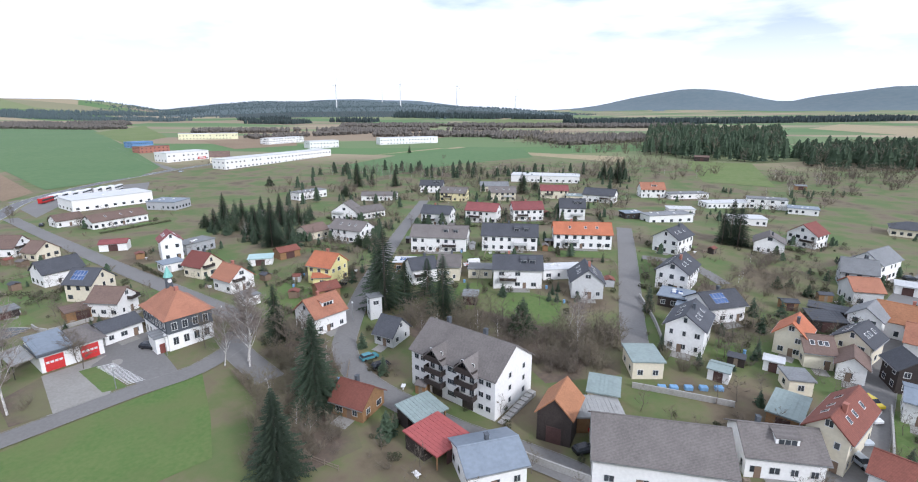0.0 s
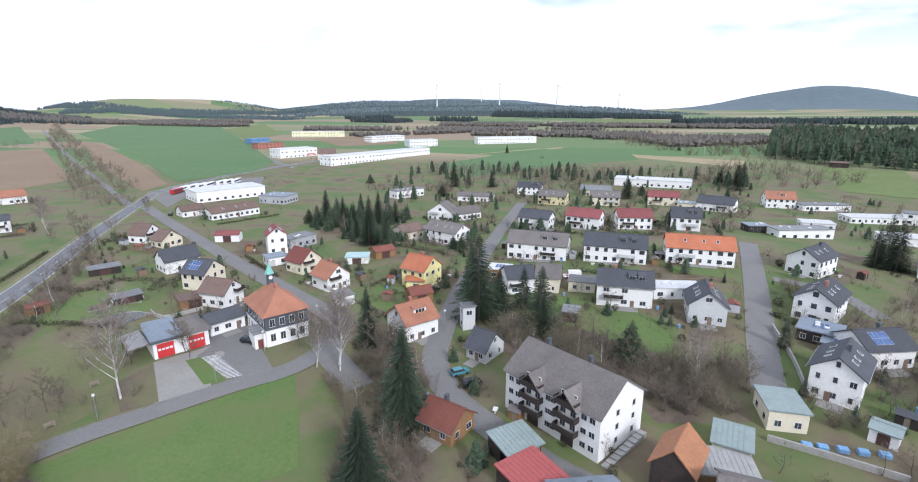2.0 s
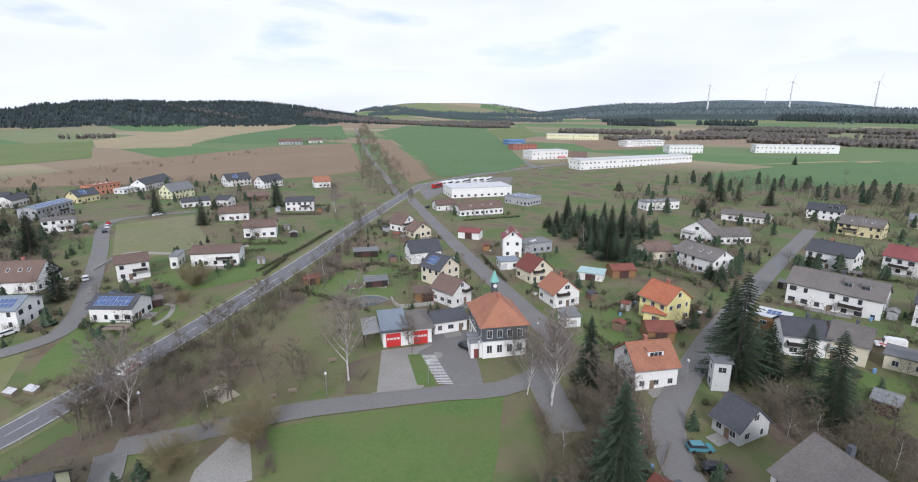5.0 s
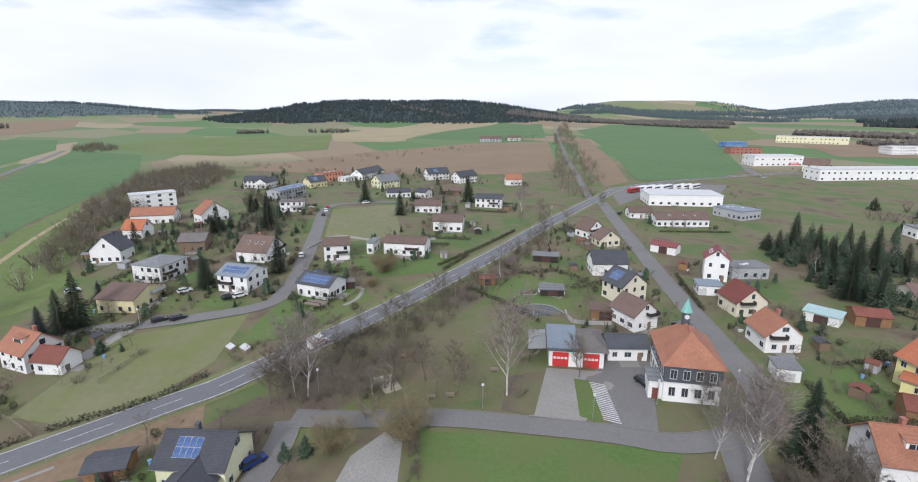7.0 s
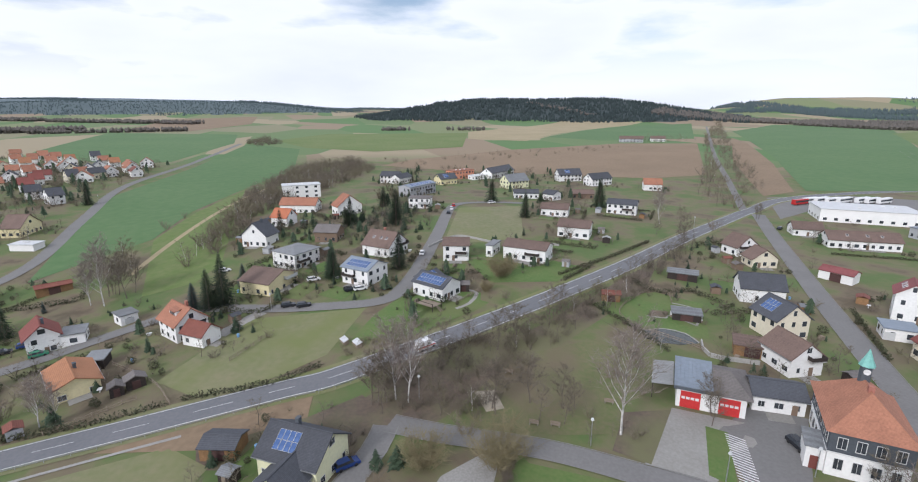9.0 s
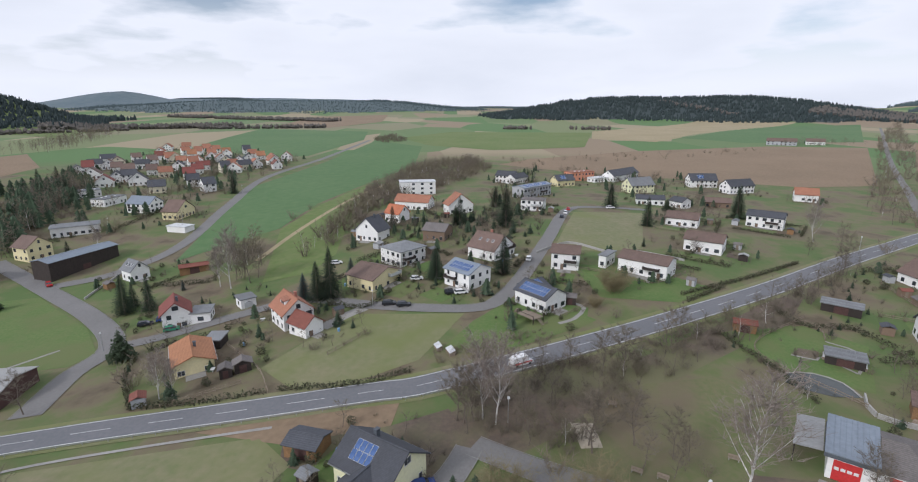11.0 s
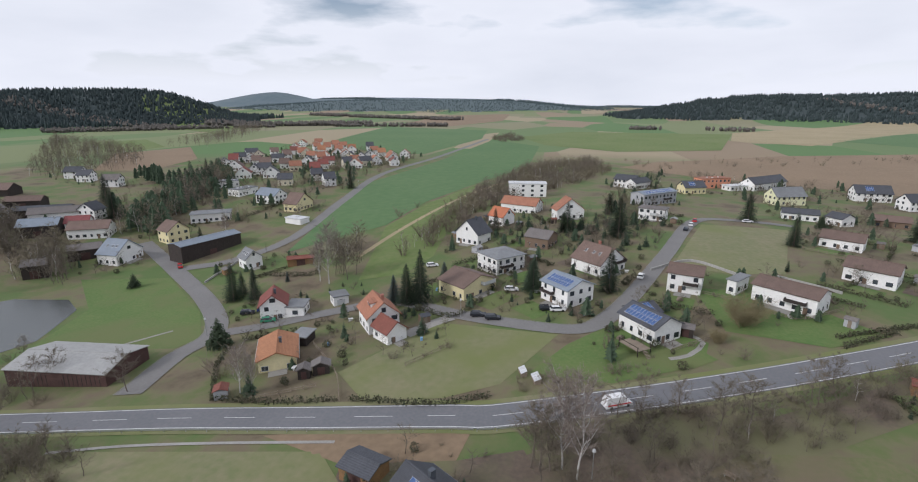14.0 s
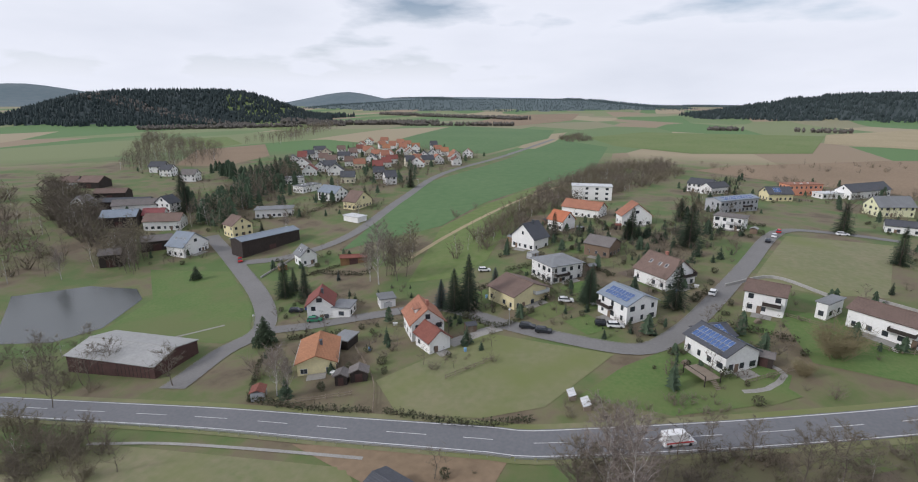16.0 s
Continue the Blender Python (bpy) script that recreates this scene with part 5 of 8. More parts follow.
def parking_stripes(x0, y0, x1, y1, n):
    """White hatching on the parking lot."""
    a, b = Vector((x0, y0)), Vector((x1, y1))
    d = (b - a).normalized()
    s = Vector((d.y, -d.x))
    group = tagged(new("parking_marking", None), "white diagonal hatching painted on dark asphalt", "road marking")
    for i in range(n):
        p = a.lerp(b, (i + 0.5) / n)
        q = p - s * 1.5 + d * 0.6
        r = p + s * 1.5 - d * 0.6
        vs = [q - d * 0.13, q + d * 0.13, r + d * 0.13, r - d * 0.13]
        link_mesh("stripe", [(v.x, v.y, ground_z(v.x, v.y) + 0.09) for v in vs], [(3, 2, 1, 0)], M["line"], group)


def path_strip(name, label, width, material, *pts):
    tagged(ribbon(name, smooth_line(pts, 3.0), 0, width, 0.1, M[material], kind="structure"), label, "path")


def garden_wall(label, h, *pts):
    """A low masonry wall along a line."""
    w = tagged(new("garden_wall"), label, "wall")
    line = smooth_line(pts, 3.0)
    for p, q in zip(line, line[1:]):
        z0, z1 = ground_z(p.x, p.y), ground_z(q.x, q.y)
        bm = bmesh.new()
        L = (q - p).length
        slab(bm, (0, -0.15, -0.3), (0, -0.15, h), (L, -0.15, h + z1 - z0), (L, -0.15, -0.3 + z1 - z0), -0.3)
        bmesh.ops.recalc_face_normals(bm, faces=bm.faces[:])
        ob = part("wall_section", bm, M["concrete"], w)
        ob.matrix_basis = pose(p.x, p.y, z0, 0, 0, math.degrees(math.atan2(q.y - p.y, q.x - p.x)))


def covered_stack(x, y, turn, w):
    s = tagged(new("covered_stack"), "low stack under a pale blue tarpaulin by a terrace", "stack")
    s.matrix_basis = pose(x, y, ground_z(x, y), 0, 0, turn)
    bm = bmesh.new()
    box(bm, -w / 2, w / 2, -0.6, 0.6, 0, 0.9, 0.12)
    part("tarpaulin", bm, M["bluetarp"], s)
    bm = bmesh.new()
    box(bm, -w / 2 - 0.1, w / 2 + 0.1, -0.5, 0.5, -0.1, 0.12)
    part("pallet", bm, M["fence"], s)


def bench(x, y, turn):
    s = tagged(new("bench"), "weathered wooden park bench on grass", "bench")
    s.matrix_basis = pose(x, y, ground_z(x, y), 0, 0, turn)
    for nm, a, mt in (("seat", (-0.9, 0.9, -0.25, 0.25, 0.42, 0.48), "fence"), ("backrest", (-0.9, 0.9, 0.22, 0.28, 0.55, 0.95), "fence"), ("leg", (-0.75, -0.65, -0.2, 0.28, -0.05, 0.42), "concrete"), ("leg", (0.65, 0.75, -0.2, 0.28, -0.05, 0.42), "concrete")):
        bm = bmesh.new()
        box(bm, *a)
        part(nm, bm, M[mt], s)


def garden_shed(x, y, turn, rng):
    s = tagged(new("garden_shed"), rng.choice(("small brown wooden garden shed with felt roof", "small grey garden shed beside a hedge")), "shed")
    s.matrix_basis = pose(x, y, ground_z(x, y), 0, 0, turn)
    w, d, h = rng.uniform(1.1, 1.9), rng.uniform(0.9, 1.5), 2.0
    bm = bmesh.new()
    box(bm, -w, w, -d, d, -0.2, h)
    part("wall", bm, M[rng.choice(("wood", "darkwood", "greywall", "brownwall"))], s)
    bm = bmesh.new()
    slab(bm, (-w - 0.2, -d - 0.25, h - 0.05), (w + 0.2, -d - 0.25, h - 0.05), (w + 0.2, 0, h + 0.55), (-w - 0.2, 0, h + 0.55), 0.08)
    slab(bm, (w + 0.2, d + 0.25, h - 0.05), (-w - 0.2, d + 0.25, h - 0.05), (-w - 0.2, 0, h + 0.55), (w + 0.2, 0, h + 0.55), 0.08)
    part("roof", bm, M[rng.choice(("greybrown", "slate", "corr", "rust", "grey"))], s)
    bm = bmesh.new()
    box(bm, -0.4, 0.4, -d - 0.05, -d + 0.02, -0.1, 1.8)
    part("door", bm, M["fence"], s)


def plots():
    """Round each home: a terrace, a lawn or beds, a hedge along two sides, often a shed."""
    rng = random.Random(31)
    homes = [o for o in list(scene.objects) if o.type == "EMPTY" and o.get("category") == "house"]
    for o in homes:
        m = o.matrix_basis
        p = m.translation
        if math.hypot(p.x + 20, p.y - 35) > 270:
            continue
        turn = math.degrees(m.to_euler().z)
        wall = next(k for k in o.children if k.name.startswith("wall"))
        w, d = max(v.co.x for v in wall.data.vertices), max(v.co.y for v in wall.data.vertices)

        def at(u, v):
            q = m @ Vector((u, v, 0))
            return q.x, q.y

        def free(u, v, gap):
            return clear_of_roads(*at(u, v), gap)
        s = rng.choice((-1, 1))
        if free(s * w * 0.4, -d - 2.2, -3):
            patch("terrace", "paving", 0.1, "small paved terrace beside a house", at(-w * 0.5, -d - 0.1), at(w * 0.5, -d - 0.1), at(w * 0.5, -d - 3.0), at(-w * 0.5, -d - 3.0))
        for u0, u1, v0, v1, mt, word in ((-w, w * 0.8, -d - 11, -d - 3.4, "lawn", "small green garden lawn"), (s * (w + 1.5), s * (w + 6.5), -d, d, rng.choice(("litter", "lawn")), "garden plot with beds beside a house"),
                                         (-w, w, d + 1, d + 7, rng.choice(("litter", "lawn", "lawn")), "back garden plot behind a house")):
            if rng.random() < 0.75 and all(free(u, v, 1.0) for u, v in ((u0, v0), (u1, v1), (u0, v1), (u1, v0), ((u0 + u1) / 2, (v0 + v1) / 2))):
                patch("garden_plot", mt, 0.07 + rng.random() * 0.02, word, at(min(u0, u1), v0), at(max(u0, u1), v0), at(max(u0, u1), v1), at(min(u0, u1), v1))
        for a, b in (((-w - 5, d + 8), (w + 5, d + 8)), ((s * (w + 7.5), -d - 6), (s * (w + 7.5), d + 8)), ((-w - 3, -d - 12), (w + 4, -d - 12))):
            if rng.random() < 0.6 and all(free(a[0] + (b[0] - a[0]) * k / 4, a[1] + (b[1] - a[1]) * k / 4, 0.8) for k in range(5)):
                if rng.random() < 0.6:
                    hedge(rng.uniform(0.8, 1.7), 0.9, at(*a), at(*b))
                else:
                    fence("low weathered wooden garden fence", at(*a), at(*b))
        for k in range(3):
            u, v = rng.choice((-1, 1)) * (w + rng.uniform(3, 7)), rng.uniform(-d - 8, d + 7)
            if rng.random() < 0.5 and free(u, v, 2.5):
                garden_shed(*at(u, v), turn + rng.choice((0, 90)), rng)
                OBSTACLES.append((*at(u, v), 2.0))


def clutter(count):
    """Small things standing about in the gardens: water butts, woodpiles, tables."""
    rng = random.Random(63)
    homes = [o.matrix_basis.translation for o in scene.objects if o.type == "EMPTY" and o.get("category") == "house" and math.hypot(o.matrix_basis.translation.x + 20, o.matrix_basis.translation.y - 35) < 190]
    for p in homes:
        for k in range(count):
            a, r = rng.uniform(0, 6.3), rng.uniform(7.5, 12)
            x, y = p.x + math.cos(a) * r, p.y + math.sin(a) * r
            if not clear_of_roads(x, y, 0.8):
                continue
            kind = rng.randrange(3)
            m = pose(x, y, ground_z(x, y), 0, 0, rng.uniform(0, 180))
            if kind == 0:
                def fill(bm):
                    bmesh.ops.create_cone(bm, cap_ends=True, segments=10, radius1=0.32, radius2=0.36, depth=0.95, matrix=Matrix.Translation((0, 0, 0.45)))
                ob = tagged(new("water_butt", shared_mesh("water_butt", fill, [M["bluetarp"]])), "blue plastic water butt in a garden", "barrel")
            elif kind == 1:
                def fill(bm):
                    for i in range(4):
                        for j in range(6 - i):
                            bmesh.ops.create_cone(bm, cap_ends=True, segments=6, radius1=0.14, radius2=0.13, depth=1.0, matrix=Matrix.Translation((-0.7 + j * 0.28 + i * 0.14, 0, 0.13 + i * 0.24)) @ Matrix.Rotation(math.pi / 2, 4, "X"))
                ob = tagged(new("woodpile", shared_mesh("woodpile", fill, [M["fence"]])), "stacked pile of split firewood", "woodpile", kind="stuff")
            else:
                def fill(bm):
                    box(bm, -0.7, 0.7, -0.45, 0.45, 0.68, 0.74)
                    box(bm, -0.5, 0.5, -0.08, 0.08, -0.05, 0.68)
                ob = tagged(new("garden_table", shared_mesh("garden_table", fill, [M["frame"]])), "white garden table on a terrace", "table")
            ob.matrix_basis = m


def cold_frame(x, y, turn, w, d):
    """A low garden greenhouse: boards below, glazed lids above."""
    s = tagged(new("cold_frame"), "low glazed garden frame with grey boards on a vegetable plot", "cold frame")
    s.matrix_basis = pose(x, y, ground_z(x, y), 0, 0, turn)
    bm = bmesh.new()
    box(bm, -w, w, -d / 2, d / 2, -0.1, 0.7, 0.03)
    part("base", bm, M["fence"], s)
    for k in range(4):
        bm = bmesh.new()
        u = -w + k * w / 2
        slab(bm, (u + 0.05, -d / 2 - 0.1, 0.72), (u + w / 2 - 0.05, -d / 2 - 0.1, 0.72), (u + w / 2 - 0.05, d / 2 + 0.1, 1.25), (u + 0.05, d / 2 + 0.1, 1.25), 0.05)
        part("lid", bm, M["lightgrey"], s, "milky glazed lid")
    for sy, z in ((-1, 0.72), (1, 1.24)):
        bm = bmesh.new()
        box(bm, -w, w, sy * d / 2 - 0.05, sy * d / 2 + 0.05, 0.6, z)
        part("board", bm, M["fence"], s)


def timber_deck(x, y, turn, w, d):
    """A raised terrace of boards on posts, with a rail and a stair."""
    s = tagged(new("timber_deck"), "weathered grey timber deck on posts beside a house", "deck")
    s.matrix_basis = pose(x, y, ground_z(x, y), 0, 0, turn)
    n = int(d / 0.3)
    for i in range(n):
        ob = new("board", shared_mesh("deck_board%.1f" % w, lambda bm: box(bm, -w / 2, w / 2, 0, 0.27, 1.3, 1.36), [M["fence"]]))
        ob.parent, ob.matrix_basis = s, pose(0, -d / 2 + i * 0.3, 0)
    for sx in (-1, 1):
        for sy in (-1, 1):
            ob = new("post", shared_mesh("deck_post", lambda bm: box(bm, -0.08, 0.08, -0.08, 0.08, -0.3, 2.3), [M["darkwood"]]))
            ob.parent, ob.matrix_basis = s, pose(sx * (w / 2 - 0.1), sy * (d / 2 - 0.1), 0)
    for sy in (-1, 1):
        bm = bmesh.new()
        box(bm, -w / 2, w / 2, sy * (d / 2 - 0.08) - 0.04, sy * (d / 2 - 0.08) + 0.04, 2.15, 2.25)
        part("handrail", bm, M["darkwood"], s)
    for i in range(6):
        bm = bmesh.new()
        box(bm, w / 2 + i * 0.28, w / 2 + i * 0.28 + 0.27, -0.6, 0.6, 1.05 - i * 0.2, 1.1 - i * 0.2)
        part("step", bm, M["fence"], s)


# ---- roads, fields, buildings ----
road('main_road', 'grey asphalt main road with white lines', 7.4, (-98.5, -81.5), (-100.6, -72.9), (-108.7, -31.9), (-113.3, 0.0), (-117.5, 26.5), (-118.5, 33.4), (-125.5, 52.3), (-133.6, 72.0), (-146.3, 99.1), (-167.3, 137.9), (-199.0, 187.3), (-234.5, 245.2), (-242.6, 260.5), (-266.5, 306.3), (-271.9, 370.0), (-260.2, 453.6), (-238.1, 526.3))
road('village_street', 'narrow grey asphalt village street', 6, (-233.2, 256.2), (-181.0, 216.0), (-124.9, 174.2), (-94.1, 152.1), (-73.5, 137.4), (-57.6, 125.1), (-54.1, 111.1), (-40.2, 96.5))
road('hill_street', 'grey asphalt street climbing between houses', 5.5, (-21.6, 309.0), (-27.2, 181.5), (-28.7, 147.4), (-28.4, 120.0), (-27.1, 109.2), (-21.1, 97.6), (-10.3, 87.6), (0.3, 79.5), (9.5, 74.4), (18.7, 68.2), (22.3, 62.9))
road('school_lane', 'narrow asphalt lane beside a meadow', 5, (-99.0, 44.3), (-93.4, 52.8), (-84.4, 69.0), (-75.2, 80.9), (-65.9, 92.1), (-57.7, 100.6), (-52.9, 113.6))
road('school_lane', 'narrow asphalt lane beside a meadow', 4.5, (-98.4, 43.6), (-92.2, 40.8), (-85.1, 35.8), (-79.2, 31.5))
road('estate_street', 'grey asphalt street of the housing estate', 6, (73.0, 217.4), (56.1, 159.5), (46.7, 128.0), (41.0, 107.2))
road('estate_street', 'grey asphalt street of the housing estate', 4.5, (64.4, 170.4), (77.8, 163.3), (81.1, 145.8))
road('old_town_street', 'grey asphalt street between old houses', 6.5, (55.4, 59.2), (69.3, 74.9), (84.4, 91.5), (101.0, 109.8), (129.1, 137.4), (163.2, 164.6))
road('pond_road', 'narrow asphalt road near the pond', 6, (-116.2, -46.8), (-134.0, -50.7), (-150.0, -51.1), (-171.7, -71.6), (-198.7, -108.2), (-223.8, -145.9))
road('meadow_road', 'grey asphalt road along green fields', 5.5, (-199.4, -104.4), (-211.9, -88.2), (-244.5, -79.5), (-317.4, -90.2), (-425.5, -105.7), (-558.7, -92.1), (-775.8, -80.3))
road('west_street', 'curved asphalt street through gardens', 5, (-147.8, -49.9), (-153.8, -37.6), (-163.6, -22.3), (-171.4, -5.2), (-163.7, 14.7), (-158.6, 31.3), (-156.6, 48.6), (-165.9, 57.2), (-185.6, 66.2), (-219.0, 79.0), (-273.3, 99.1), (-280.3, 117.5), (-275.6, 139.5))
road('industry_road', 'asphalt road to the business park', 7, (-257.6, 458.0), (-330.1, 531.5), (-459.6, 675.5))
road('avenue_path', 'pale track under an avenue of bare trees', 4, (-244.2, 257.1), (-345.5, 336.3), (-545.3, 490.5), (-1084.1, 926.9))
patch('forecourt', 'paving', 0.05, 'pale paved forecourt', (-89.2, 96.9), (-81.5, 106.8), (-76.4, 104.2), (-70.4, 90.6), (-77.1, 83.0))
patch('parking_lot', 'asphalt', 0.05, 'grey asphalt yard', (-85.8, 111.6), (-79.6, 118.5), (-61.2, 99.5), (-66.6, 94.2), (-81.3, 100.7))
patch('meadow', 'lawn', 0.05, 'short green lawn', (-83.4, 63.1), (-72.8, 79.1), (-56.1, 99.3), (-46.8, 83.6), (-41.3, 72.5), (-64.7, 49.4), (-84.6, 64.4))
patch('lawn', 'lawn', 0.06, 'short green lawn', (-82.8, 99.1), (-80.2, 101.6), (-68.7, 93.4), (-72.2, 91.1))
patch('gravel_drive', 'gravel', 0.05, 'pale gravel drive', (-78.4, 46.6), (-83.1, 50.5), (-86.3, 58.1), (-85.2, 61.1), (-73.6, 55.0))
patch('pasture', 'drygrass', 0.06, 'pale dry winter pasture', (-130.3, -3.6), (-143.2, 3.9), (-157.9, 11.4), (-155.0, 28.9), (-153.2, 44.0), (-129.5, 33.1), (-123.0, 22.7), (-120.1, 6.7))
patch('pasture', 'drygrass', 0.06, 'pale dry winter pasture', (-266.4, 100.1), (-266.5, 134.0), (-203.7, 111.2), (-200.8, 94.7), (-206.0, 78.8))
patch('lawn', 'lawn', 0.06, 'short green lawn', (-148.3, 46.2), (-162.1, 58.4), (-153.6, 78.2), (-143.1, 74.8), (-133.0, 55.7), (-134.4, 38.4))
patch('lawn', 'lawn', 0.06, 'short green lawn', (-188.0, 80.7), (-184.5, 104.0), (-172.5, 113.4), (-164.9, 120.3), (-156.0, 104.1), (-160.2, 83.4))
patch('lawn', 'lawn', 0.06, 'short green lawn', (-182.3, -135.4), (-190.2, -102.0), (-162.4, -66.3), (-144.8, -51.5), (-138.7, -55.0), (-134.2, -97.9), (-160.5, -107.5))
patch('pond', 'water', 0.08, 'dark still pond water with grassy banks', (-144.5, -154.4), (-161.9, -140.5), (-166.0, -122.2), (-159.5, -111.2), (-137.9, -100.4), (-126.3, -103.7), (-119.4, -117.9))
patch('crop_field', 'crop', 0.10, 'bright green winter crop', (-220.6, -71.2), (-287.9, -83.1), (-375.9, -99.9), (-525.1, -83.1), (-767.9, -70.5), (-681.6, 1.4), (-492.7, 5.2), (-401.3, -19.6), (-316.5, -38.1), (-261.3, -41.9))
patch('pasture', 'grass2', 0.08, 'light green pasture', (-259.2, -41.1), (-313.3, -35.4), (-386.9, -21.0), (-256.1, -8.8), (-214.2, -4.9), (-195.7, -10.0), (-190.0, -24.9))
patch('crop_field', 'crop', 0.16, 'bright green winter crop', (-687.2, -284.9), (-1093.0, -351.6), (-987.1, -116.9), (-783.9, -90.3), (-569.4, -114.5), (-555.8, -163.0))
patch('ploughed_field', 'soil', 0.12, 'bare brown ploughed soil', (-502.9, 83.9), (-542.7, 118.0), (-614.8, 252.3), (-656.1, 431.2), (-624.7, 532.1), (-370.6, 337.1), (-367.7, 281.8), (-417.9, 197.5), (-456.2, 135.6))
patch('crop_field', 'grass2', 0.20, 'light green pasture', (-824.3, -39.6), (-975.7, 37.6), (-945.3, 290.5), (-665.1, 206.1), (-633.1, 90.2), (-697.8, 7.3))
patch('stubble_field', 'straw', 0.20, 'pale straw-coloured stubble', (-984.5, 301.2), (-1395.6, 692.6), (-1291.6, 893.2), (-984.8, 550.3), (-732.8, 322.0), (-797.2, 250.1))
patch('crop_field', 'crop', 0.20, 'bright green winter crop', (-822.8, 378.6), (-1150.3, 716.7), (-1211.6, 985.3), (-700.9, 587.9), (-707.7, 433.2))
patch('ploughed_field', 'soil', 0.24, 'bare brown ploughed soil', (-1309.0, -388.7), (-2010.8, -482.2), (-2202.2, -229.1), (-1551.3, -167.1), (-1141.0, -225.7))
patch('crop_field', 'crop', 0.16, 'bright green winter crop', (-863.0, 802.9), (-1120.2, 1159.6), (-956.4, 1326.3), (-377.6, 598.3), (-283.0, 480.0), (-264.8, 419.5), (-288.0, 348.4), (-455.9, 491.3))
patch('crop_field', 'grass2', 0.16, 'light green pasture', (-715.4, 1007.8), (-850.2, 1396.7), (-490.2, 864.5), (-461.8, 712.1))
patch('ploughed_field', 'soil', 0.12, 'bare brown ploughed soil', (-696.8, 652.9), (-621.5, 609.5), (-411.5, 446.0), (-287.1, 337.7), (-279.4, 305.0), (-437.8, 423.8))
patch('ploughed_field', 'soil', 0.20, 'bare brown ploughed soil', (-386.7, 773.3), (-334.1, 840.4), (-272.0, 858.4), (-225.9, 714.4), (-288.1, 657.1))
patch('crop_field', 'crop', 0.14, 'bright green winter crop', (-116.9, 494.8), (-66.0, 608.5), (18.3, 705.1), (84.3, 678.9), (84.0, 574.8), (2.0, 516.1), (-66.4, 428.2))
patch('stubble_field', 'straw', 0.12, 'pale straw-coloured stubble', (-126.7, 565.7), (-27.8, 684.3), (188.0, 573.6), (166.1, 522.7), (80.8, 597.5), (2.7, 703.6))
patch('crop_field', 'grass2', 0.24, 'light green pasture', (-30.2, 1677.6), (232.0, 2055.1), (439.9, 1748.1), (267.0, 1274.8), (91.5, 1313.3))
patch('ploughed_field', 'straw', 0.20, 'pale straw-coloured stubble', (811.8, 1200.3), (778.5, 837.7), (1110.6, 1199.8), (1087.1, 1476.8))
patch('pasture', 'grass2', 0.16, 'light green pasture', (235.2, 528.2), (289.7, 502.1), (229.8, 363.4), (190.4, 392.3))
patch('ploughed_field', 'soil', 0.16, 'bare brown ploughed soil', (-376.9, -342.5), (-482.0, -430.0), (-567.9, -408.4), (-469.1, -317.9), (-388.8, -300.0))
patch('pasture', 'grass2', 0.20, 'light green pasture', (-1025.8, -930.8), (-1587.9, -1196.3), (-1040.0, -650.2), (-777.2, -525.7))
patch('pasture', 'grass2', 0.16, 'light green pasture', (-570.3, -573.5), (-644.4, -545.6), (-560.4, -437.5), (-482.0, -430.0))
patch('leaf_litter', 'litter', 0.04, 'brown leaf litter under bare shrubs', (-50.0, 100.1), (-40.1, 88.6), (-34.5, 69.9), (-24.6, 69.1), (-16.7, 75.5), (-23.2, 91.0), (-35.9, 115.0), (-46.2, 111.0))
patch('leaf_litter', 'litter', 0.04, 'brown leaf litter under bare shrubs', (-21.9, 125.1), (-2.7, 134.1), (25.6, 116.0), (40.0, 116.6), (34.5, 96.8), (18.1, 94.4), (13.7, 104.0), (0.3, 117.6), (-10.5, 114.4))
patch('leaf_litter', 'litter', 0.04, 'brown leaf litter under bare shrubs', (-107.3, 39.0), (-124.4, 57.7), (-126.0, 81.9), (-141.9, 108.1), (-171.5, 152.9), (-142.2, 126.0), (-123.6, 96.7), (-110.3, 75.7), (-101.2, 60.0), (-93.7, 47.3))
patch('park_lawn', 'parkgrass', 0.05, 'thin worn park grass', (-101.5, 58.9), (-115.4, 74.9), (-118.5, 97.2), (-109.8, 101.5), (-93.0, 88.3), (-84.1, 86.5), (-87.2, 73.2), (-92.7, 59.8))
patch('bare_soil', 'litter', 0.06, 'brown leaf litter under bare shrubs', (-90.3, 87.3), (-88.6, 96.3), (-76.7, 83.9), (-81.3, 79.6))
patch('sandpit', 'sand', 0.07, 'pale worn sand', (-104.4, 62.1), (-104.0, 66.3), (-97.4, 66.1), (-97.3, 62.4))
patch('bare_soil', 'soil', 0.05, 'bare brown ploughed soil', (-106.6, -7.0), (-111.0, 8.5), (-114.2, 30.5), (-105.5, 29.5), (-101.5, 10.9))
patch('pasture', 'drygrass', 0.05, 'pale dry winter pasture', (-97, -40), (-104, 6), (-96, 14), (-78, 6), (-66, -40), (-85, -62))
patch('bare_soil', 'litter', 0.045, 'brown bare soil with dry leaves', (-105.5, 29.5), (-110, 40), (-97, 47), (-90, 30), (-96, 12), (-101.5, 10.9))
patch('garden_pond', 'water', 0.075, 'small dark garden pond with pale stone rim', (-119.5, 111.2), (-119.1, 116.5), (-115.3, 120.1), (-110.1, 119.9), (-110.5, 114.9), (-113.1, 110.7), (-115.8, 108.7))
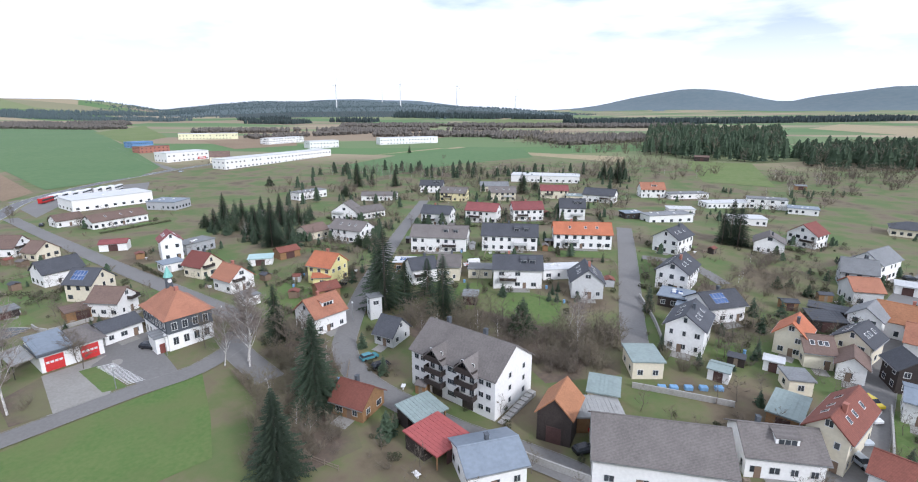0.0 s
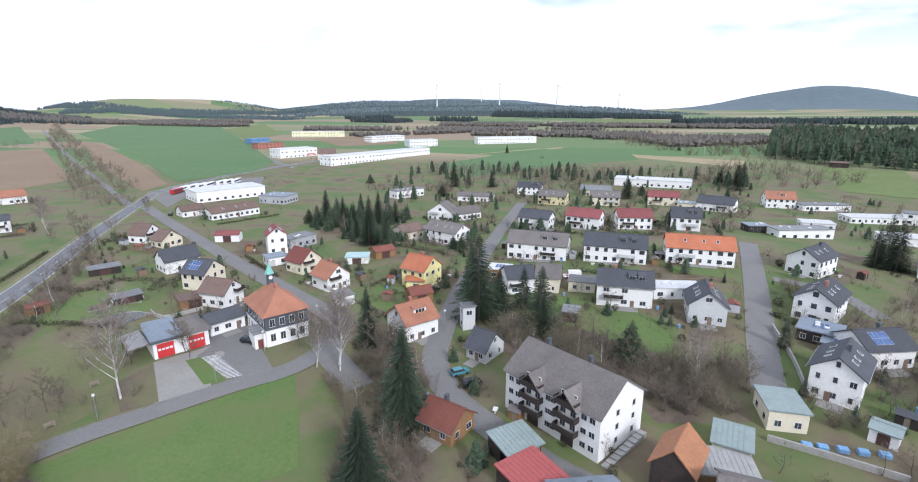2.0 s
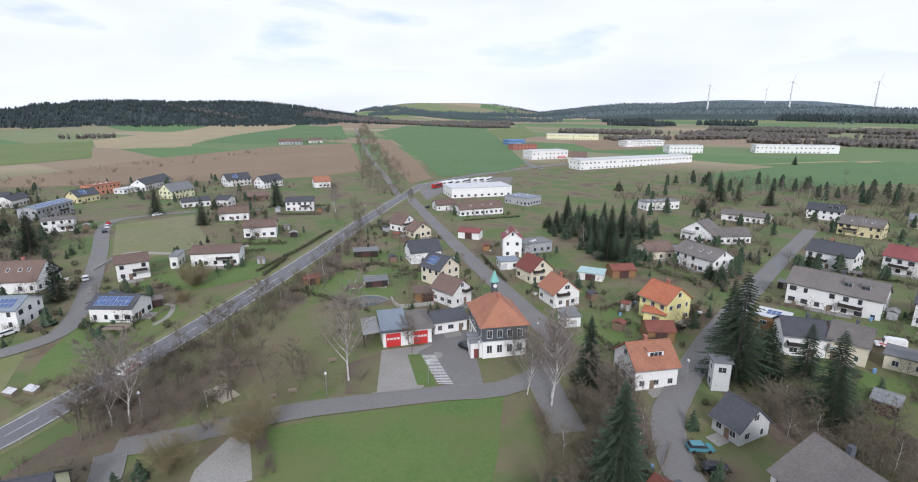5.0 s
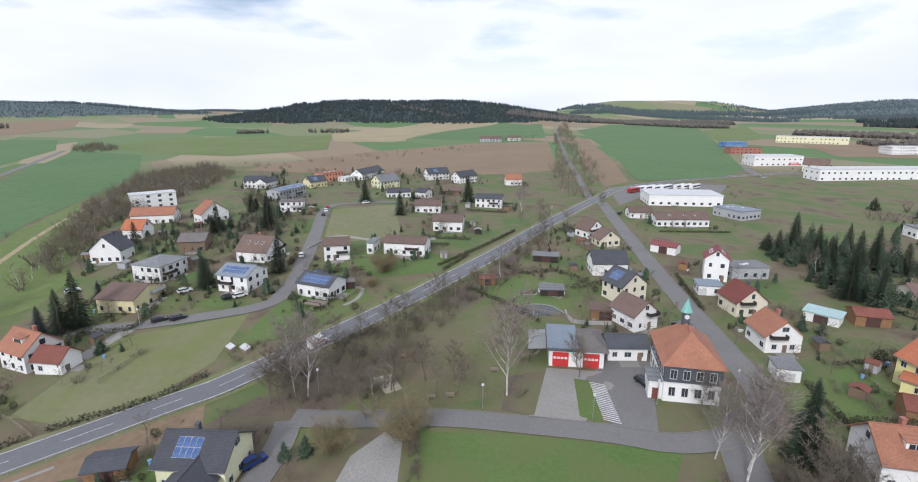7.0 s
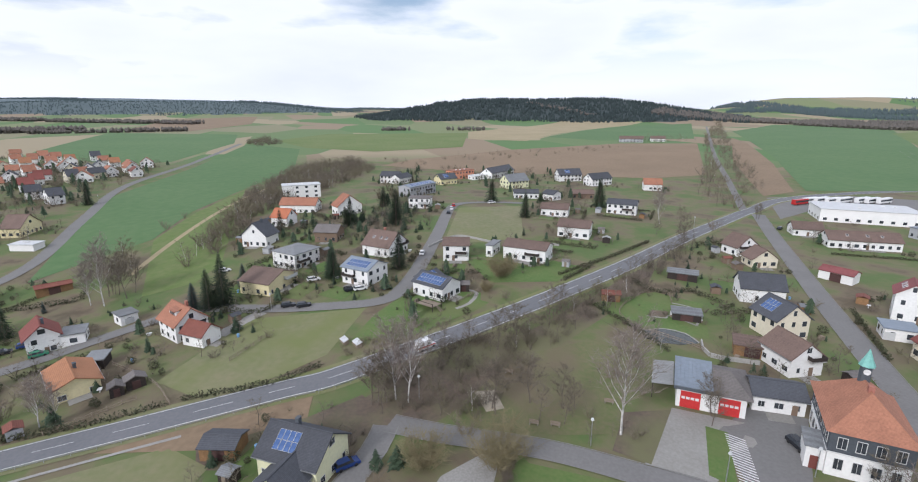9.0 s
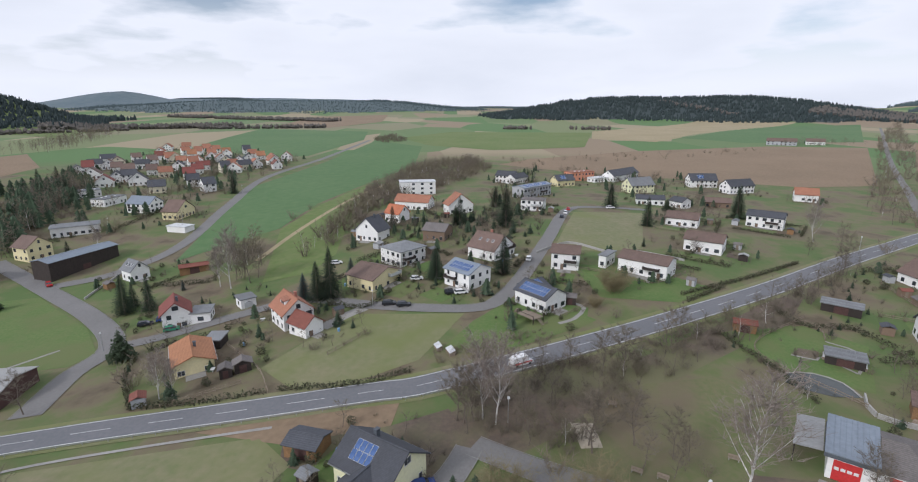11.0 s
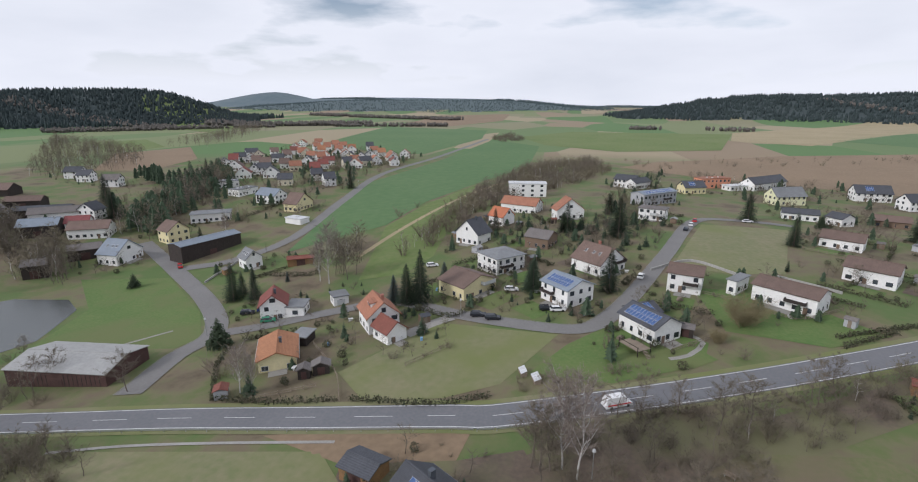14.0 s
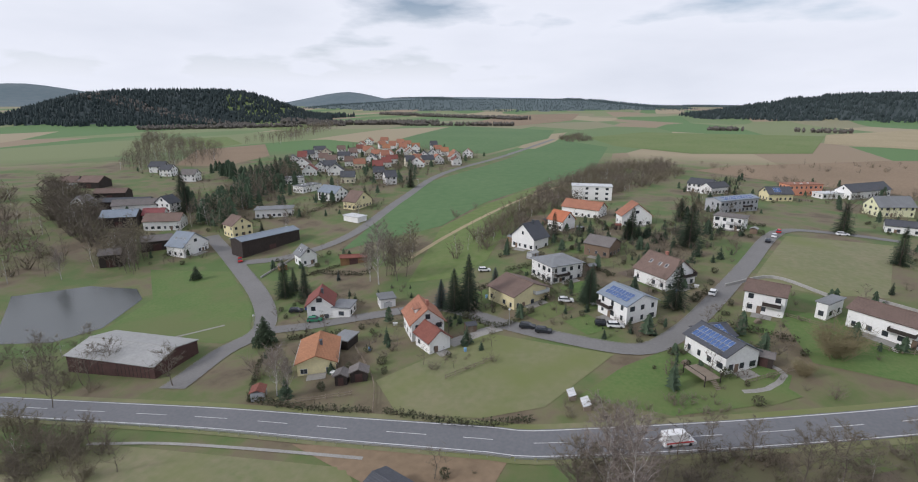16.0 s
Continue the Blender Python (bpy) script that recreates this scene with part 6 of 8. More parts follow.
path_strip('pond_rim', 'pale stone rim of a garden pond', 0.5, 'gravel', (-119.5, 111.2), (-119.1, 116.5), (-115.3, 120.1), (-110.1, 119.9))
patch('vegetable_bed', 'litter', 0.08, 'dug brown vegetable bed', (-127.0, 117.0), (-130.0, 120.7), (-128.2, 124.3), (-124.5, 121.2))
patch('garden_lawn', 'lawn', 0.066, 'short green lawn', (-142.0, 126.0), (-136.9, 130.9), (-128.4, 123.1), (-133.0, 108.7))
path_strip('path', 'narrow pale path between garden plots', 0.6, 'gravel', (-133.1, 129.1), (-126.6, 133.5), (-118.6, 125.9))
path_strip('path', 'narrow pale path between garden plots', 0.6, 'gravel', (-127.0, 117.0), (-124.5, 121.2), (-125.9, 123.0), (-118.6, 125.9))
patch('lawn', 'lawn', 0.06, 'short green lawn', (-56.3, 137.5), (-55.8, 156.9), (-45.1, 147.0), (-41.5, 123.7), (-49.5, 128.2))
patch('lawn', 'lawn', 0.06, 'short green lawn', (8.4, 139.7), (16.5, 141.7), (29.0, 133.3), (24.8, 118.5), (14.4, 122.2), (7.7, 127.9))
patch('lawn', 'lawn', 0.06, 'short green lawn', (-0.5, 147.5), (7.9, 147.5), (5.6, 129.4), (-1.1, 129.2))
patch('lawn', 'lawn', 0.06, 'short green lawn', (-138.1, 106.1), (-141.4, 129.5), (-130.5, 137.5), (-111.3, 123.7), (-117.5, 113.0))
patch('lawn', 'lawn', 0.06, 'short green lawn', (-8.8, 94.5), (-5.8, 92.8), (-6.1, 89.2), (-9.6, 91.6))
patch('old_town_garden', 'lawn', 0.06, 'short green lawn', (81.0, 83.2), (87.4, 80.8), (71.0, 62.3), (65.7, 62.8))
patch('paved_yard', 'asphalt', 0.05, 'grey asphalt yard', (-274.4, 302.8), (-275.1, 346.8), (-238.4, 387.6), (-218.8, 351.2), (-236.6, 296.2), (-221.4, 258.7))
school(-64.6, 112.3, 49.1, 10.3, 15)
fire_station(-86.2, 102.7, 52.9, 11.8, 11)
apartment_block(-1.6, 89.0, -38.5, 21.0, 13)
house('house', 17.4, 142.2, -4.6, 14.3, 9.0, 5.8, 'x', 33, 'slate', 'white', 'long', 'dorm2', 'balc', 'chim')
house('house', 18.4, 178.2, -7.1, 20.1, 10.0, 5.6, 'x', 33, 'slate', 'white', 'dorm2', 'balc', 'chim')
house('house', 45.6, 179.7, -5.7, 20.8, 10.0, 5.6, 'x', 33, 'orange', 'white', 'balc', 'chim', 'sky')
house('house', -7.7, 180.6, -9.2, 20.7, 10.0, 5.6, 'x', 33, 'greybrown', 'white', 'dorm2', 'balc', 'chim')
house('house', 53.9, 235.6, -8.0, 11.8, 9.0, 6.0, 'x', 38, 'slate', 'white', 'dorm2', 'balc')
house('house', 10.1, 231.6, -18.6, 14.8, 9.0, 5.6, 'x', 32, 'red', 'white', 'balc', 'chim')
house('house', 32.7, 232.9, 5.4, 14.3, 9.0, 5.6, 'x', 32, 'red', 'white', 'balc', 'chim')
house('house', -11.0, 228.3, -16.6, 13.8, 9.0, 5.6, 'x', 32, 'slate', 'white', 'balc', 'chim')
house('house', -3.8, 305.3, -13.5, 16.3, 9.0, 5.2, 'x', 32, 'greybrown', 'yellow', 'balc', 'sky')
house('house', 26.6, 306.4, -1.9, 16.2, 9.0, 5.2, 'x', 32, 'greybrown', 'cream', 'balc', 'sky')
house('house', 60.1, 314.9, -5.4, 16.9, 9.0, 5.2, 'x', 32, 'red', 'cream', 'balc', 'chim')
house('house', 83.6, 300.3, -27.4, 18.5, 12.0, 4.6, 'x', 28, 'slate', 'white', 'balc')
house('flat', 71.0, 305.8, -12.5, 10.3, 9.0, 3.0, 'x', 0, 'green', 'cream')
house('flat', 66.7, 392.0, -12.3, 52.5, 18.0, 5.0, 'x', 0, 'lightgrey', 'white', 'long')
house('house', 24.3, 345.1, -1.3, 19.1, 10.0, 4.0, 'x', 25, 'grey', 'cream')
house('house', -18.9, 343.5, -4.4, 15.7, 9.0, 5.0, 'x', 33, 'slate', 'white', 'dorm2')
house('flat', 32.5, 148.7, 6.9, 12.9, 6.0, 3.0, 'x', 0, 'lightgrey', 'white')
house('house', 36.2, 134.2, -7.9, 8.7, 10.6, 4.6, 'y', 38, 'slate', 'lightgreywall', 'sky', 'chim')
house('shed', 3.0, 131.9, -8.4, 3.8, 4.0, 2.5, 'x', 8, 'grey', 'darkwood')
house('flat', 6.6, 151.0, -6.6, 7.4, 6.0, 2.8, 'x', 0, 'grey', 'cream')
house('house', -10.5, 148.8, 20.0, 8.1, 9.0, 4.6, 'x', 28, 'slate', 'white', 'balc', 'chim')
house('house', -3.2, 150.0, -4.5, 6.8, 9.0, 4.6, 'x', 28, 'greybrown', 'cream', 'balc', 'chim')
house('flat', -18.4, 160.2, -2.3, 6.7, 6.0, 3.0, 'x', 0, 'lightgrey', 'wood', 'pv')
house('house', 74.9, 177.2, -45.7, 9.3, 13.2, 5.7, 'y', 33, 'slate', 'white', 'chim', 'sky')
house('house', 61.9, 139.5, -37.0, 8.9, 13.2, 5.7, 'y', 33, 'slate', 'white', 'chim', 'sky')
house('house', 50.8, 104.9, -33.9, 8.2, 11.4, 6.0, 'y', 35, 'slate', 'white', 'chim', 'sky')
house('flat', 58.0, 127.7, -30.9, 8.3, 8.0, 2.8, 'x', 0, 'bluegrey', 'darkwood', 'pv')
house('house', 68.2, 119.4, 16.1, 11.0, 9.0, 4.2, 'x', 30, 'slate', 'white', 'pv', 'chim')
house('flat', 102.5, 238.0, 13.3, 24.0, 8.0, 3.6, 'x', 0, 'grey', 'white', 'long')
house('flat', 158.3, 286.5, 4.8, 31.6, 10.0, 3.0, 'x', 0, 'lightgrey', 'white')
house('flat', 140.1, 238.5, -12.9, 16.4, 10.0, 3.2, 'x', 0, 'lightgrey', 'white')
house('flat', 147.0, 318.0, 8, 26, 9.0, 3.2, 'x', 0, 'grey', 'white', 'long')
house('flat', 118.0, 262.0, -8, 13, 9.0, 3.0, 'x', 0, 'lightgrey', 'white')
house('flat', 176.0, 284.0, -24, 20, 9.0, 5.6, 'x', 0, 'grey', 'white', 'long')
house('flat', 86.0, 243.0, 8, 9, 7.0, 3.0, 'x', 0, 'bluegrey', 'darkwood')
house('house', 125.1, 322.1, -4, 15, 10.0, 5.4, 'x', 36, 'terracotta', 'white', 'dorm1', 'chim')
house('hip', 203.0, 216.6, -36, 19, 12.0, 3.4, 'x', 26, 'slate', 'cream')
house('shed', 240, 352, -20, 7, 5, 2.6, 'x', 14, 'grey', 'wood')
house('barn', 252, 528, -20, 14, 8, 4.0, 'x', 20, 'brown', 'darkwood')
house('house', 105.3, 112.0, -42, 9, 9.0, 4.4, 'x', 36, 'orangebrown', 'white', 'chim')
house('house', 122.0, 146.0, -30, 9.0, 9.0, 5.4, 'x', 36, 'grey', 'greywall', 'chim')
house('shed', 96.0, 122.0, -38, 9, 4.0, 2.8, 'x', 6, 'slate', 'darkwood')
house('flat', 60.0, 122.0, -31, 7.0, 5.0, 2.6, 'x', 0, 'bluegrey', 'wood', 'pv')
house('house', 62.4, 62.0, -48, 4.6, 6.0, 3.4, 'x', 34, 'rust', 'white')
house('house', 117.5, 184.5, -29.7, 10.0, 10.6, 4.0, 'y', 28, 'greybrown', 'white', 'chim')
house('house', 138.8, 198.2, -56.2, 10.9, 10.6, 5.4, 'y', 34, 'darkred', 'white', 'balc')
house('flat', 186.3, 268.3, -30.2, 14.3, 10.0, 3.2, 'x', 0, 'bluegrey', 'white')
house('shed', 89.5, 127.4, -11.1, 3.9, 3.0, 2.3, 'x', 15, 'slate', 'wood')
house('flat', 39.4, 94.9, -3.0, 6.3, 8.0, 3.6, 'x', 0, 'green', 'cream')
house('house', 73.7, 103.2, -42.7, 6.1, 7.9, 5.0, 'y', 42, 'orange', 'cream', 'chim')
house('house', 85.1, 100.4, -54.4, 7.2, 8.8, 5.0, 'y', 36, 'slate', 'cream', 'sky')
house('house', 77.0, 97.8, -17.5, 5.6, 8.0, 3.6, 'x', 30, 'brown', 'cream', 'sky')
house('house', 79.9, 92.7, -36.9, 4.9, 7.0, 3.6, 'y', 36, 'brown', 'white')
house('flat', 66.9, 88.2, -11.8, 4.3, 5.0, 3.0, 'x', 0, 'grey', 'cream')
house('house', 57.5, 68.6, -51.4, 5.9, 14.1, 6.2, 'y', 42, 'rust', 'cream', 'sky', 'chim')
house('shed', 56.0, 76.6, -42.4, 5.1, 8.0, 3.6, 'x', 8, 'green', 'wood')
house('house', 50.0, 66.0, -10.1, 11.3, 9.0, 3.8, 'x', 30, 'greybrown', 'white', 'dorm1', 'chim')
house('house', 30.3, 63.9, -12.4, 20.1, 12.0, 4.6, 'x', 32, 'greybrown', 'white', 'long')
house('house', 101.7, 101.3, -42.4, 5.9, 9.0, 4.0, 'x', 34, 'terracotta', 'white', 'chim')
house('house', 88.7, 88.0, -15.9, 5.8, 6.2, 5.2, 'y', 36, 'slate', 'darkwood')
house('house', 81.6, 78.2, -39.8, 5.0, 8.0, 4.2, 'x', 14, 'bluegrey', 'white')
house('house', 114.2, 132.2, -14.1, 7.3, 9.0, 4.4, 'x', 30, 'terracotta', 'lightgreywall')
house('house', 140.8, 156.8, 29.7, 14.1, 9.0, 6.0, 'x', 36, 'grey', 'white')
house('house', 97.8, 113.0, -49.9, 6.7, 7.9, 5.0, 'y', 36, 'grey', 'white')
house('shed', 90.9, 114.5, -14.8, 7.4, 6.0, 3.0, 'x', 10, 'slate', 'darkwood')
house('shed', 66.4, 96.6, -34.3, 3.6, 3.0, 2.4, 'x', 12, 'lightgrey', 'white')
house('shed', 53.2, 93.3, -36.9, 4.0, 4.0, 2.4, 'x', 14, 'green', 'white')
house('shed', 134.1, 142.0, -37.9, 6.1, 5.0, 2.8, 'x', 6, 'lightgrey', 'white')
house('barn', 16.3, 76.0, -26.3, 6.0, 7.9, 5.4, 'y', 45, 'orangebrown', 'darkwood')
house('shed', 25.1, 78.5, -0.4, 8.3, 6.0, 3.0, 'x', 6, 'corr', 'wood')
house('shed', 27.1, 84.6, -19.1, 5.6, 6.0, 3.6, 'x', 8, 'green', 'cream')
house('shed', -5.0, 80.1, 39.7, 6.8, 6.0, 3.0, 'x', 8, 'green', 'darkwood')
house('shed', -0.9, 72.2, 44.8, 7.5, 8.0, 2.8, 'x', 6, 'redflat', 'darkwood')
house('house', 5.9, 65.1, 16.7, 9.6, 9.0, 3.8, 'x', 20, 'bluegrey', 'white', 'chim')
house('house', -21.1, 83.8, -25.9, 7.2, 7.0, 3.0, 'x', 36, 'rust', 'wood', 'chim')
house('house', -18.1, 111.2, -28.7, 5.5, 7.0, 2.8, 'x', 42, 'slate', 'lightgreywall')
house('house', -32.6, 119.4, 48.7, 9.3, 9.0, 4.6, 'x', 38, 'terracotta', 'white', 'dorm1', 'chim')
house('house', -38.3, 153.8, 67.3, 9.0, 8.8, 5.8, 'y', 36, 'orange', 'brightyellow', 'chim')
house('house', -42.9, 149.3, 6.7, 5.3, 4.0, 3.0, 'x', 18, 'orange', 'brightyellow')
house('shed', -37.9, 139.4, 34.3, 6.4, 6.0, 2.8, 'x', 25, 'rust', 'wood')
house('flat', -59.1, 135.7, 47.2, 4.4, 5.0, 2.8, 'x', 0, 'grey', 'white', 'garage')
house('house', -66.9, 147.7, 58.0, 8.1, 8.8, 4.2, 'y', 40, 'terracotta', 'white', 'balc', 'chim')
house('house', -83.2, 162.3, 64.5, 8.5, 8.8, 4.2, 'y', 40, 'darkred', 'cream', 'balc', 'chim')
house('house', -107.1, 181.6, 37.5, 7.1, 7.9, 7.6, 'y', 38, 'red', 'white', 'sky')
house('flat', -99.0, 167.6, 49.1, 6.7, 6.0, 3.0, 'x', 0, 'bluegrey', 'white', 'garage')
house('flat', -102.5, 193.6, 61.1, 12.3, 8.0, 4.0, 'x', 0, 'grey', 'greywall')
house('house', -82.5, 114.6, 58.7, 8.7, 7.0, 3.3, 'x', 22, 'slate', 'white')
house('house', -91.6, 130.9, 84.1, 7.6, 8.8, 4.4, 'y', 38, 'brown', 'white', 'balc')
house('house', -105.6, 142.0, 83.6, 8.8, 8.8, 5.6, 'y', 38, 'slate', 'cream', 'pv')
house('house', -127.0, 154.5, 59.7, 11.5, 9.0, 4.4, 'x', 35, 'slate', 'white')
house('house', -154.2, 182.1, 75.5, 8.9, 7.0, 3.2, 'y', 36, 'brown', 'cream')
house('house', -167.7, 187.5, 91.6, 9.5, 7.9, 3.6, 'y', 38, 'brown', 'white', 'balc')
house('shed', -101.2, 126.5, 51.2, 7.4, 5.0, 2.6, 'x', 8, 'brown', 'wood')
house('shed', -137.8, 193.8, 20.2, 9.7, 6.0, 3.0, 'x', 20, 'red', 'white')
house('flat', -201.4, 291.4, 54.4, 41.8, 22.0, 6.4, 'x', 0, 'lightgrey', 'white', 'long')
house('house', -166.2, 243.0, 60.8, 25.7, 10.0, 3.6, 'x', 28, 'brown', 'white', 'sky')
house('house', -189.0, 239.9, 57.9, 11.6, 9.0, 3.2, 'x', 28, 'brown', 'white')
house('flat', -169.4, 282.3, -6.7, 17.5, 14.0, 4.6, 'x', 0, 'bluegrey', 'greywall')
house('flat', -413.0, 669.3, 60.9, 27.7, 18.0, 7, 'x', 0, 'blue', 'bluewall')
house('flat', -363.0, 610.6, 60.0, 35.2, 16.0, 7, 'x', 0, 'brown', 'brick', 'long')
house('flat', -281.8, 530.8, 59.5, 45.8, 22.0, 9, 'x', 0, 'lightgrey', 'white', 'long', 'sign')
house('house', -242.3, 515.6, 23.1, 18.5, 14.0, 6, 'x', 35, 'brown', 'cream')
house('flat', -181.0, 527.5, 62.5, 142.1, 18.0, 8, 'x', 0, 'lightgrey', 'white', 'long')
house('flat', -398.2, 818.2, 21.7, 85.6, 18.0, 9, 'x', 0, 'lightgrey', 'paleyellow', 'long')
house('flat', -251.5, 751.9, 57.8, 63.0, 20.0, 8, 'x', 0, 'lightgrey', 'white')
house('flat', -178.9, 682.3, 40.9, 41.7, 18.0, 9, 'x', 0, 'lightgrey', 'white', 'long')
house('flat', -72.2, 752.4, 26.8, 90.3, 18.0, 9, 'x', 0, 'lightgrey', 'white', 'long')
house('flat', -93.7, 321.4, 52.9, 21.4, 9.0, 4.6, 'x', 0, 'grey', 'white')
house('house', -50.0, 311.5, 0.8, 21.9, 9.0, 3.2, 'x', 20, 'greybrown', 'white')
house('house', -58.0, 250.1, -13.4, 14.0, 8.8, 4.2, 'y', 34, 'greybrown', 'white', 'balc')
house('house', -45.0, 254.2, 42.5, 16.8, 9.0, 3.4, 'x', 28, 'greybrown', 'white')
house('house', -47.6, 203.9, -25.7, 16.0, 10.0, 5.0, 'x', 30, 'greybrown', 'white', 'sky')
house('house', -60.7, 212.0, 51.5, 10.6, 9.0, 3.4, 'x', 26, 'brown', 'cream')
house('shed', -63.1, 181.5, 44.8, 7.9, 6.0, 2.8, 'x', 22, 'rust', 'wood')
house('shed', -71.2, 172.9, 13.1, 8.0, 5.0, 2.5, 'x', 6, 'teal', 'white')
house('house', -229.4, 4.9, 63.4, 11.0, 8.8, 4.4, 'y', 42, 'slate', 'white', 'chim')
house('house', -259.0, 12.1, 58.4, 8.5, 8.0, 4.2, 'x', 40, 'orange', 'white')
house('flat', -337.4, 19.1, 98.5, 22.1, 10.0, 8.0, 'x', 0, 'lightgrey', 'white', 'long')
house('house', -287.1, 18.9, 73.1, 18.7, 10.0, 4.2, 'x', 30, 'terracotta', 'white')
house('house', -271.0, 45.1, 111.4, 12.9, 7.9, 4.4, 'y', 38, 'terracotta', 'white')
house('house', -222.3, 33.1, 69.3, 9.4, 9.0, 4.0, 'x', 25, 'greybrown', 'brownwall')
house('hip', -197.3, 26.8, 136.0, 11.8, 11.0, 5.2, 'x', 14, 'grey', 'white', 'balc')
house('house', -178.2, 20.0, 144.9, 13.6, 11.4, 3.6, 'y', 20, 'brown', 'yellow', 'balc')
house('house', -172.0, 42.0, 45.5, 10.5, 10.0, 5.0, 'x', 22, 'bluegrey', 'white', 'pvfull', 'balc')
house('house', -197.3, 59.3, 137.4, 12.0, 12.0, 3.6, 'y', 36, 'brown', 'white', 'balc', 'sky', 'chim')
house('house', -152.6, 68.9, 128.2, 8.4, 11.4, 3.9, 'y', 27, 'slate', 'white', 'pvfull')
house('house', -161.0, 66.5, 128.2, 6.0, 6.5, 3.2, 'x', 24, 'slate', 'white', 'pv')
house('hip', -271.1, 80.1, 69.7, 11.1, 8.0, 5.2, 'x', 14, 'greybrown', 'white', 'balc')
house('house', -320.1, 91.2, 132.3, 25.3, 9.0, 6.2, 'x', 14, 'bluegrey', 'greywall', 'pvfull', 'balc')
house('house', -390.4, 78.5, 61.0, 14.5, 9.0, 5.2, 'x', 32, 'slate', 'white')
house('house', -387.4, 90.4, 137.5, 15.9, 8.0, 4.2, 'x', 32, 'slate', 'white')
house('house', -370.9, 119.2, 111.6, 14.0, 9.0, 4.2, 'x', 36, 'slate', 'yellow', 'pv')
house('flat', -401.5, 138.4, 115.5, 21.5, 9.0, 6.4, 'x', 0, 'terracotta', 'orangewall')
house('flat', -394.2, 152.2, 117.0, 17.7, 8.0, 3.0, 'x', 0, 'lightgrey', 'white')
house('house', -404.5, 172.1, 130.9, 34.8, 10.0, 4.4, 'x', 36, 'slate', 'white')
house('house', -341.6, 161.7, 109.0, 17.5, 10.0, 5.0, 'x', 40, 'grey', 'paleyellow')
house('house', -293.4, 148.1, 74.4, 14.3, 8.0, 3.2, 'x', 22, 'slate', 'white')
house('house', -286.6, 158.7, 31.1, 7.5, 8.0, 3.6, 'x', 24, 'slate', 'white')
house('house', -368.4, 213.8, 87.3, 18.0, 10.0, 5.0, 'x', 38, 'slate', 'white', 'pv')
house('house', -239.5, 141.1, 58.7, 13.0, 10.0, 3.6, 'x', 22, 'brown', 'white')
house('house', -200.3, 131.6, 54.3, 12.8, 10.0, 4.4, 'x', 22, 'brown', 'white')
house('house', -176.6, 100.8, 49.6, 15.5, 9.0, 4.6, 'x', 20, 'brown', 'white', 'balc')
house('house', -182.9, 77.7, 73.1, 8.9, 9.0, 5.4, 'x', 20, 'brown', 'white', 'balc')
house('flat', -183.8, 90.3, 51.3, 2.5, 8.0, 4.0, 'x', 0, 'grey', 'white')
house('house', -242.5, 179.7, 51.1, 14.5, 9.0, 5.2, 'x', 22, 'slate', 'white', 'balc')
house('house', -291.1, 183.7, 70.2, 13.1, 9.0, 3.0, 'x', 22, 'brown', 'brownwall')
house('house', -343.9, 226.6, 105.6, 19.2, 9.0, 5.0, 'x', 38, 'slate', 'white')
house('house', -315.3, 248.8, 63.4, 11.7, 9.0, 4.4, 'x', 36, 'terracotta', 'white')
house('house', -668.8, 456.9, 59.2, 32.7, 12.0, 5, 'x', 30, 'brown', 'greywall', 'long')
house('house', -669.8, 501.3, 59.4, 20.0, 12.0, 4, 'x', 30, 'brown', 'white')
house('house', -228.6, -130.8, 161.2, 9.8, 8.8, 5.6, 'y', 36, 'brown', 'yellow')
house('barn', -217.5, -104.3, 162.7, 28.1, 9.0, 6.0, 'x', 12, 'bluegrey', 'darkwood')
house('house', -203.6, -133.5, 179.8, 13.1, 9.7, 4.2, 'y', 36, 'bluegrey', 'white', 'sky')
house('barn', -200.1, -152.4, 136.6, 12.1, 8.0, 4.0, 'x', 24, 'greybrown', 'darkwood')
house('house', -221.3, -174.4, 118.4, 17.0, 10.0, 4.4, 'x', 30, 'brown', 'white')
house('barn', -215.4, -196.4, 125.1, 16.1, 12.0, 5.0, 'x', 24, 'bluegrey', 'darkwood')
house('house', -237.5, -212.4, 128.4, 22.5, 9.0, 4.4, 'x', 28, 'greybrown', 'white')
house('house', -244.3, -200.6, 96.2, 9.8, 7.9, 5.2, 'y', 36, 'slate', 'white')
house('house', -329.1, -298.0, 106.0, 9.1, 9.0, 5, 'x', 36, 'slate', 'white')
house('house', -267.0, -311.5, 117.7, 10.8, 9.0, 4, 'x', 36, 'brown', 'white')
house('barn', -271.9, -299.1, 107.4, 14.4, 12.0, 4, 'x', 30, 'brown', 'darkwood')
house('house', -227.5, -242.8, 105.3, 10.6, 7.9, 4, 'y', 36, 'greybrown', 'white')
house('barn', -252.0, -252.4, 118, 18, 9, 4.2, 'x', 26, 'brown', 'darkwood')
house('house', -318.1, -263.2, 110, 11, 9, 5, 'x', 36, 'greybrown', 'white')
house('house', -228.0, -188.0, 122, 10, 7, 4.4, 'x', 36, 'red', 'white')
house('barn', -238.0, -222.0, 120, 26, 8, 5.0, 'x', 22, 'slate', 'darkwood')
house('shed', -178.5, -152.0, 130, 8, 6, 5.0, 'x', 30, 'greybrown', 'darkwood')
house('house', -340.0, -320.0, 110, 12, 9, 5, 'x', 36, 'slate', 'white')
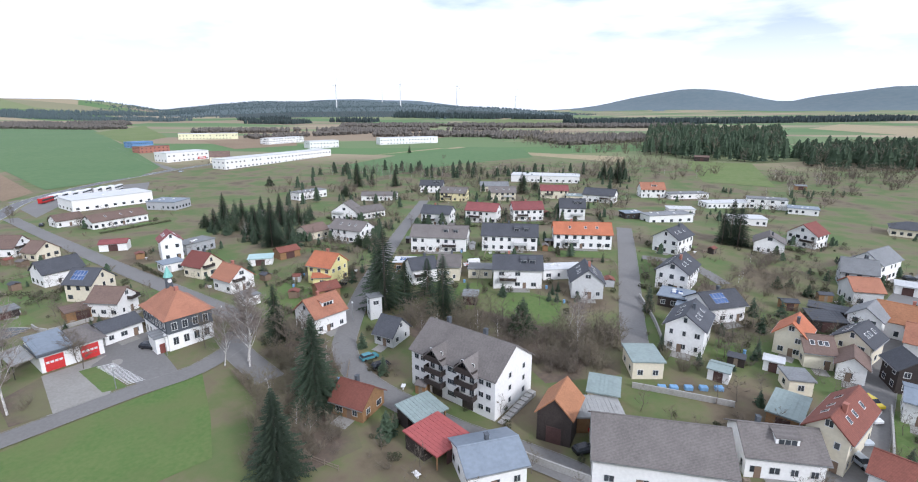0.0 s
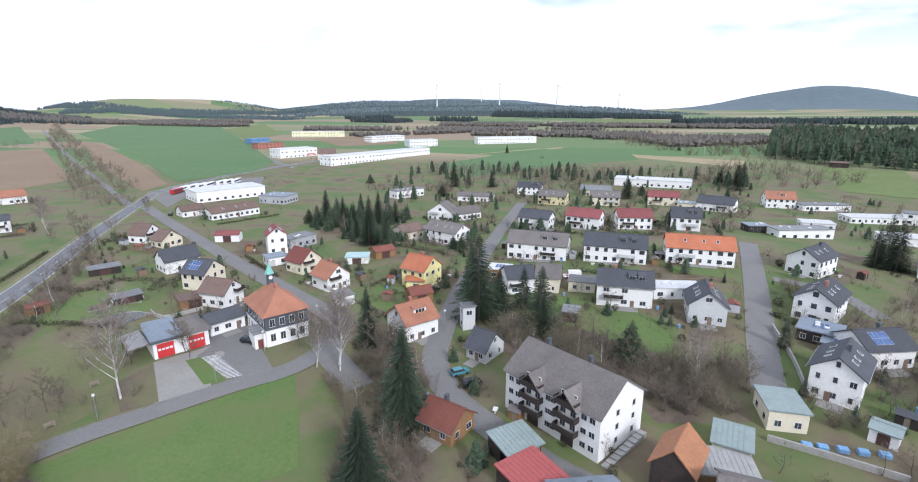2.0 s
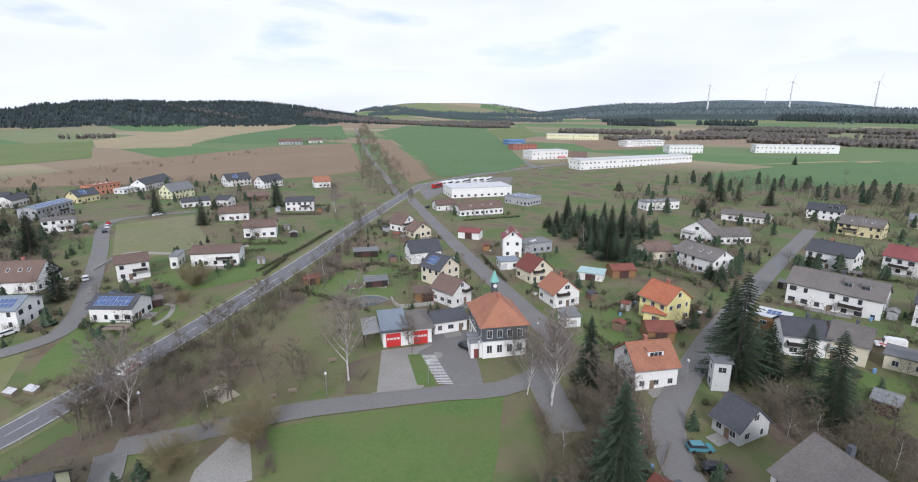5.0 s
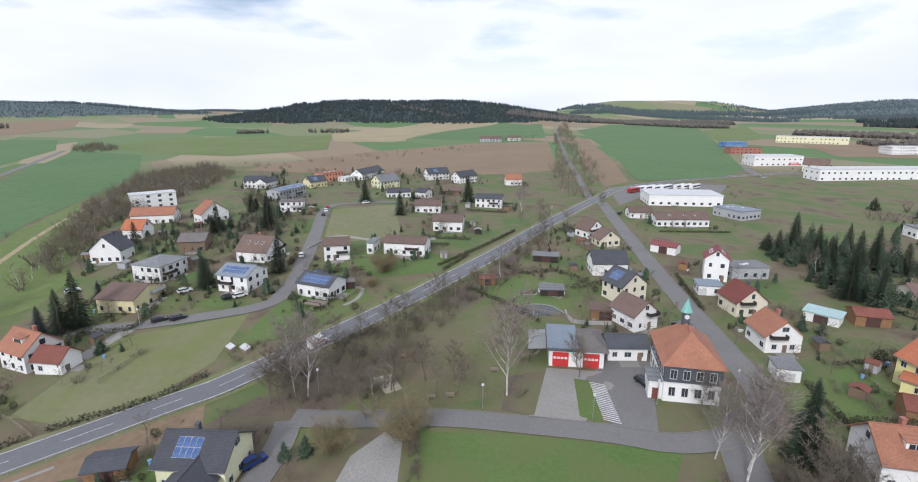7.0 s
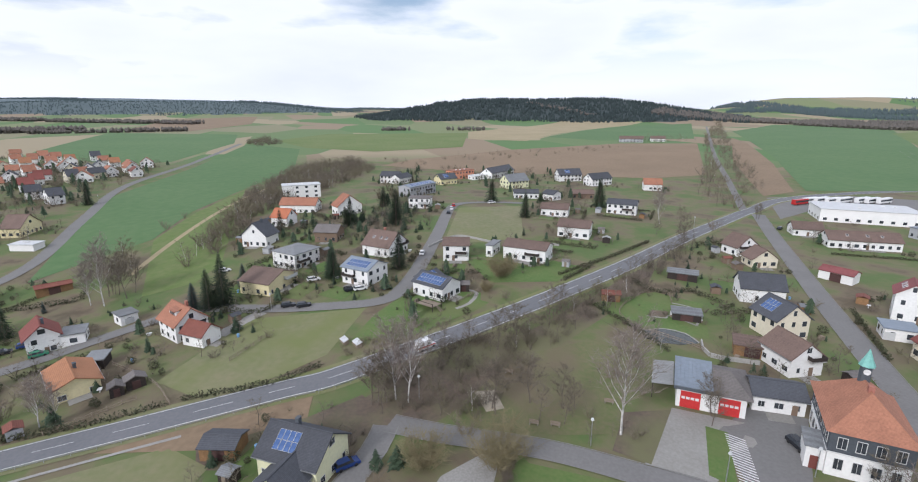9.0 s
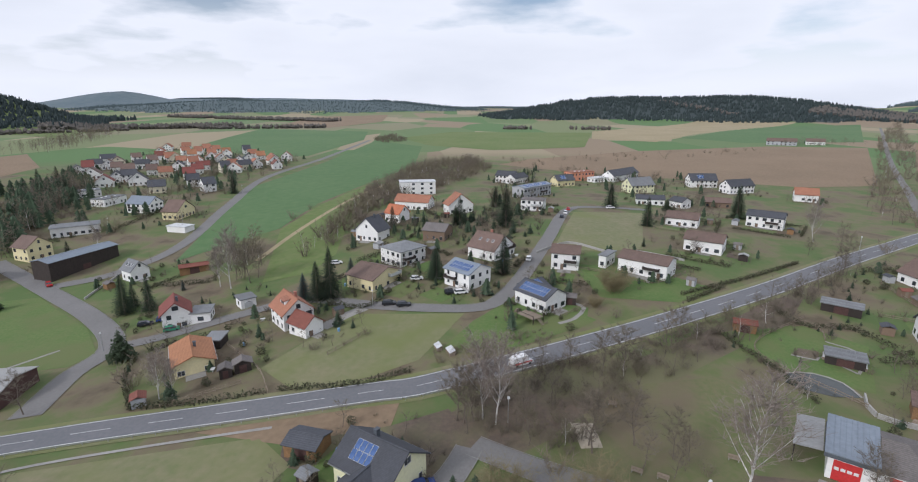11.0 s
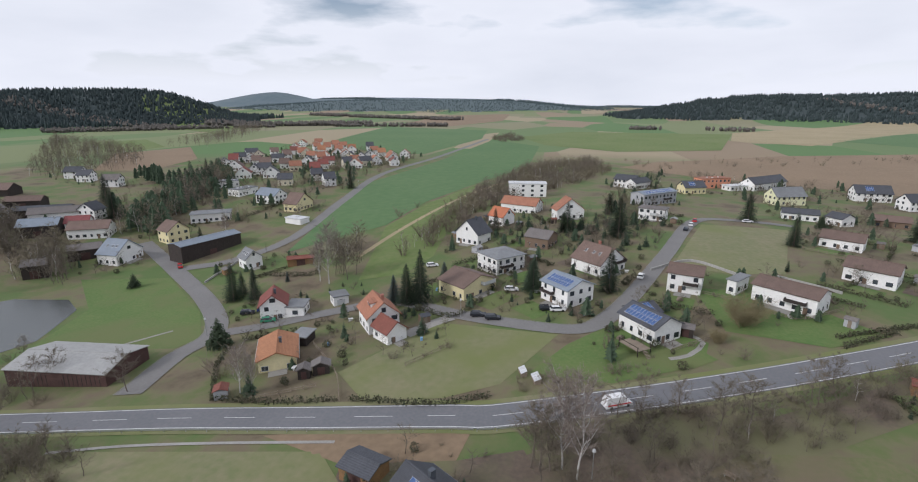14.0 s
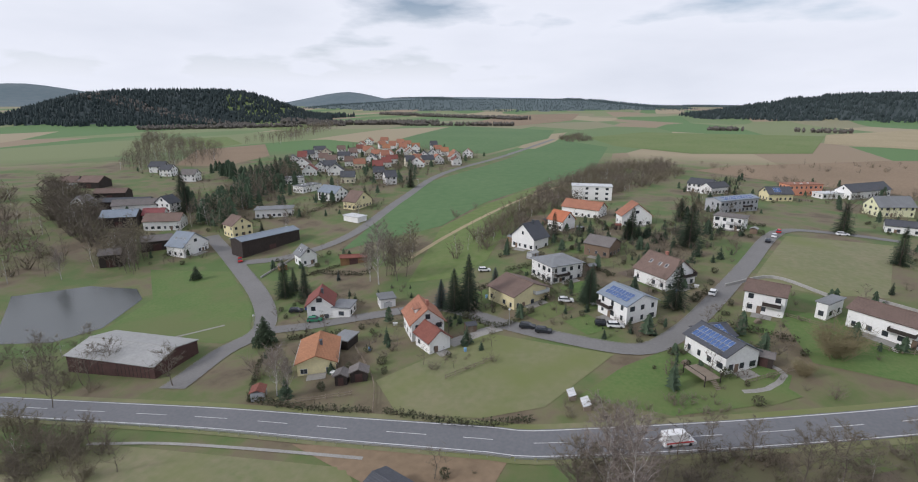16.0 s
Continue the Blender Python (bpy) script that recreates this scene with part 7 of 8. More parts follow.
house('shed', -206.0, -56.0, 120, 10, 4, 2.6, 'x', 18, 'rust', 'wood')
house('house', -203.1, -74.5, 147.3, 6.5, 7.0, 4.0, 'y', 42, 'grey', 'white', 'sky')
house('hip', -258.7, -137.6, 123.1, 19.0, 10.0, 4.0, 'x', 14, 'grey', 'white')
house('flat', -320.6, -157.8, 170.4, 16.5, 9.0, 4.0, 'x', 0, 'grey', 'white')
house('house', -299.0, -131.8, 78.5, 14.7, 10.0, 5.0, 'x', 34, 'bluegrey', 'white', 'balc')
house('house', -290.7, -101.4, 172.2, 14.4, 8.8, 4.2, 'y', 34, 'brown', 'yellow')
house('flat', -261.7, -92.1, 74.1, 10.6, 6.0, 2.6, 'x', 0, 'lightgrey', 'white')
house('flat', -339.4, -186.6, 135.4, 13.7, 9.0, 4.0, 'x', 0, 'grey', 'white')
house('house', -158.1, -37.5, 118.7, 7.2, 8.8, 4.6, 'y', 40, 'darkred', 'white', 'chim')
house('flat', -160.4, -31.9, 103.6, 5.1, 6.0, 3.0, 'x', 0, 'grey', 'white')
house('house', -130.1, -18.6, 119.9, 8.4, 12.3, 3.0, 'y', 22, 'orangebrown', 'yellow', 'chim')
house('shed', -126.7, -10.0, 110.5, 2.6, 2.6, 2.2, 'y', 25, 'greybrown', 'darkwood')
house('shed', -129.0, -7.0, 115.6, 3.6, 2.6, 2.2, 'y', 25, 'greybrown', 'darkwood')
house('house', -152.0, -0.8, 128.0, 8.4, 9.7, 4.6, 'y', 40, 'terracotta', 'white', 'dorm1', 'chim')
house('house', -146.3, 4.8, 143.0, 5.6, 7.0, 3.2, 'y', 38, 'rust', 'white')
house('flat', -169.3, -21.4, 129.4, 4.5, 5.0, 2.8, 'x', 0, 'grey', 'white', 'garage')
house('flat', -142.2, -20.1, 91.5, 3.8, 5.0, 2.5, 'x', 0, 'grey', 'darkwood')
house('barn', -117.2, -67.5, 97.5, 25.1, 14.0, 4.0, 'x', 12, 'corr', 'rustwood')
house('house', -87.8, 27.1, 56.6, 11.0, 9.0, 4.4, 'x', 34, 'slate', 'paleyellow', 'pv', 'chim')
house('house', -83.1, 25.2, 56.6, 6.5, 6.0, 3.3, 'y', 33, 'slate', 'paleyellow')
house('shed', -97.3, 15.2, 73.5, 6.1, 5.0, 2.4, 'x', 18, 'slate', 'wood')
house('shed', -155.7, 73.4, 74.7, 3.3, 3.0, 2.2, 'x', 20, 'greybrown', 'darkwood')
house('shed', -148.5, 144.2, 50.0, 8.9, 4.0, 2.3, 'x', 6, 'grey', 'darkwood')
house('shed', -121.4, 125.0, 57.5, 7.0, 4.0, 2.0, 'x', 6, 'grey', 'darkwood')
house('shed', -137.8, 112.5, 66.5, 4.9, 3.0, 2.2, 'x', 20, 'rust', 'wood')
house('house', -420.1, -255.5, 38.9, 11.4, 9.0, 5.3, 'x', 38, 'slate', 'white')
house('house', -408.0, -231.5, 112.4, 11.7, 7.9, 4.2, 'y', 38, 'brown', 'white')
house('house', -468.1, -268.9, 125.7, 10.7, 9.0, 4.0, 'x', 38, 'slate', 'white')
house('house', -396.6, -210.2, 29.9, 11.6, 9.0, 4.5, 'x', 38, 'slate', 'white')
house('house', -430.7, -217.8, 119.0, 9.0, 9.0, 5.2, 'x', 38, 'brown', 'white')
house('house', -397.0, -196.7, 116.0, 9.9, 9.0, 5.3, 'x', 38, 'slate', 'white')
house('house', -382.4, -181.3, 117.5, 11.7, 7.9, 4.4, 'y', 38, 'slate', 'white')
house('house', -354.7, -152.5, 117.0, 9.8, 9.0, 4.5, 'x', 38, 'slate', 'cream')
house('house', -434.2, -205.3, 28.1, 10.1, 7.9, 4.4, 'y', 38, 'brown', 'white')
house('house', -421.6, -182.9, 124.6, 9.5, 9.0, 4.4, 'x', 38, 'terracotta', 'cream')
house('house', -510.6, -263.5, 40.5, 9.1, 7.9, 5.1, 'y', 38, 'brown', 'white')
house('house', -568.6, -273.6, 19.2, 11.1, 9.0, 4.9, 'x', 38, 'terracotta', 'white')
house('house', -511.3, -222.6, 116.9, 11.8, 7.9, 4.5, 'y', 38, 'terracotta', 'cream')
house('house', -575.2, -250.0, 39.4, 9.3, 7.9, 5.0, 'y', 38, 'terracotta', 'white')
house('house', -578.6, -237.5, 18.9, 11.9, 7.9, 4.3, 'y', 38, 'terracotta', 'white')
house('house', -612.2, -244.7, 31.4, 11.1, 7.9, 4.1, 'y', 38, 'terracotta', 'white')
house('house', -519.8, -192.4, 114.8, 10.9, 7.9, 5.0, 'y', 38, 'terracotta', 'white')
house('house', -498.4, -195.9, 113.5, 9.2, 7.9, 4.8, 'y', 38, 'terracotta', 'white')
house('house', -558.8, -194.5, 113.8, 10.0, 7.9, 4.4, 'y', 38, 'terracotta', 'white')
house('house', -591.6, -191.2, 27.7, 10.9, 7.9, 5.1, 'y', 38, 'slate', 'white')
house('house', -514.9, -154.7, 117.7, 10.7, 7.9, 4.2, 'y', 38, 'slate', 'white')
house('house', -491.0, -154.4, 109.0, 9.4, 7.9, 5.2, 'y', 38, 'slate', 'white')
house('house', -475.0, -132.3, 131.8, 10.9, 7.9, 4.2, 'y', 38, 'terracotta', 'white')
house('house', -519.5, -138.4, 34.7, 9.9, 9.0, 4.6, 'x', 38, 'terracotta', 'white')
house('house', -499.3, -124.8, 130.2, 10.6, 7.9, 4.3, 'y', 38, 'terracotta', 'white')
house('house', -528.8, -123.2, 103.4, 9.8, 7.9, 5.1, 'y', 38, 'terracotta', 'white')
house('house', -448.8, -153.1, 38.1, 11.0, 7.9, 5.1, 'y', 38, 'slate', 'cream')
house('house', -361.4, -126.6, 40.4, 9.8, 7.9, 5.4, 'y', 38, 'slate', 'white')
house('house', -458.1, -192.8, 111.3, 9.0, 7.9, 4.8, 'y', 38, 'slate', 'white')
house('house', -513.4, -234.0, 34.4, 11.5, 7.9, 4.9, 'y', 38, 'terracotta', 'white')
house('house', -479.6, -194.8, 37.3, 11.2, 7.9, 5.2, 'y', 38, 'terracotta', 'white')
house('house', -501.0, -278.2, 132.6, 11.9, 9.0, 4.7, 'x', 38, 'slate', 'white')
house('house', -491.6, -237.8, 42.0, 10.4, 7.9, 5.0, 'y', 38, 'brown', 'white')
house('house', -476.9, -254.9, 121.8, 10.7, 7.9, 5.2, 'y', 38, 'brown', 'cream')
house('house', -615.0, -290.5, 15.1, 10.8, 9.0, 4.9, 'x', 38, 'terracotta', 'white')
house('house', -628.3, -271.5, 112.1, 9.1, 9.0, 4.7, 'x', 38, 'terracotta', 'white')
house('house', -589.4, -223.4, 26.3, 9.3, 7.9, 5.4, 'y', 38, 'terracotta', 'white')
house('house', -499.6, -174.3, 18.6, 10.1, 9.0, 4.9, 'x', 38, 'slate', 'cream')
house('house', -448.1, -141.7, 105.8, 11.7, 7.9, 4.0, 'y', 38, 'terracotta', 'white')
house('house', -465.1, -137.9, 130.9, 11.1, 9.0, 4.8, 'x', 38, 'slate', 'cream')
house('flat', -22.0, 125.3, 26.9, 3.2, 3.0, 6.0, 'x', 0, 'grey', 'lightgreywall')
village = random.Random(12)
placed_homes = [o.matrix_basis.translation.to_2d() for o in scene.objects if o.type == "EMPTY" and o.get("category") == "house"]
added = 0
while added < 20:
    spot = Vector((village.uniform(-620, -360), village.uniform(-290, -115)))
    if inside(spot.x, spot.y, ((-380, -130), (-520, -112), (-640, -270), (-600, -295), (-420, -262), (-360, -200))) and min((spot - q).length for q in placed_homes) > 14:
        placed_homes.append(spot)
        added += 1
        house('house', spot.x, spot.y, village.choice((30, 118)), village.uniform(9, 12), 8.0, village.uniform(4, 5), village.choice('xy'), 38,
              village.choice(('terracotta', 'terracotta', 'orangebrown', 'rust')) if spot.x < -470 else village.choice(('slate', 'brown', 'darkred')), 'white')

# ---- plants ----
for ob_ in [o for o in scene.objects if o.get("category") == "road"]:
    w_ = (ob_.data.vertices[0].co - ob_.data.vertices[1].co).length / 2
    n_ = len(ob_.data.vertices) // 2
    OBSTACLES.extend((*((ob_.data.vertices[2 * i].co + ob_.data.vertices[2 * i + 1].co) / 2).to_2d(), w_) for i in range(n_))
for ob_ in [o for o in scene.objects if o.type == "EMPTY" and o.get("category") in ("house", "building", "barn", "shed", "school", "fire station", "apartment building")]:
    OBSTACLES.append((ob_.matrix_basis.translation.x, ob_.matrix_basis.translation.y, 6.5 if ob_["category"] != "shed" else 3))
tree(-27.6, 86.6, 20, 's', 0)
tree(-28.2, 67.3, 16.5, 's', 1)
tree(-44.7, 114.0, 15, 's', 2)
tree(-25.1, 147.4, 16, 's', 3)
tree(-20.6, 131.8, 14, 's', 4)
tree(-15.5, 135.5, 9, 's', 5)
tree(-4.3, 125.9, 14, 's', 6)
tree(-9.3, 139.4, 9, 's', 7)
tree(15.7, 115.6, 10, 'p', 8)
tree(-121.9, 236.7, 8.0, 'p', 9)
tree(-114.5, 230.8, 8.8, 's', 10)
tree(-114.9, 241.4, 9.6, 's', 11)
tree(-104.8, 229.1, 9.6, 'p', 12)
tree(-104.3, 238.2, 10.4, 's', 13)
tree(-97.3, 232.1, 9.6, 's', 14)
tree(-96.0, 240.1, 10.4, 'p', 15)
tree(-87.8, 230.1, 9.6, 's', 16)
tree(-87.1, 240.4, 9.6, 's', 17)
tree(-79.3, 230.3, 9.6, 'p', 18)
tree(-79.1, 243.4, 8.8, 's', 19)
tree(-121.3, 255.4, 8.8, 's', 20)
tree(-113.2, 259.2, 8.8, 'p', 21)
tree(-104.8, 263.0, 9.6, 's', 22)
tree(-95.2, 263.6, 9.6, 's', 23)
tree(-86.8, 257.7, 9.6, 'p', 24)
tree(-76.7, 200.0, 11, 's', 25)
tree(-67.7, 195.5, 11, 's', 26)
tree(-88.9, 214.9, 11, 's', 27)
tree(-75.1, 371.2, 12, 's', 28)
tree(-74.4, 328.4, 11, 'p', 29)
tree(-65.8, 380.7, 10, 's', 30)
tree(-47.4, 373.9, 10, 's', 31)
tree(-140.5, 373.1, 10, 'p', 32)
tree(42.5, 338.4, 11, 's', 33)
tree(53.8, 352.5, 9, 'p', 34)
tree(135.2, 417.0, 13, 's', 35)
tree(121.6, 387.1, 12, 's', 36)
tree(117.4, 409.1, 10, 's', 37)
tree(105.5, 195.7, 12, 's', 38)
tree(110.6, 193.4, 13, 's', 39)
tree(111.9, 201.6, 11, 's', 40)
tree(50.3, 125.3, 8, 'c', 41)
tree(46.6, 106.3, 5, 'c', 42)
tree(145.9, 677.0, 10, 'p', 43)
tree(45.2, 164.3, 5, 'c', 44)
tree(48.6, 163.6, 5, 'c', 45)
tree(62.7, 165.7, 5, 'c', 46)
tree(-16.2, 228.8, 6, 'p', 47)
tree(-40.1, 194.3, 9, 'p', 48)
tree(-35.8, 189.8, 10, 'p', 49)
tree(-171.0, -5.0, 9, 'b', 50)
tree(-170.3, -0.7, 9.5, 's', 51)
tree(-171.4, 3.2, 10, 's', 52)
tree(-185.4, 6.9, 8, 'b', 53)
tree(-140.4, -42.1, 13, 'p', 54)
tree(-173.2, -54.1, 9, 's', 55)
tree(-172.6, -61.7, 8, 's', 56)
tree(-177.8, -62.0, 6, 's', 57)
tree(-179.9, -108.5, 8, 'p', 58)
tree(-246.1, 44.0, 10, 's', 59)
tree(-238.8, 63.9, 10, 's', 60)
tree(-283.3, 63.0, 8, 's', 61)
tree(-250.5, 13.3, 8, 's', 62)
tree(-180.0, 35.6, 8, 's', 63)
tree(-182.3, 57.5, 8, 's', 64)
tree(-281.2, 122.6, 10, 's', 65)
tree(-355.9, 157.3, 8, 's', 66)
tree(-238.4, 125.6, 10, 's', 67)
tree(-276.0, 149.9, 8, 'p', 68)
tree(-206.6, 112.5, 6, 'c', 69)
tree(-267.6, 42.2, 7, 'p', 70)
tree(-355.2, -103.1, 11, 's', 71)
tree(-269.6, -214.2, 12, 's', 72)
tree(-250.5, -189.8, 12, 's', 73)
tree(-374.5, -231.3, 12, 's', 74)
tree(-331.4, -194.3, 12, 's', 75)
tree(-348.0, -223.0, 10, 's', 76)
tree(-189.3, -51.9, 6, 'b', 77)
tree(-229.9, -120.7, 6, 's', 78)
tree(-182.5, 34.5, 7, 's', 79)
tree(-262.4, 178.6, 10, 's', 80)
tree(-245.1, 42.1, 7, 's', 82)
tree(-191.6, 35.0, 6, 's', 83)
tree(-305.4, -109.3, 6, 's', 84)
tree(-298.4, -140.9, 5, 'c', 85)
tree(96.3, 144.5, 5, 'p', 86)
tree(100.9, 145.3, 5, 'p', 87)
tree(101.4, 137.8, 6, 'p', 88)
tree(-60.4, 622.3, 7, 's', 89)
tree(-106.4, 46.4, 17, 'i', 90)
tree(-106.0, 41.5, 12, 't', 91)
tree(-105.4, 42.9, 12, 't', 92)
tree(-84.6, 83.2, 15, 'i', 93)
tree(-85.1, 102.3, 9, 't', 94)
tree(-52.4, 102.2, 14, 'i', 95)
tree(-46.7, 101.8, 14, 'i', 96)
tree(-41.4, 111.6, 11, 't', 97)
tree(-90.0, 74.9, 9, 't', 98)
tree(-187.1, -34.5, 15, 'i', 99)
tree(-189.7, -39.3, 14, 'i', 100)
tree(-191.0, -29.4, 15, 't', 101)
tree(-195.6, -28.4, 16, 't', 102)
tree(-195.5, -33.1, 15, 't', 103)
tree(-104.6, 48.6, 13, 'i', 105)
tree(-107.7, 44.2, 11, 't', 106)
tree(-110.3, 47.1, 11, 't', 107)
tree(-96.1, 63.9, 11, 't', 108)
tree(-97.8, 71.5, 12, 't', 109)
tree(-93.6, 79.0, 9, 't', 110)
tree(-103.9, 53.4, 9, 't', 111)
tree(-48.0, 104.1, 14, 'i', 113)
tree(-39.3, 106.8, 13, 't', 114)
tree(-60.5, 110.1, 9, 't', 115)
tree(-82.6, 100.3, 7, 't', 116)
tree(-83.8, 65.2, 4, 'u', 117)
tree(-85.8, 48.5, 7, 'w', 118)
tree(-92.0, 57.1, 6, 'u', 119)
tree(-185.4, 173.4, 13, 't', 120)
tree(-208.5, 189.1, 12, 't', 121)
tree(-254.2, 262.7, 10, 't', 122)
tree(-222.9, 244.8, 9, 't', 123)
tree(-163.8, 88.4, 5, 'w', 124)
tree(-220.4, 186.9, 14, 'i', 125)
tree(-127.7, -91.4, 9, 't', 126)
tree(-118.8, -69.2, 9, 't', 127)
tree(-117.4, -48.0, 10, 't', 128)
tree(-117.7, -73.8, 8, 't', 129)
tree(-119.0, -95.1, 9, 't', 130)
tree(-102.7, -64.7, 9, 't', 131)
tree(-119.8, -21.2, 8, 'i', 132)
tree(-119.8, -18.3, 8, 'i', 133)
tree(-126.1, -30.8, 6, 'u', 134)
tree(-154.0, 80.1, 4, 'w', 135)
tree(-147.1, 83.7, 4, 'u', 136)
tree(-198.8, 127.6, 7, 't', 137)
tree(-212.9, 142.4, 7, 't', 138)
tree(-278.8, -40.7, 4, 'u', 139)
tree(-299.9, -38.1, 4, 'u', 140)
tree(27.9, 108.9, 9, 'i', 141)
tree(81.3, 188.6, 5, 'u', 142)
tree(219.6, 331.9, 10, 'i', 143)
tree(-179.1, 166.7, 10, 't', 144)
tree(-222.5, 245.9, 9, 't', 145)
tree(-200.4, 170.9, 9, 't', 146)
tree(-204.9, 204.4, 8, 'u', 147)
tree(-16.7, 565.3, 6, 'u', 148)
tree(-105.7, 44.6, 10, 't', 149)
tree(-108.6, 42.0, 10, 't', 150)
tree(-119.6, 72.1, 11, 't', 151)
tree(-121.1, 77.0, 11, 't', 152)
tree(-98.1, 63.8, 11, 't', 153)
tree(-92.2, 70.9, 10, 't', 154)
tree(-94.4, 76.6, 9, 't', 155)
tree(-133.9, 91.7, 9, 't', 156)
tree(-136.5, 96.3, 9, 't', 157)
tree(-128.7, 61.5, 7, 't', 158)
tree(-124.2, 66.3, 8, 't', 159)
tree(-162.0, -156.2, 10, 'i', 160)
tree(-239.7, -115.0, 8, 'i', 161)
tree(-83.1, 60.0, 5, 'w', 162)
woods(260, 'uut', 2.5, 7, (-50, 100), (-40, 89), (-35, 70), (-27, 71), (-20, 78), (-27, 91), (-24, 99), (-35, 112), (-45, 108))
woods(380, 'uut', 3, 8, (-20, 125), (-3, 132), (22, 116), (40, 117), (35, 99), (18, 96), (14, 104), (0, 115), (-11, 117))
woods(80, 'ut', 3, 9, (-42, 124), (-28, 113), (-21, 88), (-27, 83), (-36, 85))
woods(150, 'uut', 2, 5, (65, 166), (86, 155), (134, 204), (99, 134), (83, 139), (59, 96), (44, 95))
woods(1000, 'ttcccccc', 10, 24, (215, 595), (255, 535), (300, 505), (335, 520), (560, 900), (370, 1000))
woods(300, 'ttu', 7, 13, (56, 806), (122, 988), (323, 904), (211, 587), (139, 628))
woods(330, 'ttttc', 6, 11, (-125, 422), (-93, 463), (138, 449), (136, 364), (99, 445), (2, 402))
woods(330, 'uutc', 2.5, 8, (-8, 417), (148, 450), (88, 241), (25, 220), (-44, 190), (-81, 340))
woods(300, 'uut', 2, 8, (-109, 39), (-127, 58), (-129, 83), (-146, 110), (-178, 158), (-201, 186), (-183, 178), (-142, 126), (-125, 97), (-108, 75), (-97, 68), (-92, 47))
woods(24, 'ut', 1, 5, (-81, 64), (-122, 109), (-120, 118), (-89, 94), (-77, 78))
woods(1000, 'utt', 4.5, 9, (-207, -20), (-348, -15), (-489, 5), (-542, 59), (-471, 76), (-354, 27), (-287, -1), (-235, -4))
woods(420, 'ttu', 5, 10, (-301, 273), (-803, 694), (-1355, 1195), (-520, 498), (-311, 337), (-219, 238), (-248, 238))
woods(34, 't', 6, 11, (-222, -55), (-238, -45), (-206, -29), (-192, -34))
woods(60, 'ut', 3, 6, (-562, 84), (-556, 108), (-618, 400), (-576, 382), (-484, 109))
woods(150, 'ut', 5, 8, (-781, -75), (-892, -55), (-768, -27), (-730, -53))
woods(280, 'tttc', 8, 14, (-231, -167), (-307, -207), (-405, -241), (-356, -194), (-260, -160), (-225, -143))
woods(120, 't', 6, 13, (-175, -158), (-212, -181), (-198, -153), (-176, -135))
woods(420, 't', 8, 14, (-338, -359), (-603, -657), (-500, -407), (-402, -319), (-349, -321))
woods(260, 'tu', 6, 12, (-268, -333), (-208, -239), (-190, -174), (-220, -210), (-249, -272))
woods(30, 'tu', 4, 8, (-123, -108), (-127, -95), (-108, -55), (-100, -73))
woods(240, 't', 8, 13, (-560, -437), (-1042, -636), (-887, -506), (-573, -387))
woods(16, 'u', 3, 6, (-91, -58), (-99, -43), (-87, -32), (-83, -45))
woods(190, 'uutc', 2, 7, (-246, 7), (-268, 42), (-262, 85), (-219, 77), (-215, 44))
woods(170, 'uutc', 2, 7, (-183, 45), (-199, 61), (-470, 118), (-428, 79))
woods(190, 'uutc', 2, 7, (-473, 127), (-405, 241), (-244, 160), (-275, 149))
woods(130, 'u', 1, 2.6, (-132, 35), (-141, 63), (-129, 68), (-159, 118), (-137, 107), (-124, 77), (-112, 47))
woods(67, 'uc', 2, 7, (-121, 230), (-83, 279), (-61, 212), (-82, 199))
woods(36, 'u', 1, 2, (-84, 62), (-73, 56), (-72, 58), (-83, 63))
woods(100, 'cccct', 4, 10, (-120, 228), (-126, 266), (-95, 273), (-76, 246), (-64, 191), (-76, 195), (-99, 220))
woods(40, 'tcu', 4, 10, (-133, 335), (-125, 422), (-62, 396), (-70, 307), (-96, 277))
woods(60, 'uuc', 1, 3, (-138, 106), (-172, 151), (-201, 192), (-182, 191), (-151, 161), (-126, 124), (-117, 103))
woods(26, 'uc', 1, 3, (-169, -48), (-190, -25), (-163, -2), (-164, 8), (-150, 3), (-154, -22))
woods(36, 'uuc', 1, 3.5, (-181, 14), (-191, 32), (-176, 53), (-161, 53), (-160, 31))
woods(330, 'uuttc', 2, 9, (-255, -214), (-303, -218), (-316, -173), (-385, -193), (-556, -204), (-526, -114), (-379, -110), (-273, -96), (-258, -122))
woods(60, 'uuct', 1.5, 6, (-62, 187), (-48, 215), (-29, 252), (-16, 222), (-25, 166), (-32, 150))
woods(24, 'u', 1.5, 4, (-252, 291), (-249, 403), (-192, 354), (-149, 266), (-156, 204))
woods(480, 'ttcccccc', 9, 21, (320, 460), (395, 432), (470, 470), (580, 560), (460, 610), (360, 560))
woods(140, 'ttu', 5, 11, (90, 430), (165, 540), (215, 590), (240, 450), (180, 400))
woods(120, 'ttu', 5, 12, (263, 327), (330, 360), (400, 425), (320, 455), (240, 400))
woods(110, 'uutc', 2, 7, (105, 205), (215, 290), (255, 330), (170, 345), (110, 290))
woods(50, 't', 6, 10, (-690, 440), (-640, 470), (-650, 560), (-710, 540))
woods(44, 'c', 9, 13, (-346, -282), (-309, -179), (-330, -175), (-365, -275))
woods(90, 'tu', 6, 12, (-240, -330), (-196, -218), (-172, -160), (-150, -165), (-170, -240))
woods(60, 'uut', 3, 7, (-122, -112), (-116, -100), (-100, -60), (-88, -62), (-90, -90))
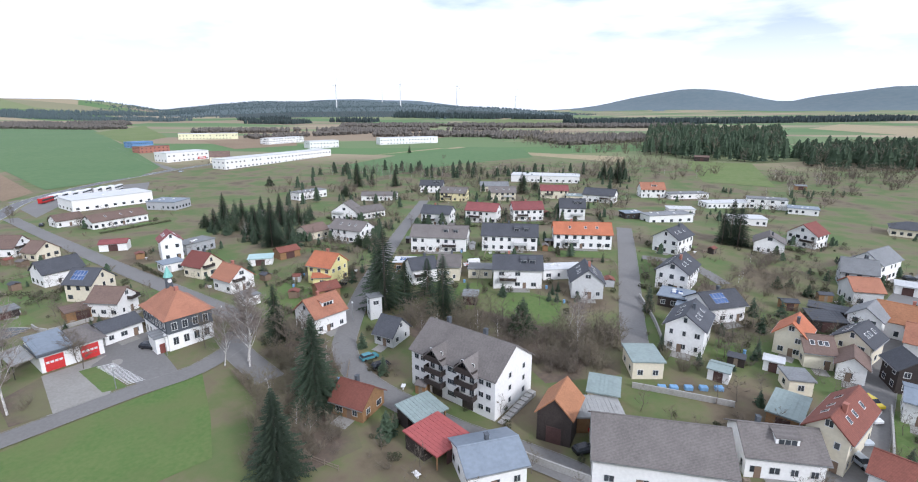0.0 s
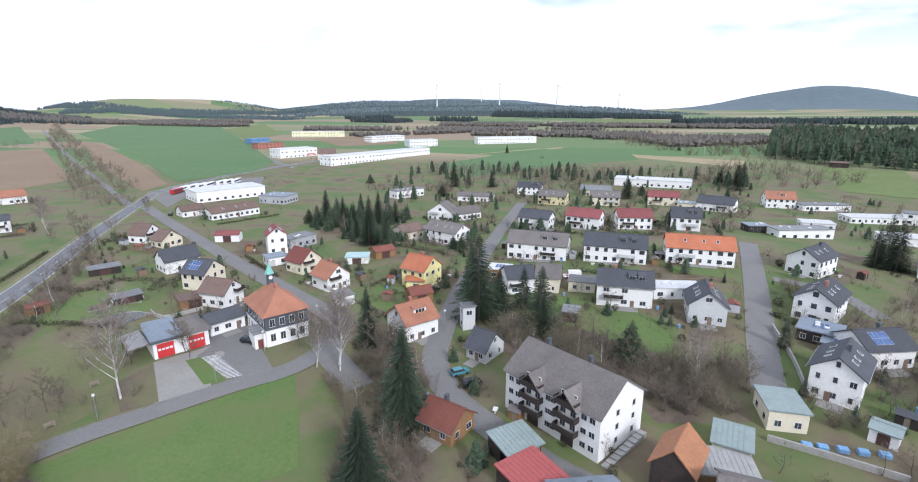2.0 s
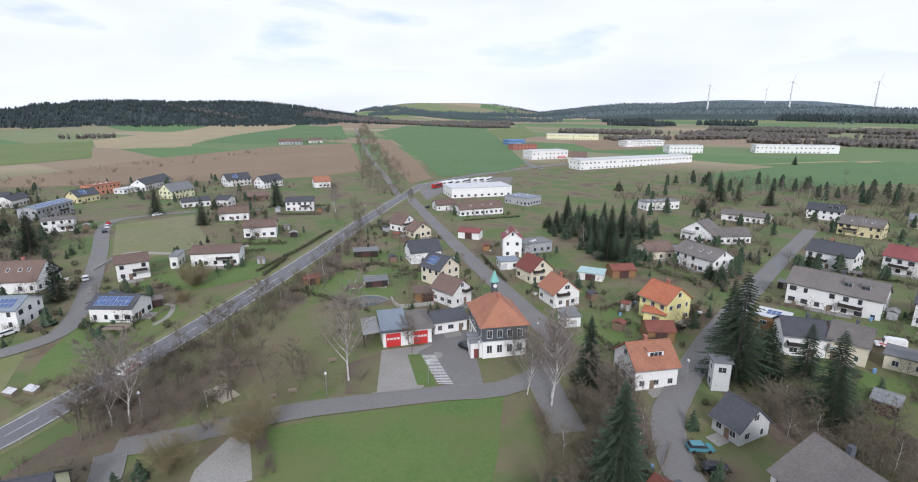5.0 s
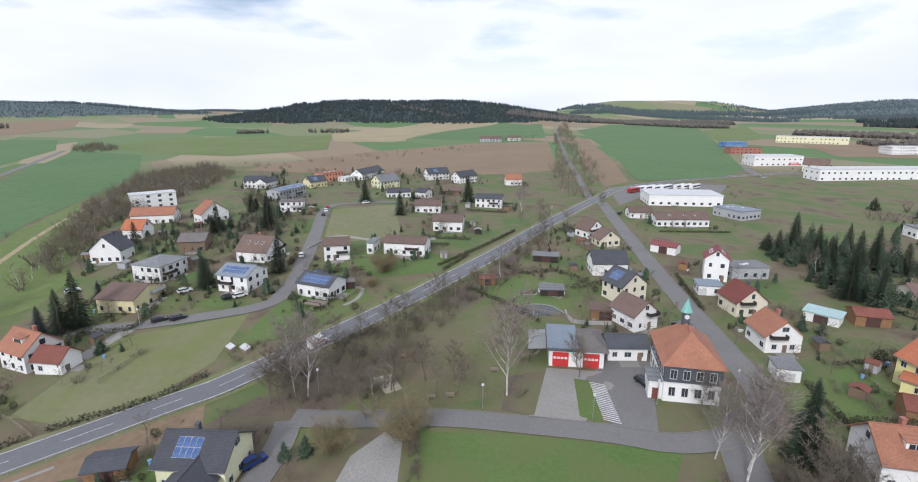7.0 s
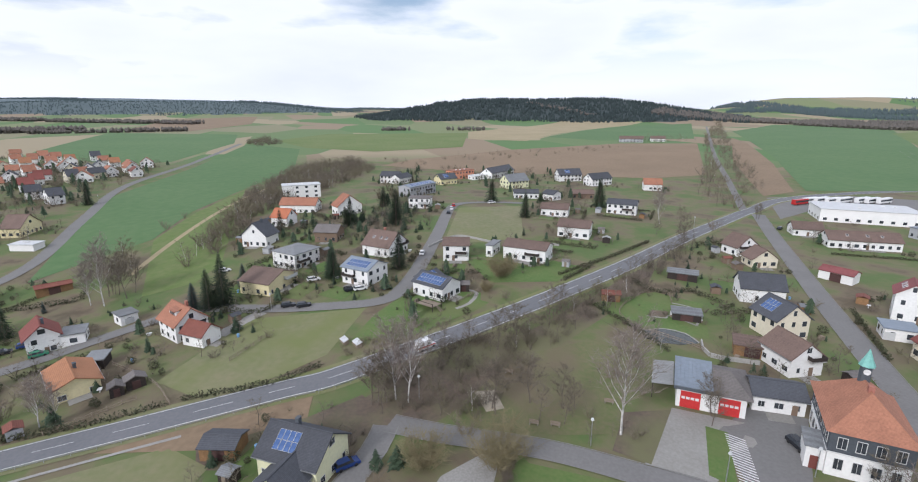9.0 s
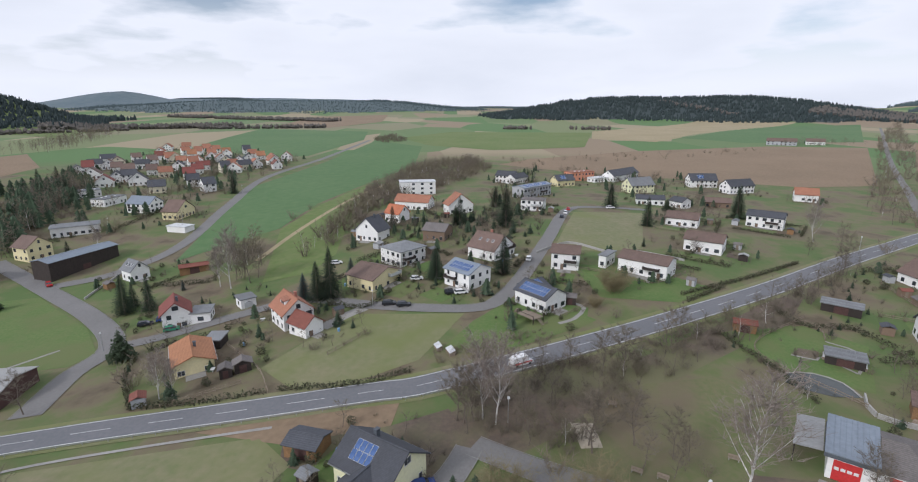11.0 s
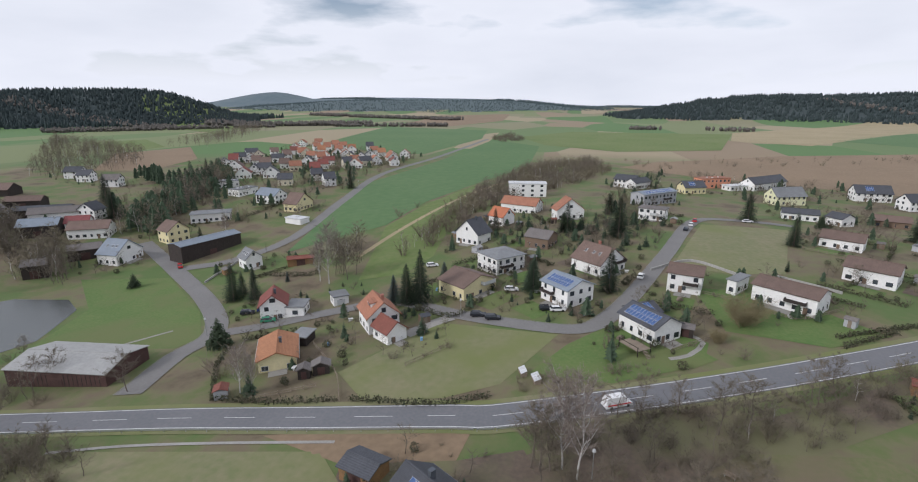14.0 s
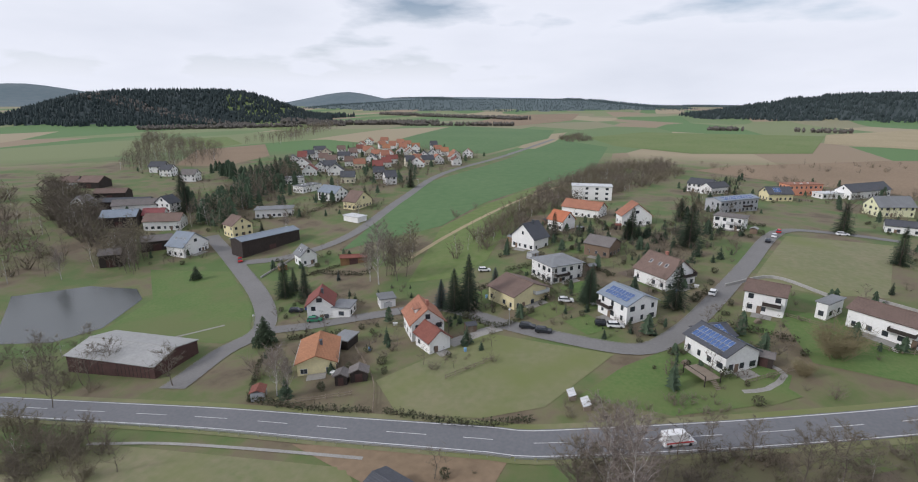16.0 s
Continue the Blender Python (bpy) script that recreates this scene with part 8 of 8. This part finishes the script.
woods(90, 'uut', 3, 7.5, (-84, -47), (-91, -29), (-99, -42), (-98, -54), (-94, -66))
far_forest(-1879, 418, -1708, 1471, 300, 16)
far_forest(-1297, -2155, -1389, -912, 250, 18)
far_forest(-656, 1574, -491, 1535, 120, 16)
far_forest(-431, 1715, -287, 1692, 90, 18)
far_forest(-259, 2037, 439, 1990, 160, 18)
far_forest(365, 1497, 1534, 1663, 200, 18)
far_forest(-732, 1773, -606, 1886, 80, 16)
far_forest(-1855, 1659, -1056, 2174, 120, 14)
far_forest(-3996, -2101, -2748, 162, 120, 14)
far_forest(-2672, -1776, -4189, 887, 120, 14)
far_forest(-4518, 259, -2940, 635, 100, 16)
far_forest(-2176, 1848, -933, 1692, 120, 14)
hill_forest(0, 7000, 13, 'farwood')
hill_forest(1, 6000, 13, 'farwood')
# the farther hills carry crowns in the haze-tinted forest colour
hill_forest(3, 4500, 9, 'hazewood')
hill_forest(4, 5500, 9, 'hazewood')
hill_forest(5, 5500, 9, 'hazewood')
far_forest(-2020, 2560, -1690, 2740, 260, 18, 'hazewood')
far_forest(-150, 900, 150, 880, 80, 11, 'farbare')
far_forest(150, 720, 340, 800, 100, 11, 'farbare')
far_forest(-520, 1000, -150, 1050, 60, 11, 'farbare')
far_forest(-300, 1300, 600, 1250, 120, 12, 'farbare')
far_forest(-1420, 1000, -900, 1420, 120, 13, 'farbare')
far_forest(-960, -700, -1180, -420, 60, 12, 'farbare')
far_forest(-700, -800, -1000, -560, 50, 9, 'farbare')
far_forest(-1859, -960, -1539, -317, 60, 12, 'farbare')
far_forest(-1074, 142, -1021, 348, 25, 9, 'farbare')
far_forest(-859, -1267, -860, -710, 40, 9, 'farbare')
far_forest(-1065, -476, -1127, -230, 30, 10, 'farbare')
far_forest(-1488, 1260, -781, 1140, 60, 12, 'farbare')
far_forest(-1208, 1308, -810, 1183, 60, 12, 'farbare')
far_forest(54, 848, 303, 843, 40, 10, 'farbare')
far_forest(-290, 1149, 271, 1111, 30, 9, 'farbare')
far_forest(-1711, 677, -1436, 817, 30, 10, 'farbare')
far_forest(-328, 826, -44, 1127, 40, 10, 'farbare')

# ---- vehicles, lamps, boundaries ----
car(-161.8, -48.9, 117, 'dark')
car(-164.3, -44.8, 117, 'blue')
car(-200.4, -106.7, 45, 'red')
car(-162.2, 22.3, 97, 'dark')
car(-160.5, 26.7, 97, 'dark')
car(-193.5, 67.5, 165, 'white')
car(-202.7, -2.0, 115, 'white')
car(-180.4, 29.1, 105, 'white')
car(-167.3, 40.4, 105, 'dark')
car(-166.9, 43.3, 105, 'white')
car(-253.2, 91.4, 165, 'dark')
car(-262.6, 95.2, 165, 'white')
car(-271.9, 98.6, 165, 'red')
car(-276.9, 121.3, 100, 'white')
car(-89.4, 36.2, 111, 'blue')
car(-73.7, 109.8, -9, 'dark')
car(-20.6, 105.2, 37, 'teal')
car(-17.4, 101.6, 37, 'dark')
car(64.2, 69.0, -85, 'silver')
car(68.4, 75.0, -85, 'silver')
car(74.6, 80.7, -85, 'white')
car(78.4, 85.0, -85, 'yellow')
car(148.3, 157.3, -0, 'dark')
car(-37.1, 148.7, 53, 'dark')
car(21.3, 73.5, 20, 'dark')
car(25.0, 79.0, 10, 'red')
car(-245.4, 446.0, 61, 'silver')
car(-202.2, 238.4, 121, 'dark')
car(-156.6, -38.4, 117, 'green')
car(-125.2, 55.9, 119, 'white', True)
car(4.3, 162.6, 190, 'white', True)
coach(-251.2, 303.1, 100, 'red')
coach(-253.8, 313.6, 100, 'white')
coach(-252.7, 320.7, 100, 'white')
coach(-249.8, 325.8, 100, 'white')
coach(-248.7, 333.0, 100, 'white')
coach(-245.8, 343.2, 100, 'white')
coach(-243.2, 347.6, 100, 'white')
coach(-240.3, 352.8, 100, 'white')
wind_turbine(-570, 2434, 20)
wind_turbine(-278, 2484, 20)
wind_turbine(-10, 2600, 20)
wind_turbine(-522, 3562, 20)
wind_turbine(364, 3380, 20)
street_lamp(-83.4, 76.7)
street_lamp(-67.6, 106.5)
street_lamp(-70.4, 92.6)
street_lamp(-210.8, 198.3)
street_lamp(-146.8, -51.2)
street_lamp(-161.4, 17.7)
street_lamp(-62.0, 122.8)
street_lamp(-23.3, 156.9)
street_lamp(-28.2, 124.7)
street_lamp(-105.0, 50.9)
street_lamp(-356.4, -98.0)
hedge(2.2, 2.0, (225, 340), (244, 332), (263, 327))
hedge(1.4, 1.4, (-166.4, 3.8), (-161.2, 15.3), (-172.5, 21.0))
hedge(1.6, 1.4, (-194.4, -65.1), (-195.3, -45.9), (-201.3, -45.6))
hedge(1.2, 1.0, (-161.2, 107.4), (-175.2, 135.4), (-190.2, 160.2))
hedge(1.2, 1.2, (-156.5, 106.7), (-166.7, 122.0))
hedge(1.2, 1, (-138.1, 106.1), (-122.0, 109.1), (-108.8, 110.2))
hedge(1.3, 1.2, (-119.7, 4.3), (-120.3, 21.1), (-124.6, 31.6))
hedge(1.4, 1.2, (-116.5, -25.4), (-116.6, -12.5), (-119.1, 0.8))
hedge(1.2, 1, (-116.5, -25.4), (-131.3, -35.7), (-140.9, -38.8))
hedge(1.2, 1, (-117.0, 175.1), (-92.4, 155.0))
hedge(1.6, 1.5, (-262.6, -125.1), (-302.8, -121.6), (-321.1, -116.1))
hedge(1.4, 1.2, (54.2, 142.1), (60.1, 133.9))
hedge(1.2, 1.2, (-56.3, 137.5), (-38.5, 123.9))
hedge(1.3, 1.2, (-151.8, 128.0), (-141.4, 129.5), (-139.1, 140.3), (-129.3, 142.6))
fence('low weathered wooden garden fence', (-144.0, 127.3), (-140.1, 132.3), (-133.1, 129.1))
fence('low weathered wooden garden fence', (-186.9, 74.3), (-179.5, 89.4), (-169.9, 101.8), (-178.0, 115.7))
fence('low weathered wooden garden fence', (-69.9, 167.2), (-51.4, 149.8), (-41.5, 143.7))
fence('low weathered wooden garden fence', (-145.7, 132.5), (-129.1, 110.0), (-106.6, 118.2))
fence('low weathered wooden garden fence', (34.9, 162.3), (51.4, 164.0), (49.6, 149.6))
fence('low weathered wooden garden fence', (-55.8, 127.6), (-44.0, 117.1), (-38.0, 114.8))
fence('low weathered wooden garden fence', (-119.3, 2.0), (-130.2, -4.3), (-143.4, -16.8))
fence('low weathered wooden garden fence', (-24.8, 103.4), (-24.1, 94.8), (-26.9, 83.4))
guard_rail(-4.6, ((-98.5, -81.5), (-100.6, -72.9), (-108.7, -31.9), (-113.3, 0.0), (-117.5, 26.5), (-118.5, 33.4), (-125.5, 52.3), (-133.6, 72.0)))
parking_stripes(-79.1, 102.0, -67.7, 95.0, 20)
path_strip('path', 'pale earth bank edge along the road', 0.8, 'gravel', (-95.9, -43.8), (-99.9, -31.2), (-103.1, -15.4), (-106.8, 7.2))
path_strip('path', 'narrow dirt track across the fields', 2.5, 'straw', (-214.5, -36.0), (-256.3, -31.2), (-338.5, -18.8), (-405.4, -3.2))
path_strip('path', 'narrow paved garden path', 1.2, 'paving', (-157.1, 74.5), (-153.4, 76.9), (-147.0, 72.7), (-144.7, 68.2))
path_strip('path', 'pale garden path', 1.0, 'paving', (-128.1, -89.7), (-134.1, -77.2), (-149.2, -64.6))
path_strip('path', 'pink paved drive', 4, 'paving', (-149.8, 5.8), (-156.4, 10.3), (-161.2, 15.3))
garden_wall('low pale masonry garden wall', 1.0, (-110.2, 120.8), (-104.1, 118.0), (-98.3, 125.8))
garden_wall('low pale masonry garden wall', 1.4, (6.6, 76.4), (11.7, 72.1), (16.5, 69.0), (20.6, 66.5))
garden_wall('low pale masonry garden wall', 0.9, (-200.5, 71.1), (-211.0, 85.0), (-200.1, 96.2))
garden_wall('low pale masonry garden wall', 1.2, (51.6, 134.7), (50.3, 119.7), (48.0, 107.4))
garden_wall('low pale masonry garden wall', 1.2, (81.0, 83.2), (71.8, 71.5), (64.6, 62.9))
garden_wall('low pale masonry garden wall', 0.8, (-200.4, 107.7), (-196.0, 114.1), (-190.6, 121.0))
garden_wall('low pale masonry garden wall', 1, (-20.2, 162.2), (-21.1, 147.4), (-22.6, 125.1))
garden_wall('low pale masonry garden wall', 1.2, (35.4, 92.4), (42.7, 89.4), (52.5, 85.1))
garden_wall('low pale masonry garden wall', 0.7, (-208.7, -85.9), (-192.7, -84.8), (-186.8, -84.0))
covered_stack(41.0, 91.2, -8, 1.6)
covered_stack(43.3, 91.0, -8, 1.6)
covered_stack(46.2, 90.8, -8, 1.6)
covered_stack(49.1, 90.6, -8, 1.6)
covered_stack(52.1, 90.4, -8, 1.6)
timber_deck(-147.8, 61.2, 38, 6, 4)
cold_frame(-124.1, 125.1, 55, 2.6, 1.6)
cold_frame(-121.3, 127.2, 55, 2.0, 1.6)
cold_frame(-131.9, 40.3, 20, 1.6, 1.3)
cold_frame(-134.3, 37.3, 20, 1.4, 1.2)
bench(-91.3, 69.6, 60)
bench(-89.8, 73.1, 60)
bench(-93.6, 86.1, 60)
bench(-109.1, 71.2, 60)
keep_clear((-78, 97, 7), (-84, 101, 6), (-72, 103, 9), (-77, 109, 7), (-71, 111, 6), (-246, 325, 30))
plots()
clutter(2)
garden_plants(18, 40)
